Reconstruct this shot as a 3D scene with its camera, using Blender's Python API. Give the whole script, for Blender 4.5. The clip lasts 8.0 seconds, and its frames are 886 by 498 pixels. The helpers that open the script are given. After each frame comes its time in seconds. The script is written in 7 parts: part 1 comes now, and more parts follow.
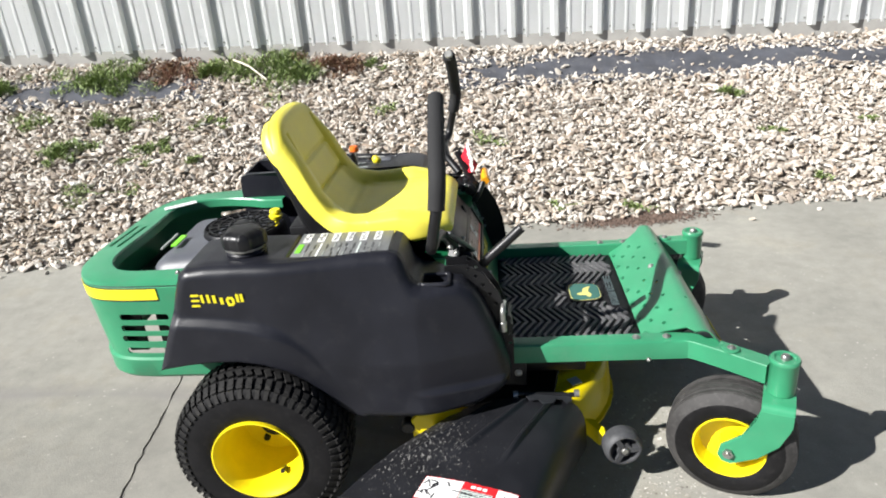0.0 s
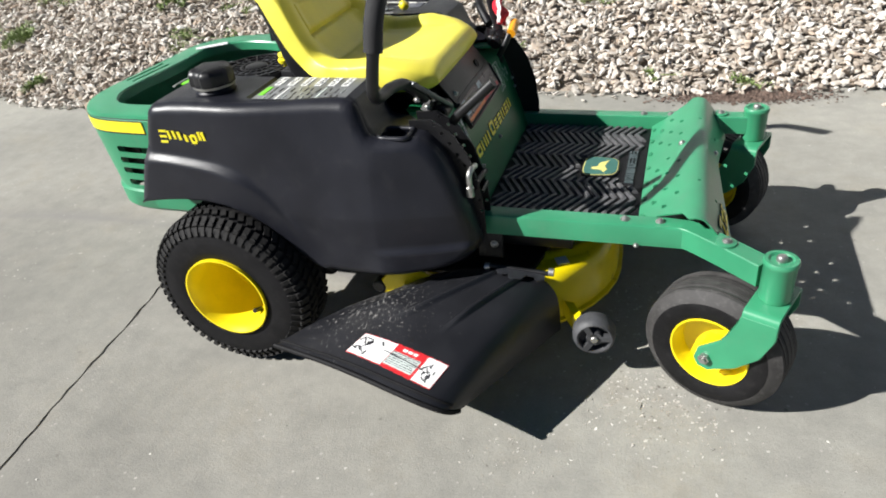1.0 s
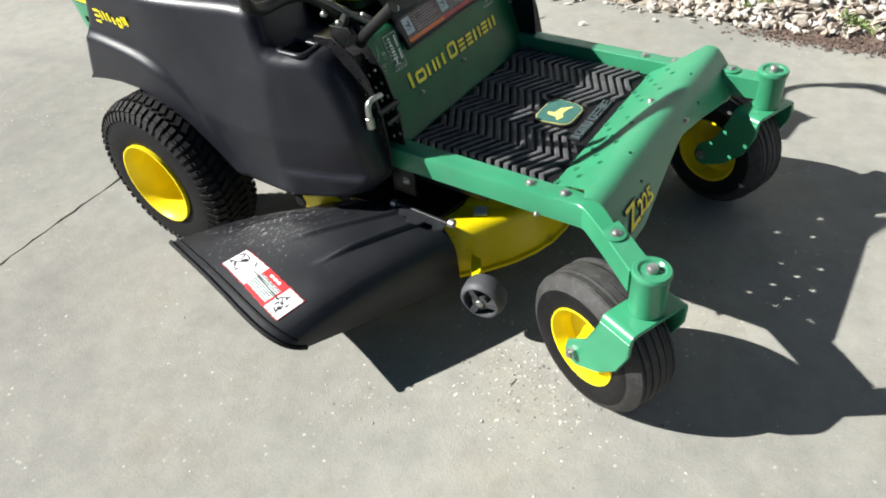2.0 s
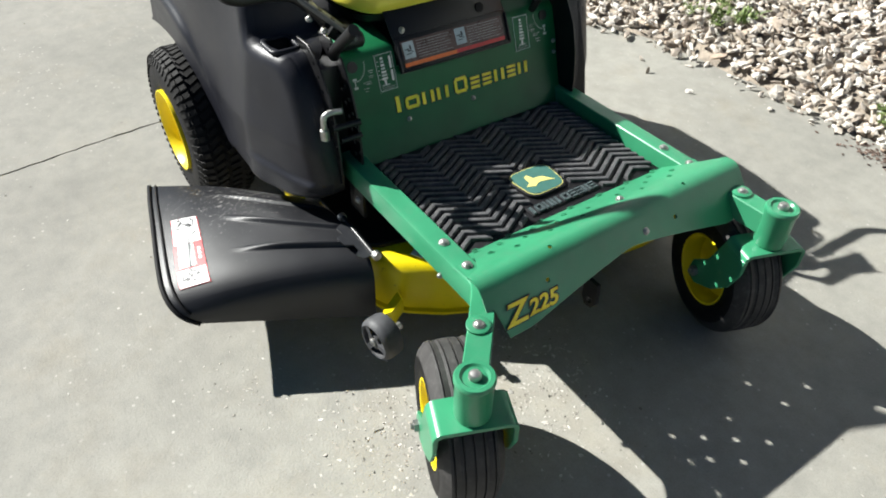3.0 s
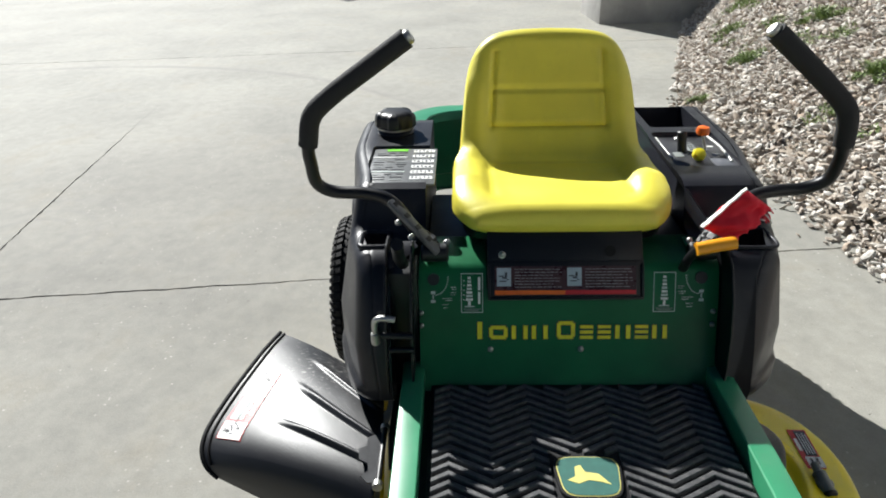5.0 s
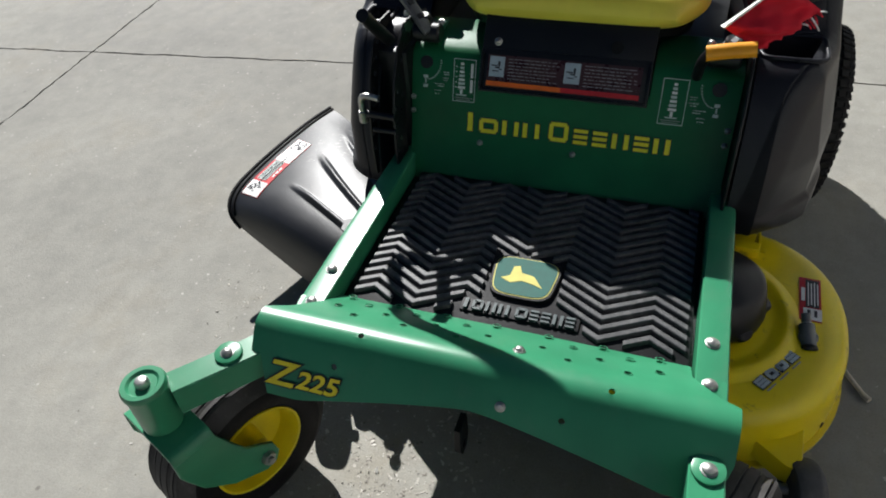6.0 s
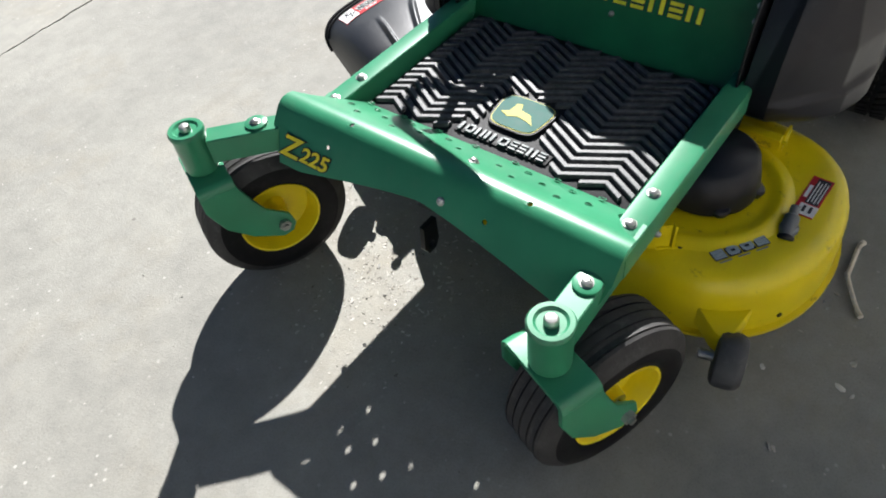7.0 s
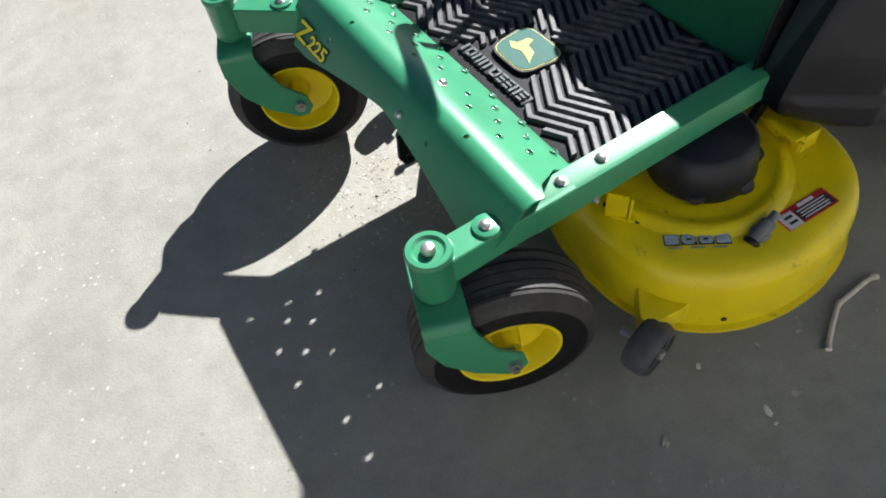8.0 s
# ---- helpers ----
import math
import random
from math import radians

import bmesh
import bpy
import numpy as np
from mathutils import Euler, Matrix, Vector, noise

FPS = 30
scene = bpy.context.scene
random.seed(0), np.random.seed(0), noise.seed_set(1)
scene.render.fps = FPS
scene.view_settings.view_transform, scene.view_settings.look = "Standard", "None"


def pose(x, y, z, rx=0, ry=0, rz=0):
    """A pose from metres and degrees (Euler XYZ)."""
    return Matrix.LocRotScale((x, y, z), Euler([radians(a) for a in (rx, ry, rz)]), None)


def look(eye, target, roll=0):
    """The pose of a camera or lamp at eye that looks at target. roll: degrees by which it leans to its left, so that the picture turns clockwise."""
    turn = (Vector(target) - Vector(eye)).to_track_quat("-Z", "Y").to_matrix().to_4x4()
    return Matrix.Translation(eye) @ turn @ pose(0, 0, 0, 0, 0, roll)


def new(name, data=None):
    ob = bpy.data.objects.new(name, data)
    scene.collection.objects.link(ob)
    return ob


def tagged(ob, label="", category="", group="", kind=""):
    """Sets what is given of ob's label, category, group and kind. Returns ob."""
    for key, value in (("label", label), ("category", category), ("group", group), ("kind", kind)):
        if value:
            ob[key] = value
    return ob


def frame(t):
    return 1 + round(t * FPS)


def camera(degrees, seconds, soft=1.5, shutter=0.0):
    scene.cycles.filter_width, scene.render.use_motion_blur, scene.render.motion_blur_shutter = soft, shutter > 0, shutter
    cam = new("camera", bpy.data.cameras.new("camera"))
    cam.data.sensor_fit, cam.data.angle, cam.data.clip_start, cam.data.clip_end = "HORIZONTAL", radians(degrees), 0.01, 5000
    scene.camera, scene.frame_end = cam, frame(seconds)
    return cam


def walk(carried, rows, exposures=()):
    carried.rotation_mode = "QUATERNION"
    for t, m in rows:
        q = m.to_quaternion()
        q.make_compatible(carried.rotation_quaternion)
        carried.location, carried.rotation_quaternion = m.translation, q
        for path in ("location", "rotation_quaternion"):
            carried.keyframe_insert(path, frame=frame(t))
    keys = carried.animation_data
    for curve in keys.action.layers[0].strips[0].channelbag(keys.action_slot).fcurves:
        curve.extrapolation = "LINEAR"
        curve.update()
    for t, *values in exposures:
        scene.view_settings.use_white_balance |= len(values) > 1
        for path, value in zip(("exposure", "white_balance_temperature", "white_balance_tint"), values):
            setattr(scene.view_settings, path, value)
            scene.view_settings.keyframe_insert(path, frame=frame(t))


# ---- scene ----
cam = camera(65.7, 8.0, soft=1.9)
PATH = [
    (0, (0.586, -1.819, 1.297), (0.423, 0.007, 0.498), -4.5),
    (0.5, (0.824, -1.771, 1.24), (0.459, 0.007, 0.4), -5.9),
    (1, (1.005, -1.66, 1.18), (0.398, -0.092, 0.098), -6.7),
    (1.5, (1.19, -1.459, 1.187), (0.429, -0.069, -0.033), -4.8),
    (1.7, (1.289, -1.394, 1.181), (0.463, -0.077, -0.078), -6.7),
    (2.8, (1.706, -0.947, 1.207), (0.585, -0.074, -0.2), 1.7),
    (3, (1.723, -0.868, 1.219), (0.496, -0.006, -0.105), 1.4),
    (3.5, (1.776, -0.695, 1.235), (0.28, -0.081, 0.059), 0.6),
    (4, (1.764, -0.559, 1.257), (0.083, -0.214, 0.229), -1.9),
    (4.2, (1.724, -0.497, 1.258), (-0.028, -0.233, 0.331), -1.7),
    (5.3, (1.69, -0.089, 1.205), (-0.016, -0.305, 0.183), -2.1),
    (5.5, (1.689, -0.009, 1.199), (0.07, -0.34, 0.072), -2.8),
    (6, (1.626, 0.19, 1.157), (0.258, -0.37, -0.192), -5.4),
    (6.5, (1.606, 0.353, 1.134), (0.476, -0.388, -0.341), -8.7),
    (7, (1.665, 0.565, 1.123), (0.71, -0.358, -0.372), -8.6),
    (7.5, (1.581, 0.707, 1.096), (0.856, -0.356, -0.434), -11.0),
    (8, (1.438, 0.804, 1.117), (0.921, -0.273, -0.487), -9.1),
]
EXPOSURES = [(0.0, 1.04, 6480, 10), (0.5, 0.95, 6480, 10), (1.0, 0.95, 6480, 10), (1.5, 1.19, 6500, 9), (3.0, 1.24, 6500, 7), (3.5, 1.28, 6470, 7), (4.0, 1.30, 6440, 8), (4.3, 1.25, 6430, 8), (5.3, 0.80, 6390, 8), (5.5, 0.72, 6380, 8), (6.0, 0.69, 6420, 10), (6.5, 1.04, 6420, 11), (7.0, 1.29, 6390, 11), (7.5, 1.40, 6390, 11), (8.0, 1.42, 6350, 10)]
walk(cam, [(t, look(eye, target, roll)) for t, eye, target, roll in PATH], EXPOSURES)

# ---- world, sun, exposure ----
SUN_WAY = Vector((-1.095, -0.715, 1.0))
world = bpy.data.worlds.new("sky")
scene.world = world
world.use_nodes = True
wn = world.node_tree.nodes
sky = wn.new("ShaderNodeTexSky")
sky.sky_type, sky.sun_disc = "NISHITA", False
sky.altitude, sky.air_density, sky.dust_density, sky.ozone_density = 900, 1.0, 0.1, 7.0
sky.sun_elevation, sky.sun_rotation = radians(37.4), radians(236.9)
wn["Background"].inputs["Strength"].default_value = 0.0195
world.node_tree.links.new(sky.outputs["Color"], wn["Background"].inputs["Color"])
sun_data = bpy.data.lights.new("sun", "SUN")
sun_data.energy, sun_data.angle, sun_data.color = 5.0, radians(0.55), (1.0, 0.985, 0.955)
sun = new("sun", sun_data)
sun.matrix_world = look(SUN_WAY * 20, (0, 0, 0))


# ---- materials ----
def ramp(nodes, stops):
    r = nodes.new("ShaderNodeValToRGB")
    els = r.color_ramp.elements
    while len(els) < len(stops):
        els.new(0.5)
    for e, (p, c) in zip(els, stops):
        e.position, e.color = p, (*c, 1)
    return r


def mat(name, base, rough=0.5, metal=0.0, vary=0.12, scale=18.0, grain=160.0, bump=0.15, dirt=0.0, dirt_colour=(0.25, 0.22, 0.18), rough_vary=0.12, coat=0.0, spec=0.5, dist=0.002, dirt_from=0.52, dirt_scale=2.2, about=None, stretch=(1, 1, 1)):
    """A surface with two scales of variation, fine relief and optional dust, all over or about one place."""
    m = bpy.data.materials.new(name)
    m.use_nodes = True
    t = m.node_tree
    n, l = t.nodes, t.links
    b = n["Principled BSDF"]
    co = n.new("ShaderNodeNewGeometry")
    big, fine = n.new("ShaderNodeTexNoise"), n.new("ShaderNodeTexNoise")
    big.inputs["Scale"].default_value, big.inputs["Detail"].default_value = scale, 5
    fine.inputs["Scale"].default_value, fine.inputs["Detail"].default_value = grain, 3
    l.new(co.outputs["Position"], big.inputs["Vector"])
    l.new(co.outputs["Position"], fine.inputs["Vector"])
    lo = tuple(c * (1 - vary) for c in base)
    hi = tuple(min(1, c * (1 + vary)) for c in base)
    r = ramp(n, [(0.3, lo), (0.7, hi)])
    l.new(big.outputs["Fac"], r.inputs["Fac"])
    colour = r.outputs["Color"]
    if dirt:
        mix = n.new("ShaderNodeMix")
        mix.data_type = "RGBA"
        d = ramp(n, [(dirt_from, (0, 0, 0)), (dirt_from + 0.2 * (1 if dirt_from < 0.6 else 0.35), (dirt, dirt, dirt))])
        d2 = n.new("ShaderNodeTexNoise")
        d2.inputs["Scale"].default_value, d2.inputs["Detail"].default_value, d2.inputs["Roughness"].default_value = scale * dirt_scale, 8, 0.7
        way = n.new("ShaderNodeMapping")
        way.inputs["Scale"].default_value = stretch
        l.new(co.outputs["Position"], way.inputs["Vector"])
        l.new(way.outputs["Vector"], d2.inputs["Vector"])
        amount = d2.outputs["Fac"]
        if about:
            far, fade, both = n.new("ShaderNodeVectorMath"), n.new("ShaderNodeMapRange"), n.new("ShaderNodeMath")
            far.operation, both.operation = "DISTANCE", "ADD"
            far.inputs[1].default_value = about[0]
            l.new(co.outputs["Position"], far.inputs[0])
            fade.inputs["From Max"].default_value, fade.inputs["To Min"].default_value, fade.inputs["To Max"].default_value = about[1], 0.10, -0.14
            l.new(far.outputs["Value"], fade.inputs["Value"])
            l.new(amount, both.inputs[0])
            l.new(fade.outputs["Result"], both.inputs[1])
            amount = both.outputs["Value"]
        l.new(amount, d.inputs["Fac"])
        l.new(d.outputs["Color"], mix.inputs["Factor"])
        l.new(colour, mix.inputs["A"])
        mix.inputs["B"].default_value = (*dirt_colour, 1)
        colour = mix.outputs["Result"]
    l.new(colour, b.inputs["Base Color"])
    rr = n.new("ShaderNodeMapRange")
    rr.inputs["To Min"].default_value, rr.inputs["To Max"].default_value = max(0.03, rough - rough_vary), min(1, rough + rough_vary)
    l.new(big.outputs["Fac"], rr.inputs["Value"])
    l.new(rr.outputs["Result"], b.inputs["Roughness"])
    b.inputs["Metallic"].default_value = metal
    b.inputs["Specular IOR Level"].default_value = spec
    b.inputs["Coat Weight"].default_value = coat
    if bump:
        bp = n.new("ShaderNodeBump")
        bp.inputs["Strength"].default_value, bp.inputs["Distance"].default_value = bump, dist
        l.new(fine.outputs["Fac"], bp.inputs["Height"])
        l.new(bp.outputs["Normal"], b.inputs["Normal"])
    return m


GREEN = mat("green_paint", (0.036, 0.228, 0.114), 0.31, rough_vary=0.06, vary=0.12, scale=9, grain=400, bump=0.03, dirt=0.3, dirt_colour=(0.095, 0.215, 0.135), spec=0.45)
# darkened copy of the green: the cowl's shade is put into its colour
COWL = mat("shaded_green", (0.0080, 0.110, 0.042), 0.36, vary=0.2, scale=8, grain=500, bump=0.05, dirt=0.2, dirt_colour=(0.025, 0.10, 0.05), spec=0.25)
YELLOW = mat("yellow_paint", (0.76, 0.60, 0.004), 0.33, vary=0.08, scale=10, grain=400, bump=0.04, dirt=0.6, dirt_colour=(0.22, 0.15, 0.03), coat=0.0, spec=0.42, dirt_from=0.61, dirt_scale=3.0)
MAT_RIB = mat("worn_mat_rib", (0.066, 0.066, 0.070), 0.50, vary=0.3, scale=30, grain=380, bump=0.22, dirt=0.6, dirt_colour=(0.15, 0.147, 0.145), dirt_from=0.46, spec=0.28, rough_vary=0.08)
RIM = mat("yellow_rim", (0.82, 0.65, 0.006), 0.4, vary=0.08, scale=14, grain=300, bump=0.05, dirt=0.12, dirt_colour=(0.4, 0.28, 0.05))
VINYL = mat("yellow_vinyl", (0.74, 0.655, 0.075), 0.42, vary=0.05, scale=14, grain=420, bump=0.12, dirt=0.15, dirt_colour=(0.52, 0.44, 0.07))
PLASTIC = mat("charcoal_plastic", (0.0118, 0.0124, 0.0172), 0.38, vary=0.18, scale=11, grain=700, bump=0.12, dirt=0.14, dirt_colour=(0.06, 0.059, 0.060), spec=0.31)
CHUTE = mat("dusty_black_plastic", (0.0098, 0.0102, 0.0125), 0.42, vary=0.25, scale=12, grain=600, bump=0.14, spec=0.45, rough_vary=0.06, dirt=0.7, dirt_colour=(0.28, 0.27, 0.255), dirt_from=0.62, dirt_scale=8.0, about=((0.38, -0.53, 0.22), 0.42), stretch=(1.7, 0.8, 1.0))
RUBBER = mat("tyre_rubber", (0.0062, 0.0060, 0.0068), 0.68, spec=0.2, vary=0.3, scale=20, grain=260, bump=0.25, dirt=0.12, dirt_colour=(0.06, 0.055, 0.05))
TREAD = mat("dusty_tread", (0.0105, 0.0100, 0.0098), 0.75, spec=0.3, vary=0.4, scale=26, grain=260, bump=0.3, dirt=0.3, dirt_colour=(0.09, 0.085, 0.076), dirt_from=0.54)
CASTER_RUBBER = mat("caster_rubber", (0.0055, 0.0053, 0.0058), 0.60, spec=0.22, vary=0.35, scale=24, grain=260, bump=0.25, dirt=0.2, dirt_colour=(0.05, 0.048, 0.045))
CASTER_TREAD = mat("worn_grey_tread", (0.036, 0.034, 0.033), 0.7, spec=0.4, vary=0.3, scale=30, grain=260, bump=0.3, dirt=0.4, dirt_colour=(0.12, 0.115, 0.11))
MAT_RUBBER = mat("mat_rubber", (0.006, 0.006, 0.0075), 0.60, vary=0.3, scale=30, grain=380, bump=0.2, dirt=0.2, dirt_colour=(0.03, 0.029, 0.028), spec=0.3)
MARK_GREY = mat("worn_green_grey_rubber", (0.060, 0.080, 0.084), 0.5, vary=0.3, scale=60, grain=400, bump=0.15, dirt=0.3, dirt_colour=(0.09, 0.10, 0.10), spec=0.3)
BLACK = mat("black_steel", (0.0065, 0.0065, 0.0075), 0.40, vary=0.2, scale=20, grain=300, bump=0.08, spec=0.4)
FOAM = mat("black_foam_grip", (0.014, 0.014, 0.015), 0.85, vary=0.2, scale=60, grain=500, bump=0.35)
STEEL = mat("zinc_bolt", (0.40, 0.395, 0.375), 0.42, metal=0.9, vary=0.2, scale=60, grain=400, bump=0.1)
PANEL = mat("dusty_black_panel", (0.020, 0.021, 0.025), 0.42, vary=0.25, scale=40, grain=500, bump=0.1, dirt=0.3, dirt_colour=(0.07, 0.069, 0.068), spec=0.6)
ENGINE = mat("engine_shroud", (0.085, 0.09, 0.105), 0.45, vary=0.15, scale=16, grain=500, bump=0.15)
GAUGE = mat("dusty_grey_plastic", (0.045, 0.046, 0.05), 0.6, vary=0.3, scale=30, grain=400, bump=0.15, dirt=0.4, dirt_colour=(0.12, 0.118, 0.112))
DARK_STEEL = mat("dark_steel", (0.10, 0.105, 0.11), 0.36, metal=0.5, vary=0.3, scale=50, grain=400, bump=0.15)
LABEL_GREY = mat("grey_label", (0.15, 0.155, 0.155), 0.32, vary=0.15, scale=40, grain=500, bump=0.02)
TEXT_GREY = mat("faint_print", (0.055, 0.058, 0.06), 0.4, vary=0.3, scale=90, grain=500, bump=0.02)
WHITE = mat("white_print", (0.75, 0.75, 0.73), 0.45, vary=0.06, scale=60, grain=500, bump=0.02)
SILVER = mat("silver_print", (0.26, 0.28, 0.27), 0.4, vary=0.1, scale=60, grain=500, bump=0.02)
DECAL = mat("pale_decal", (0.52, 0.58, 0.55), 0.4, vary=0.08, scale=60, grain=500, bump=0.02)
BADGE_GOLD = mat("badge_gold", (0.60, 0.54, 0.17), 0.75, spec=0.25, vary=0.08, scale=60, grain=500, bump=0.02)
PRINT_FAINT = mat("faint_pale_print", (0.26, 0.25, 0.25), 0.4, vary=0.3, scale=90, grain=500, bump=0.02)
DECAL_BLUE = mat("pale_blue_decal", (0.38, 0.45, 0.50), 0.35, vary=0.1, scale=60, grain=500, bump=0.02)
INK = mat("dark_print", (0.02, 0.02, 0.025), 0.45, vary=0.1, scale=60, grain=500, bump=0.02)
RED = mat("red_print", (0.50, 0.015, 0.02), 0.45, vary=0.1, scale=60, grain=500, bump=0.02)
ORANGE = mat("orange_plastic", (0.75, 0.14, 0.01), 0.4, vary=0.08, scale=60, grain=500, bump=0.04)
AMBER = mat("amber_plastic", (0.80, 0.33, 0.01), 0.4, vary=0.06, scale=60, grain=500, bump=0.04)
PRINT_YELLOW = mat("yellow_print", (0.82, 0.70, 0.02), 0.4, vary=0.05, scale=60, grain=500, bump=0.02)
PRINT_GREEN = mat("bright_green_print", (0.18, 0.62, 0.03), 0.4, vary=0.05, scale=60, grain=500, bump=0.02)
BADGE_GREEN = mat("badge_green", (0.042, 0.125, 0.105), 0.72, spec=0.25, vary=0.1, scale=60, grain=500, bump=0.05)
BROWN = mat("maroon_decal", (0.050, 0.016, 0.016), 0.3, vary=0.1, scale=60, grain=500, bump=0.02)
RED_CLOTH = mat("red_cloth", (0.58, 0.004, 0.022), 0.85, vary=0.12, scale=40, grain=700, bump=0.4)
BONE = mat("bleached_twig", (0.70, 0.63, 0.52), 0.8, vary=0.2, scale=60, grain=300, bump=0.4)
FABRIC = mat("weed_fabric", (0.055, 0.058, 0.07), 0.75, vary=0.3, scale=8, grain=300, bump=0.4, dirt=0.4, dirt_colour=(0.16, 0.15, 0.14))
SOIL = mat("soil", (0.27, 0.23, 0.185), 0.95, vary=0.4, scale=14, grain=120, bump=0.6, dist=0.01)
JOINT = mat("joint_dirt", (0.115, 0.11, 0.10), 0.95, vary=0.5, scale=30, grain=200, bump=0.6)
FOOTING = mat("footing_concrete", (0.36, 0.35, 0.33), 0.85, vary=0.15, scale=5, grain=90, bump=0.4, dirt=0.4, dirt_colour=(0.24, 0.22, 0.2))
SIDING = mat("white_siding", (0.87, 0.88, 0.87), 0.35, vary=0.03, scale=2.5, grain=120, bump=0.03, dirt=0.12, dirt_colour=(0.62, 0.60, 0.55))
# dark tone that paints the shadows on the far concrete
FAR_SHADOW = mat("far_shadow", (0.05, 0.05, 0.053), 0.85, vary=0.25, scale=6, grain=160, bump=0.5, dist=0.004)
MULCH = mat("rusty_mulch", (0.12, 0.082, 0.064), 0.9, vary=0.4, scale=40, grain=200, bump=0.5)


def island_mat(name, stops, rough, by_object=False, bump=0.4, grain=70.0, second=None):
    """Colour drawn piece by piece from a ramp, with mottling on each piece."""
    m = bpy.data.materials.new(name)
    m.use_nodes = True
    n, l = m.node_tree.nodes, m.node_tree.links
    b = n["Principled BSDF"]
    geo = n.new("ShaderNodeNewGeometry")
    r = ramp(n, stops)
    if by_object:
        info = n.new("ShaderNodeObjectInfo")
        l.new(info.outputs["Random"], r.inputs["Fac"])
    else:
        l.new(geo.outputs["Random Per Island"], r.inputs["Fac"])
    no = n.new("ShaderNodeTexNoise")
    no.inputs["Scale"].default_value, no.inputs["Detail"].default_value = grain, 6
    l.new(geo.outputs["Position"], no.inputs["Vector"])
    mr = ramp(n, [(0.25, (0.62, 0.60, 0.57)), (0.65, (1.0, 1.0, 1.0))])
    l.new(no.outputs["Fac"], mr.inputs["Fac"])
    mix = n.new("ShaderNodeMix")
    mix.data_type, mix.blend_type = "RGBA", "MULTIPLY"
    mix.inputs["Factor"].default_value = 1.0
    l.new(r.outputs["Color"], mix.inputs["A"])
    l.new(mr.outputs["Color"], mix.inputs["B"])
    l.new(mix.outputs["Result"], b.inputs["Base Color"])
    b.inputs["Roughness"].default_value = rough
    bp = n.new("ShaderNodeBump")
    bp.inputs["Strength"].default_value, bp.inputs["Distance"].default_value = bump, 0.004
    l.new(no.outputs["Fac"], bp.inputs["Height"])
    l.new(bp.outputs["Normal"], b.inputs["Normal"])
    return m


ROCK_STOPS = [(0.0, (0.25, 0.21, 0.175)), (0.15, (0.40, 0.345, 0.29)), (0.35, (0.52, 0.475, 0.42)), (0.55, (0.63, 0.59, 0.535)), (0.74, (0.70, 0.665, 0.615)), (0.84, (0.42, 0.33, 0.255)), (0.92, (0.52, 0.455, 0.385)), (1.0, (0.77, 0.755, 0.72))]
ROCK = island_mat("crushed_limestone", ROCK_STOPS, 0.85)
ROCK_SINGLE = island_mat("limestone_piece", ROCK_STOPS, 0.85, by_object=True)
GRIT = island_mat("pale_grit", [(0.0, (0.16, 0.145, 0.125)), (0.25, (0.38, 0.355, 0.315)), (0.7, (0.48, 0.455, 0.41)), (1.0, (0.66, 0.635, 0.59))], 0.85)
LEAF = island_mat("weed_leaf", [(0.0, (0.10, 0.155, 0.035)), (0.5, (0.21, 0.30, 0.085)), (1.0, (0.34, 0.40, 0.17))], 0.6, bump=0.1)
DRY_LEAF = island_mat("dry_weed", [(0.0, (0.16, 0.07, 0.05)), (0.5, (0.26, 0.14, 0.09)), (1.0, (0.33, 0.24, 0.14))], 0.8, bump=0.1)


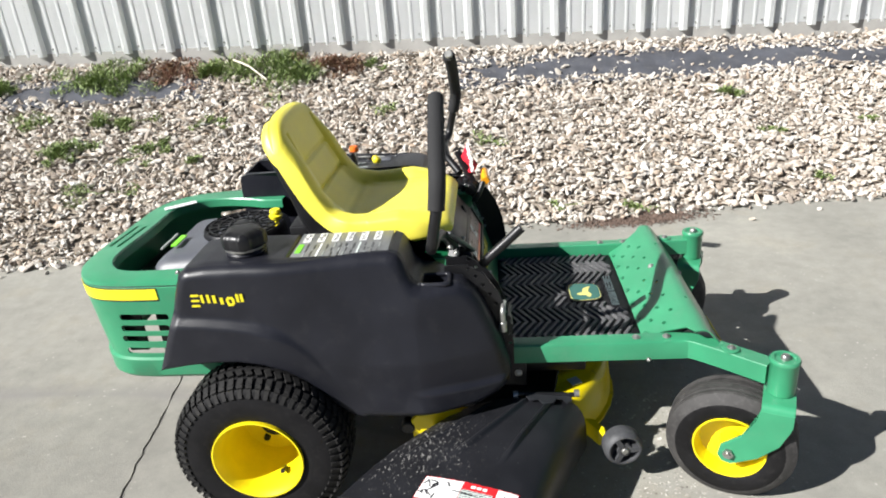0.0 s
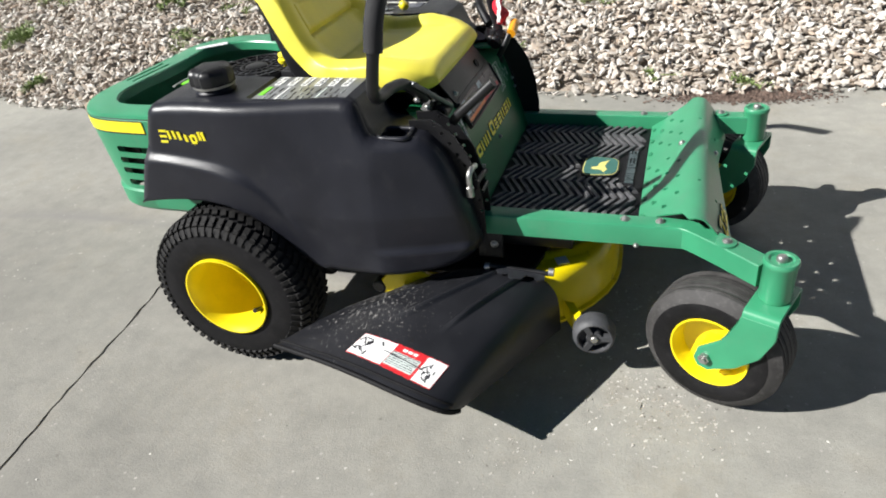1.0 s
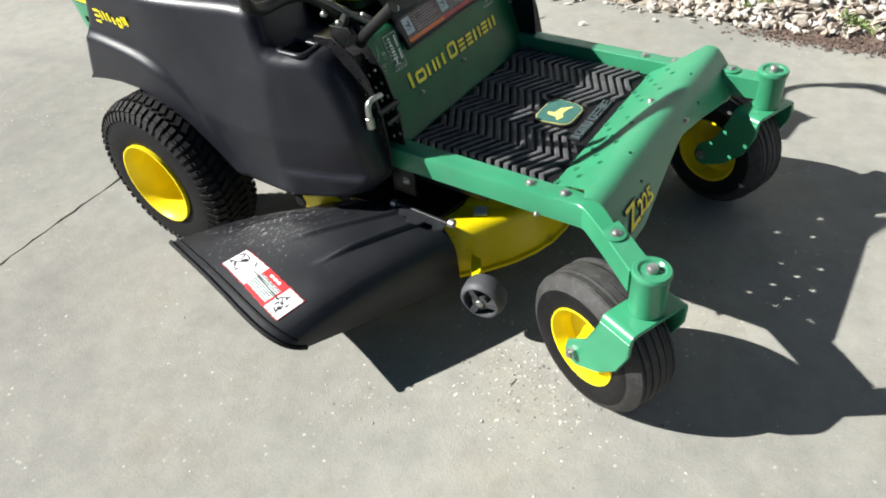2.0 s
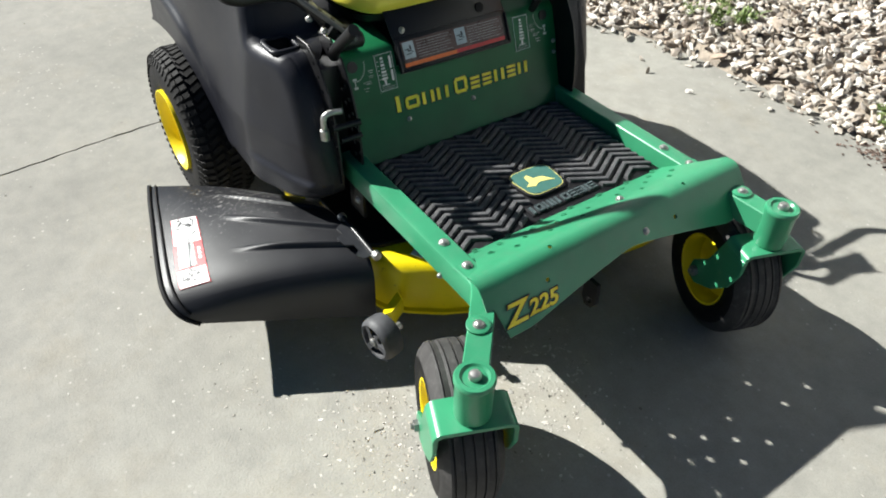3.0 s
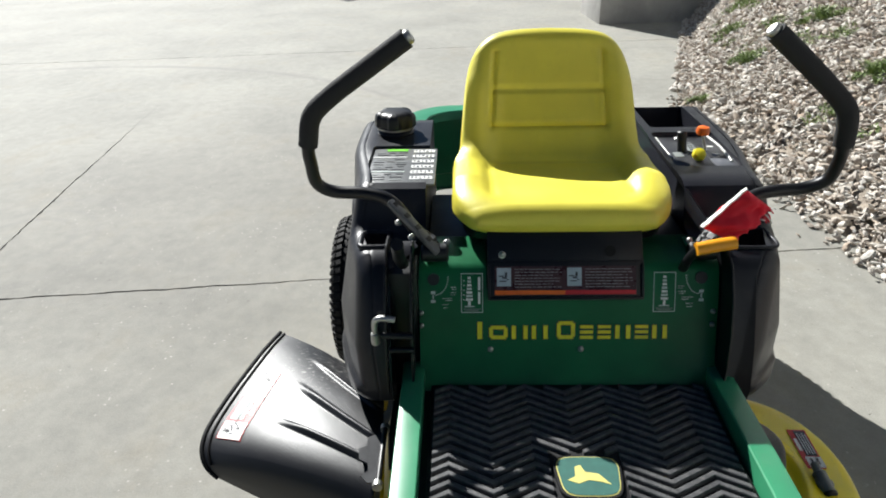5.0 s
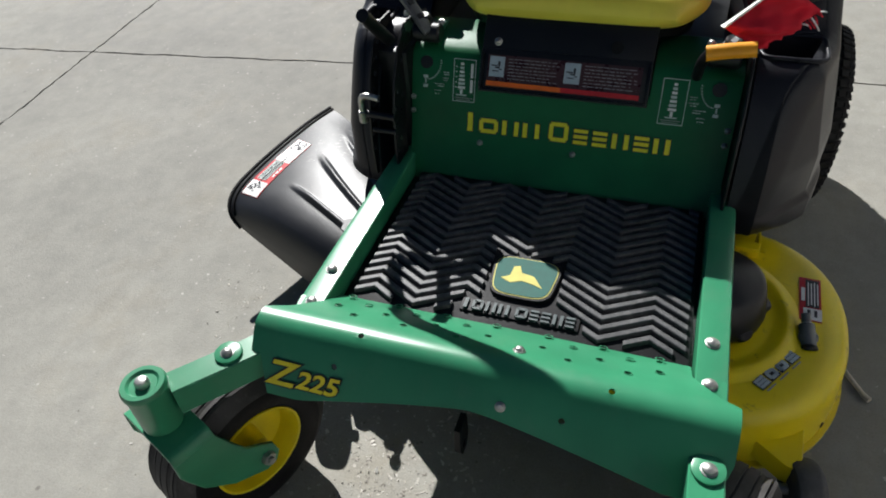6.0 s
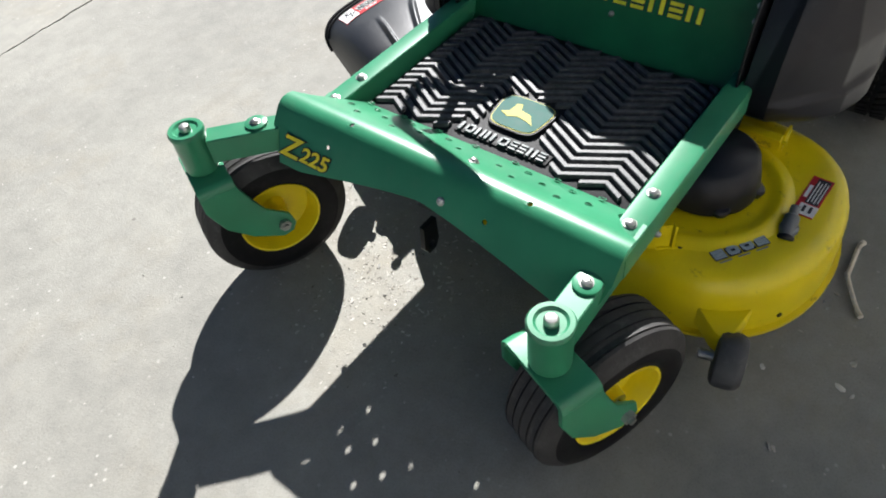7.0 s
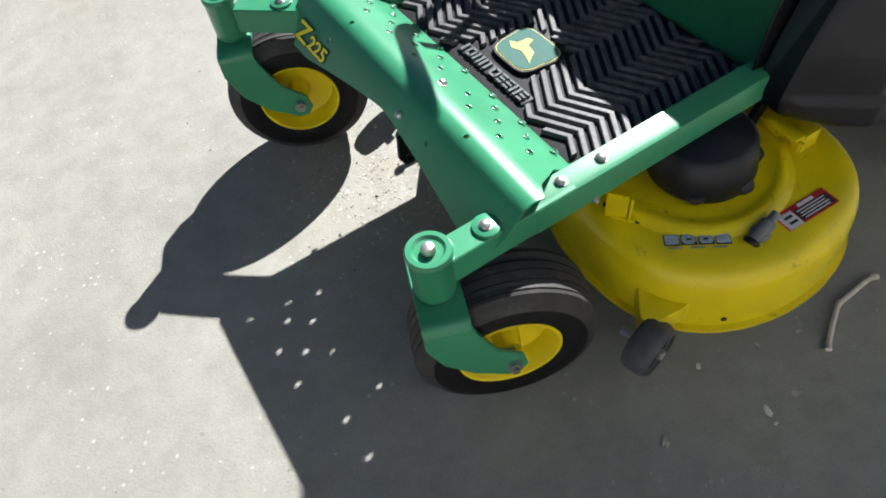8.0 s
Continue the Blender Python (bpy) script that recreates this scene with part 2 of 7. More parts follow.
def concrete_mat():
    m = bpy.data.materials.new("broom_concrete")
    m.use_nodes = True
    n, l = m.node_tree.nodes, m.node_tree.links
    b = n["Principled BSDF"]
    geo = n.new("ShaderNodeNewGeometry")

    def noise_of(scale, detail, rough=0.6):
        t = n.new("ShaderNodeTexNoise")
        t.inputs["Scale"].default_value, t.inputs["Detail"].default_value, t.inputs["Roughness"].default_value = scale, detail, rough
        l.new(geo.outputs["Position"], t.inputs["Vector"])
        return t.outputs["Fac"]

    def blend(a, bb, fac, mode="MULTIPLY"):
        x = n.new("ShaderNodeMix")
        x.data_type, x.blend_type = "RGBA", mode
        if isinstance(fac, float):
            x.inputs["Factor"].default_value = fac
        else:
            l.new(fac, x.inputs["Factor"])
        l.new(a, x.inputs["A"])
        if isinstance(bb, tuple):
            x.inputs["B"].default_value = (*bb, 1)
        else:
            l.new(bb, x.inputs["B"])
        return x.outputs["Result"]

    base = ramp(n, [(0.28, (0.217, 0.212, 0.189)), (0.72, (0.336, 0.326, 0.289))])
    l.new(noise_of(1.3, 6), base.inputs["Fac"])
    mottle = ramp(n, [(0.3, (0.80, 0.80, 0.81)), (0.62, (1.0, 1.0, 1.0))])
    l.new(noise_of(14, 8, 0.7), mottle.inputs["Fac"])
    c = blend(base.outputs["Color"], mottle.outputs["Color"], 1.0)
    grit = ramp(n, [(0.32, (0.74, 0.73, 0.72)), (0.5, (1.0, 1.0, 1.0))])
    l.new(noise_of(260, 3), grit.inputs["Fac"])
    c = blend(c, grit.outputs["Color"], 0.5)
    # broad faint brown stains
    stain = ramp(n, [(0.52, (1.0, 1.0, 1.0)), (0.70, (0.84, 0.80, 0.74))])
    l.new(noise_of(2.6, 7, 0.72), stain.inputs["Fac"])
    c = blend(c, stain.outputs["Color"], 0.8)
    # a broad patch behind the mower, darkest at its middle, paler outside
    patch_dist = n.new("ShaderNodeVectorMath")
    patch_dist.operation = "DISTANCE"
    patch_dist.inputs[1].default_value = (-1.2, -1.1, 0)
    l.new(geo.outputs["Position"], patch_dist.inputs[0])
    away = n.new("ShaderNodeMapRange")
    away.inputs["From Min"].default_value, away.inputs["From Max"].default_value = 0.6, 2.2
    l.new(patch_dist.outputs["Value"], away.inputs["Value"])
    grey = ramp(n, [(0.0, (0.84, 0.83, 0.82)), (1.0, (1.03, 1.03, 1.02))])
    l.new(away.outputs["Result"], grey.inputs["Fac"])
    c = blend(c, grey.outputs["Color"], 1.0)
    # spalled pale flecks
    v = n.new("ShaderNodeTexVoronoi")
    v.inputs["Scale"].default_value = 34
    l.new(geo.outputs["Position"], v.inputs["Vector"])
    fl = ramp(n, [(0.07, (1, 1, 1)), (0.15, (0, 0, 0))])
    l.new(v.outputs["Distance"], fl.inputs["Fac"])
    gate = ramp(n, [(0.45, (0, 0, 0)), (0.62, (1, 1, 1))])
    l.new(noise_of(3.1, 4), gate.inputs["Fac"])
    both = n.new("ShaderNodeMath")
    both.operation = "MULTIPLY"
    l.new(fl.outputs["Color"], both.inputs[0])
    l.new(gate.outputs["Color"], both.inputs[1])
    c = blend(c, (0.43, 0.41, 0.37), both.outputs["Value"], "MIX")
    # small dark pits
    v2 = n.new("ShaderNodeTexVoronoi")
    v2.inputs["Scale"].default_value = 7.0
    l.new(geo.outputs["Position"], v2.inputs["Vector"])
    pit = ramp(n, [(0.022, (0.8, 0.8, 0.8)), (0.045, (0, 0, 0))])
    l.new(v2.outputs["Distance"], pit.inputs["Fac"])
    c = blend(c, (0.13, 0.12, 0.105), pit.outputs["Color"], "MIX")
    # old tyre marks that sweep round in arcs
    flat = n.new("ShaderNodeVectorMath")
    flat.operation = "MULTIPLY"
    flat.inputs[1].default_value = (1, 1, 0)
    l.new(geo.outputs["Position"], flat.inputs[0])
    patchy = ramp(n, [(0.34, (0, 0, 0)), (0.56, (1, 1, 1))])
    l.new(noise_of(2.2, 5), patchy.inputs["Fac"])

    # the marks run out ahead of the machine
    apart = n.new("ShaderNodeSeparateXYZ")
    l.new(geo.outputs["Position"], apart.inputs["Vector"])
    end = n.new("ShaderNodeMapRange")
    end.inputs["From Min"].default_value, end.inputs["From Max"].default_value = 0.75, 0.25
    l.new(apart.outputs["X"], end.inputs["Value"])
    kept = n.new("ShaderNodeMath")
    kept.operation = "MULTIPLY"
    l.new(patchy.outputs["Color"], kept.inputs[0])
    l.new(end.outputs["Result"], kept.inputs[1])

    def arc(c, centre, radius, width, dark):
        def math_node(kind, first, second=None):
            k = n.new("ShaderNodeMath")
            k.operation = kind
            l.new(first, k.inputs[0])
            if second is not None:
                if isinstance(second, float):
                    k.inputs[1].default_value = second
                else:
                    l.new(second, k.inputs[1])
            return k.outputs["Value"]
        far = n.new("ShaderNodeVectorMath")
        far.operation = "DISTANCE"
        l.new(flat.outputs["Vector"], far.inputs[0])
        far.inputs[1].default_value = (*centre, 0)
        band = ramp(n, [(width * 0.25, (dark, dark, dark)), (width, (0, 0, 0))])
        l.new(math_node("ABSOLUTE", math_node("SUBTRACT", far.outputs["Value"], radius)), band.inputs["Fac"])
        return blend(c, (0.19, 0.18, 0.17), math_node("MULTIPLY", band.outputs["Color"], kept.outputs["Value"]), "MIX")
    c = arc(c, (-0.95, -3.0), 3.06, 0.060, 0.55)
    c = arc(c, (-0.95, -3.0), 3.05, 0.020, 0.55)
    for radius, dark in ((0.20, 0.40), (0.29, 0.34), (0.41, 0.28)):
        c = arc(c, (-0.78, -2.00), radius, 0.022, dark)
    l.new(c, b.inputs["Base Color"])
    b.inputs["Roughness"].default_value = 0.82
    add = n.new("ShaderNodeMath")
    add.operation = "ADD"
    l.new(noise_of(190, 4), add.inputs[0])
    l.new(noise_of(48, 7, 0.7), add.inputs[1])
    bp = n.new("ShaderNodeBump")
    bp.inputs["Strength"].default_value, bp.inputs["Distance"].default_value = 0.34, 0.003
    l.new(add.outputs["Value"], bp.inputs["Height"])
    l.new(bp.outputs["Normal"], b.inputs["Normal"])
    return m


CONCRETE = concrete_mat()


# ---- mesh helpers ----
def part(name, bm, material, parent=None, label="", sharp=38.0):
    """Links a bmesh as one mesh object, under a thing or a part if one is given."""
    me = bpy.data.meshes.new(name)
    bmesh.ops.recalc_face_normals(bm, faces=bm.faces)
    bm.to_mesh(me)
    bm.free()
    me.materials.append(material)
    me.shade_smooth()
    me.set_sharp_from_angle(angle=radians(sharp))
    ob = new(name, me)
    if parent is not None:
        ob.parent = parent
        ob.matrix_parent_inverse = Matrix.Translation(-parent.location)
    return tagged(ob, label)


def soft_edges(bm, width, segments=2, angle=35.0):
    es = [e for e in bm.edges if len(e.link_faces) == 2 and e.calc_face_angle(0) > radians(angle)]
    bmesh.ops.bevel(bm, geom=es, offset=width, segments=segments, affect="EDGES", profile=0.5, clamp_overlap=True)
    return bm


def box(bm, centre, size, turn=None):
    m = Matrix.Translation(centre) @ (turn.to_4x4() if turn else Matrix.Identity(4)) @ Matrix.Diagonal((*size, 1))
    bmesh.ops.create_cube(bm, size=1, matrix=m)
    return bm


def prism(bm, pts, layers, axis="y"):
    """Stacks copies of a closed outline: layers of (place along the axis, inset, bend function or None)."""
    def inset(d):
        n, out = len(pts), []
        area = sum(pts[i][0] * pts[(i + 1) % n][1] - pts[(i + 1) % n][0] * pts[i][1] for i in range(n))
        sgn = 1 if area > 0 else -1
        for i in range(n):
            a, b, c = Vector(pts[i - 1]), Vector(pts[i]), Vector(pts[(i + 1) % n])
            e1, e2 = (b - a).normalized(), (c - b).normalized()
            nn = Vector((-(e1.y + e2.y), e1.x + e2.x)) * sgn
            k = nn.length
            out.append(b + nn / max(k, 1e-6) * d / max(0.6, k / 2))
        return out
    rings = []
    for place, d, *rest in layers:
        ring = []
        for p in inset(d):
            if axis == "y":
                v = Vector((p[0], place, p[1]))
            elif axis == "z":
                v = Vector((p[0], p[1], place))
            else:
                v = Vector((place, p[0], p[1]))
            if rest and rest[0]:
                v = rest[0](v)
            ring.append(bm.verts.new(v))
        rings.append(ring)
    for a, b in zip(rings, rings[1:]):
        for i in range(len(pts)):
            j = (i + 1) % len(pts)
            bm.faces.new((a[i], a[j], b[j], b[i]))
    for ring in (rings[0], rings[-1]):
        f = bm.faces.new(ring)
        bmesh.ops.triangulate(bm, faces=[f])
    return bm


def revolve(bm, profile, m, segments=48, closed=False):
    """Turns a profile of (radius, height) round the local z axis of m."""
    rings = []
    for r, h in profile:
        rings.append([bm.verts.new(m @ Vector((r * math.cos(2 * math.pi * i / segments), r * math.sin(2 * math.pi * i / segments), h))) for i in range(segments)])
    pairs = list(zip(rings, rings[1:])) + ([(rings[-1], rings[0])] if closed else [])
    for a, b in pairs:
        for i in range(segments):
            j = (i + 1) % segments
            bm.faces.new((a[i], a[j], b[j], b[i]))
    if not closed:
        for ring in (rings[0], rings[-1]):
            bm.faces.new(ring)
    return bm


def rod(bm, a, b, r, segments=16, bevel=0.0):
    a, b = Vector(a), Vector(b)
    m = Matrix.Translation(a) @ (b - a).to_track_quat("Z", "Y").to_matrix().to_4x4()
    h = (b - a).length
    prof = [(r - bevel, 0), (r, bevel), (r, h - bevel), (r - bevel, h)] if bevel else [(r, 0), (r, h)]
    return revolve(bm, prof, m, segments)


def smooth_path(pts, steps=8):
    pts = [Vector(p) for p in pts]
    ext = [pts[0] * 2 - pts[1]] + pts + [pts[-1] * 2 - pts[-2]]
    out = []
    for i in range(1, len(ext) - 2):
        p0, p1, p2, p3 = ext[i - 1:i + 3]
        for s in range(steps):
            t = s / steps
            out.append(0.5 * ((2 * p1) + (p2 - p0) * t + (2 * p0 - 5 * p1 + 4 * p2 - p3) * t * t + (3 * p1 - p0 - 3 * p2 + p3) * t ** 3))
    out.append(pts[-1])
    return out


def sweep(bm, path, section):
    """Sweeps a closed 2D section along a path, with caps; the section is carried along without twist."""
    rings, side = [], None
    for i, p in enumerate(path):
        d = (path[min(i + 1, len(path) - 1)] - path[max(i - 1, 0)]).normalized()
        if side is None:
            side = d.cross(Vector((0, 0, 1)))
            if side.length < 0.1:
                side = d.cross(Vector((1, 0, 0)))
        side = (side - d * side.dot(d)).normalized()
        top = side.cross(d).normalized()
        rings.append([bm.verts.new(p + side * u + top * v) for u, v in section])
    k = len(section)
    for a, b in zip(rings, rings[1:]):
        for i in range(k):
            bm.faces.new((a[i], a[(i + 1) % k], b[(i + 1) % k], b[i]))
    bm.faces.new(rings[0])
    bm.faces.new(rings[-1])
    return bm


def circle(r, k=14):
    return [(r * math.cos(2 * math.pi * i / k), r * math.sin(2 * math.pi * i / k)) for i in range(k)]


def tube(bm, pts, r, steps=8, k=14):
    return sweep(bm, smooth_path(pts, steps), circle(r, k))


def cut(ob, cutter_bm):
    """Takes the cutter's solids out of an object for good."""
    me = bpy.data.meshes.new("cutter")
    bmesh.ops.recalc_face_normals(cutter_bm, faces=cutter_bm.faces)
    cutter_bm.to_mesh(me)
    cutter_bm.free()
    tool = new("cutter", me)
    mod = ob.modifiers.new("cut", "BOOLEAN")
    mod.operation, mod.object, mod.solver = "DIFFERENCE", tool, "EXACT"
    bpy.context.view_layer.update()
    done = bpy.data.meshes.new_from_object(ob.evaluated_get(bpy.context.evaluated_depsgraph_get()))
    ob.modifiers.remove(mod)
    ob.data = done
    done.shade_smooth()
    done.set_sharp_from_angle(angle=radians(32))
    bpy.data.objects.remove(tool)
    return ob


def grid(bm, rows):
    """A sheet from rows of points."""
    vs = [[bm.verts.new(p) for p in row] for row in rows]
    for a, b in zip(vs, vs[1:]):
        for i in range(len(a) - 1):
            bm.faces.new((a[i], a[i + 1], b[i + 1], b[i]))
    return bm


def thicken(bm, depth):
    bmesh.ops.recalc_face_normals(bm, faces=bm.faces)
    bmesh.ops.solidify(bm, geom=list(bm.faces), thickness=depth)
    return bm


def thing(name, at, label, category, group=""):
    ob = new(name)
    ob.empty_display_size = 0.05
    ob.location = at
    return tagged(ob, label, category, group)


def lettering(body, size, m, depth, bold=0.0, wide=1.0):
    """Words or numbers in the built-in font as a solid bmesh, laid out along local x from the pose m."""
    curve = bpy.data.curves.new("lettering", "FONT")
    curve.body, curve.size, curve.extrude, curve.offset, curve.resolution_u = body, size, depth, bold, 3
    tool = new("lettering", curve)
    bpy.context.view_layer.update()
    me = bpy.data.meshes.new_from_object(tool.evaluated_get(bpy.context.evaluated_depsgraph_get()))
    bm = bmesh.new()
    bm.from_mesh(me)
    bpy.data.objects.remove(tool)
    bpy.data.curves.remove(curve)
    bpy.data.meshes.remove(me)
    bmesh.ops.transform(bm, matrix=m @ Matrix.Diagonal((wide, 1, 1, 1)), verts=bm.verts)
    return bm


def mark(kind, w, h, t):
    """Boxes (x, y, width, height) of one plain shape of a word mark: ring, pair of posts, stack of bars or post."""
    if kind == "ring":
        return [(t / 2, h / 2, t, h - t), (w - t / 2, h / 2, t, h - t), (w / 2, t / 2, w - t * 0.9, t), (w / 2, h - t / 2, w - t * 0.9, t)]
    if kind == "pair":
        return [(t * 0.55, h / 2, t * 1.1, h), (w - t * 0.55, h / 2, t * 1.1, h)]
    if kind == "stack":
        return [(w / 2, k, w, t * 0.85) for k in (t * 0.43, h / 2, h - t * 0.43)]
    return [(w / 2, h / 2, t * 1.25, h)]


def wear(x, y, k=1.0, s=0):
    return noise.noise(Vector((x * k, y * k, s)))


# ---- the ground, the bank and the building ----
U_AXIS, V_AXIS = Vector((0.994, 0.110, 0)), Vector((-0.110, 0.994, 0))


def yard(u, v, z=0.0):
    # the joints are not quite square to one another
    if v < 0:
        v -= 0.020 * (u + 0.3) * min(1.0, -v / 1.9)
    return U_AXIS * u + V_AXIS * v + Vector((0, 0, z))


def edge_v(u):
    """Where the paving gives way to the stones."""
    return 1.31 + 0.42 * max(0.0, -2.3 - u) + 0.035 * math.sin(1.7 * u + 0.6) + 0.03 * math.sin(4.1 * u)


def toe_y(x):
    """Line of the foot of the bank; it draws back towards the far end."""
    return 1.32 + 0.105 * x + 0.42 * max(0.0, -2.3 - x)


def wall_y(x):
    return 3.24 + 0.0763 * x


def footing_z(x):
    return 0.685 - 0.033 * x


def bank_z(x, y):
    """Height of the stone bank."""
    e = min(toe_y(x), wall_y(x) - 0.25)
    t = (y - e) / max(0.2, wall_y(x) - e)
    if t <= 0:
        return -0.03 + 0.25 * t
    t = min(t, 1.0)
    rise = t ** 0.82 * (1 - 0.10 * math.sin(math.pi * t))
    return -0.03 + (footing_z(x) - 0.005) * rise + 0.02 * wear(x, y, 1.6)


def ground():
    bm = bmesh.new()
    bmesh.ops.create_grid(bm, x_segments=8, y_segments=8, size=300, matrix=Matrix.Translation((0, 0, -0.035)))
    return tagged(part("ground", bm, CONCRETE), "pale weathered concrete yard reaching into the distance", "ground", kind="structure")


def paving():
    root = thing("pavement", (0, 0, 0), "grey broom-finished concrete slabs with straight saw-cut joints", "pavement")
    tagged(root, kind="structure")
    us = [-12.8, -8.7, -4.60, -0.512, 3.55, 7.6]
    vs = [-10.1, -6.0, -1.965, 4.2]
    for i in range(len(us) - 1):
        for j in range(len(vs) - 1):
            bm = bmesh.new()
            g = 0.0040
            a, b, c, d = us[i] + g, us[i + 1] - g, vs[j] + g, vs[j + 1] - g
            ring = []
            for (p, q), (r, s) in zip([(a, c), (b, c), (b, d), (a, d)], [(b, c), (b, d), (a, d), (a, c)]):
                for k in range(180):
                    t = k / 180
                    u, v = p + (r - p) * t, q + (s - q) * t
                    w = 0.007 * wear(u, v, 7) + 0.0055 * wear(u, v, 33) + 0.005 * wear(v, u, 90)
                    ring.append((u + w, v + w))
            top = [bm.verts.new(yard(u, v, 0.0)) for u, v in ring]
            lip = [bm.verts.new(yard(u, v, -0.03)) for u, v in ring]
            bm.faces.new(top)
            for k in range(len(top)):
                n = (k + 1) % len(top)
                bm.faces.new((top[k], lip[k], lip[n], top[n]))
            part("slab", bm, CONCRETE, root)
    # dark sand packed into the joints
    bm = bmesh.new()
    for u in us[1:-1]:
        box(bm, yard(u, -2.0, -0.0095), (0.012, 8.4, 0.012), Matrix.Rotation(math.atan2(0.110, 0.994), 3, "Z"))
    for v in vs[1:-1]:
        box(bm, yard(-3.0, v, -0.0100), (19, 0.016, 0.012), Matrix.Rotation(math.atan2(0.110, 0.994) - 0.020, 3, "Z"))
    part("joint_filler", bm, JOINT, root)
    # one joint has silted up with pale cement dust
    bm = bmesh.new()
    for k in range(60):
        p, q = -2.0 - 10 * k / 60, -2.0 - 10 * (k + 1) / 60
        z = -0.0004 - 0.003 * max(0, 1 - k / 3)
        bm.faces.new([bm.verts.new(yard(u, vs[2] + w, z)) for u, w in ((p, -0.05), (q, -0.05), (q, 0.05), (p, 0.05))])
    part("silted_joint", bm, CONCRETE, root, "pale cement dust filling a joint")
    return root


def bank():
    bm = bmesh.new()
    rows = []
    for j in range(36):
        row = []
        for i in range(110):
            x = -8.6 + 14.6 * i / 109
            e = min(toe_y(x), wall_y(x) - 0.25)
            y = e - 0.12 + (wall_y(x) + 0.15 - e + 0.12) * j / 35
            row.append((x, y, bank_z(x, y) - 0.012 + 0.012 * wear(x, y, 9)))
        rows.append(row)
    grid(bm, rows)
    return tagged(part("bank", bm, SOIL), "earth bank under loose stone rising to the building", "bank", kind="structure")


BARE = [(1.75, 3.05, 1.25, 0.13), (-2.05, 2.72, 0.62, 0.10), (3.35, 3.13, 0.55, 0.10)]


def bare(x, y):
    return any(((x - a) / c) ** 2 + ((y - b - 0.09 * (x - a)) / d) ** 2 < 1 + 0.5 * wear(x, y, 5) for a, b, c, d in BARE)


def fabric_sheet(a, b, c, d):
    bm = bmesh.new()
    rows = []
    for j in range(9):
        row = []
        for i in range(40):
            x = a - c * 1.15 + 2.3 * c * i / 39
            y = b + 0.09 * (x - a) - d * 1.5 + 3 * d * j / 8
            row.append((x, y, bank_z(x, y) + 0.006 + 0.012 * wear(x, y, 6, 3)))
        rows.append(row)
    thicken(grid(bm, rows), 0.003)
    return tagged(part("weed_barrier", bm, FABRIC), "dark weed barrier fabric showing through the stones", "ground cloth", kind="structure")


def siding():
    root = thing("wall_north", (0, wall_y(0), footing_z(0)), "white ribbed metal siding above a grey concrete footing", "wall")
    tagged(root, kind="structure")
    way = Vector((1, 0.0763, 0)).normalized()
    back = Vector((-way.y, way.x, 0))
    pitch = 0.3048
    # section of one sheet: three tall ribs with two low ones between each pair
    def section(k0):
        pts = []
        for k in range(3):
            s = (k0 + k) * pitch
            pts += [(s - 0.034, 0), (s - 0.016, 0.032), (s + 0.016, 0.032), (s + 0.034, 0)]
            for f in (0.34, 0.66):
                c = s + pitch * f
                pts += [(c - 0.014, 0), (c - 0.007, 0.004), (c + 0.007, 0.004), (c + 0.014, 0)]
        s = (k0 + 3) * pitch
        pts.append((s - 0.0342, 0))
        return pts
    for k0 in range(-36, 30, 3):
        base = Vector((0, wall_y(0), 0))
        sec = section(k0)
        lo = [base + way * (s + 0.14) - back * o + Vector((0, 0, footing_z(0) - 0.033 * s + 0.022)) for s, o in sec]
        hi = [p + Vector((0, 0, 3.6 + 0.033 * (s - 0))) for p, (s, o) in zip(lo, sec)]
        bm = bmesh.new()
        grid(bm, [lo, hi])
        bmesh.ops.solidify(bm, geom=list(bm.faces), thickness=0.0012)
        sheet = part("panel", bm, SIDING, root, sharp=20)
        for k in range(3):
            bs = bmesh.new()
            for f in (0.27, 0.82):
                s = (k0 + k + f) * pitch
                p = base + way * (s + 0.14) + Vector((0, 0, footing_z(0) - 0.033 * s + 0.07))
                rod(bs, p + back * 0.002, p - back * 0.006, 0.006, 8)
            part("screw", bs, STEEL, sheet)
    bm = bmesh.new()
    p0, p1 = -9.0, 9.0
    vs = []
    for s in (p0, p1):
        b = Vector((0, wall_y(0), 0)) + way * s
        top = footing_z(0) - 0.033 * s + 0.045
        vs.append([bm.verts.new(b - back * 0.002 + Vector((0, 0, h))) for h in (-0.5, top)] + [bm.verts.new(b + back * 0.25 + Vector((0, 0, h))) for h in (top, -0.5)])
    for i in range(4):
        bm.faces.new((vs[0][i], vs[0][(i + 1) % 4], vs[1][(i + 1) % 4], vs[1][i]))
    part("footing", bm, FOOTING, root, "grey concrete footing under the siding")
    # roof edge above the view, closing the building
    bm = bmesh.new()
    c = Vector((0, wall_y(0), 4.45)) + back * 3.0
    box(bm, c, (20, 6.8, 0.12), Matrix.Rotation(math.atan2(way.y, way.x), 3, "Z"))
    part("roof", bm, SIDING, root)
    return root


def end_block():
    """Low concrete end wall that holds the far end of the bank."""
    bm = bmesh.new()
    box(bm, (-6.15, 2.05, 0.40), (0.80, 1.72, 0.90), Matrix.Rotation(0.08, 3, "Z"))
    soft_edges(bm, 0.012)
    return tagged(part("retaining_wall", bm, FOOTING), "low weathered concrete retaining wall holding back stones", "wall", kind="structure")


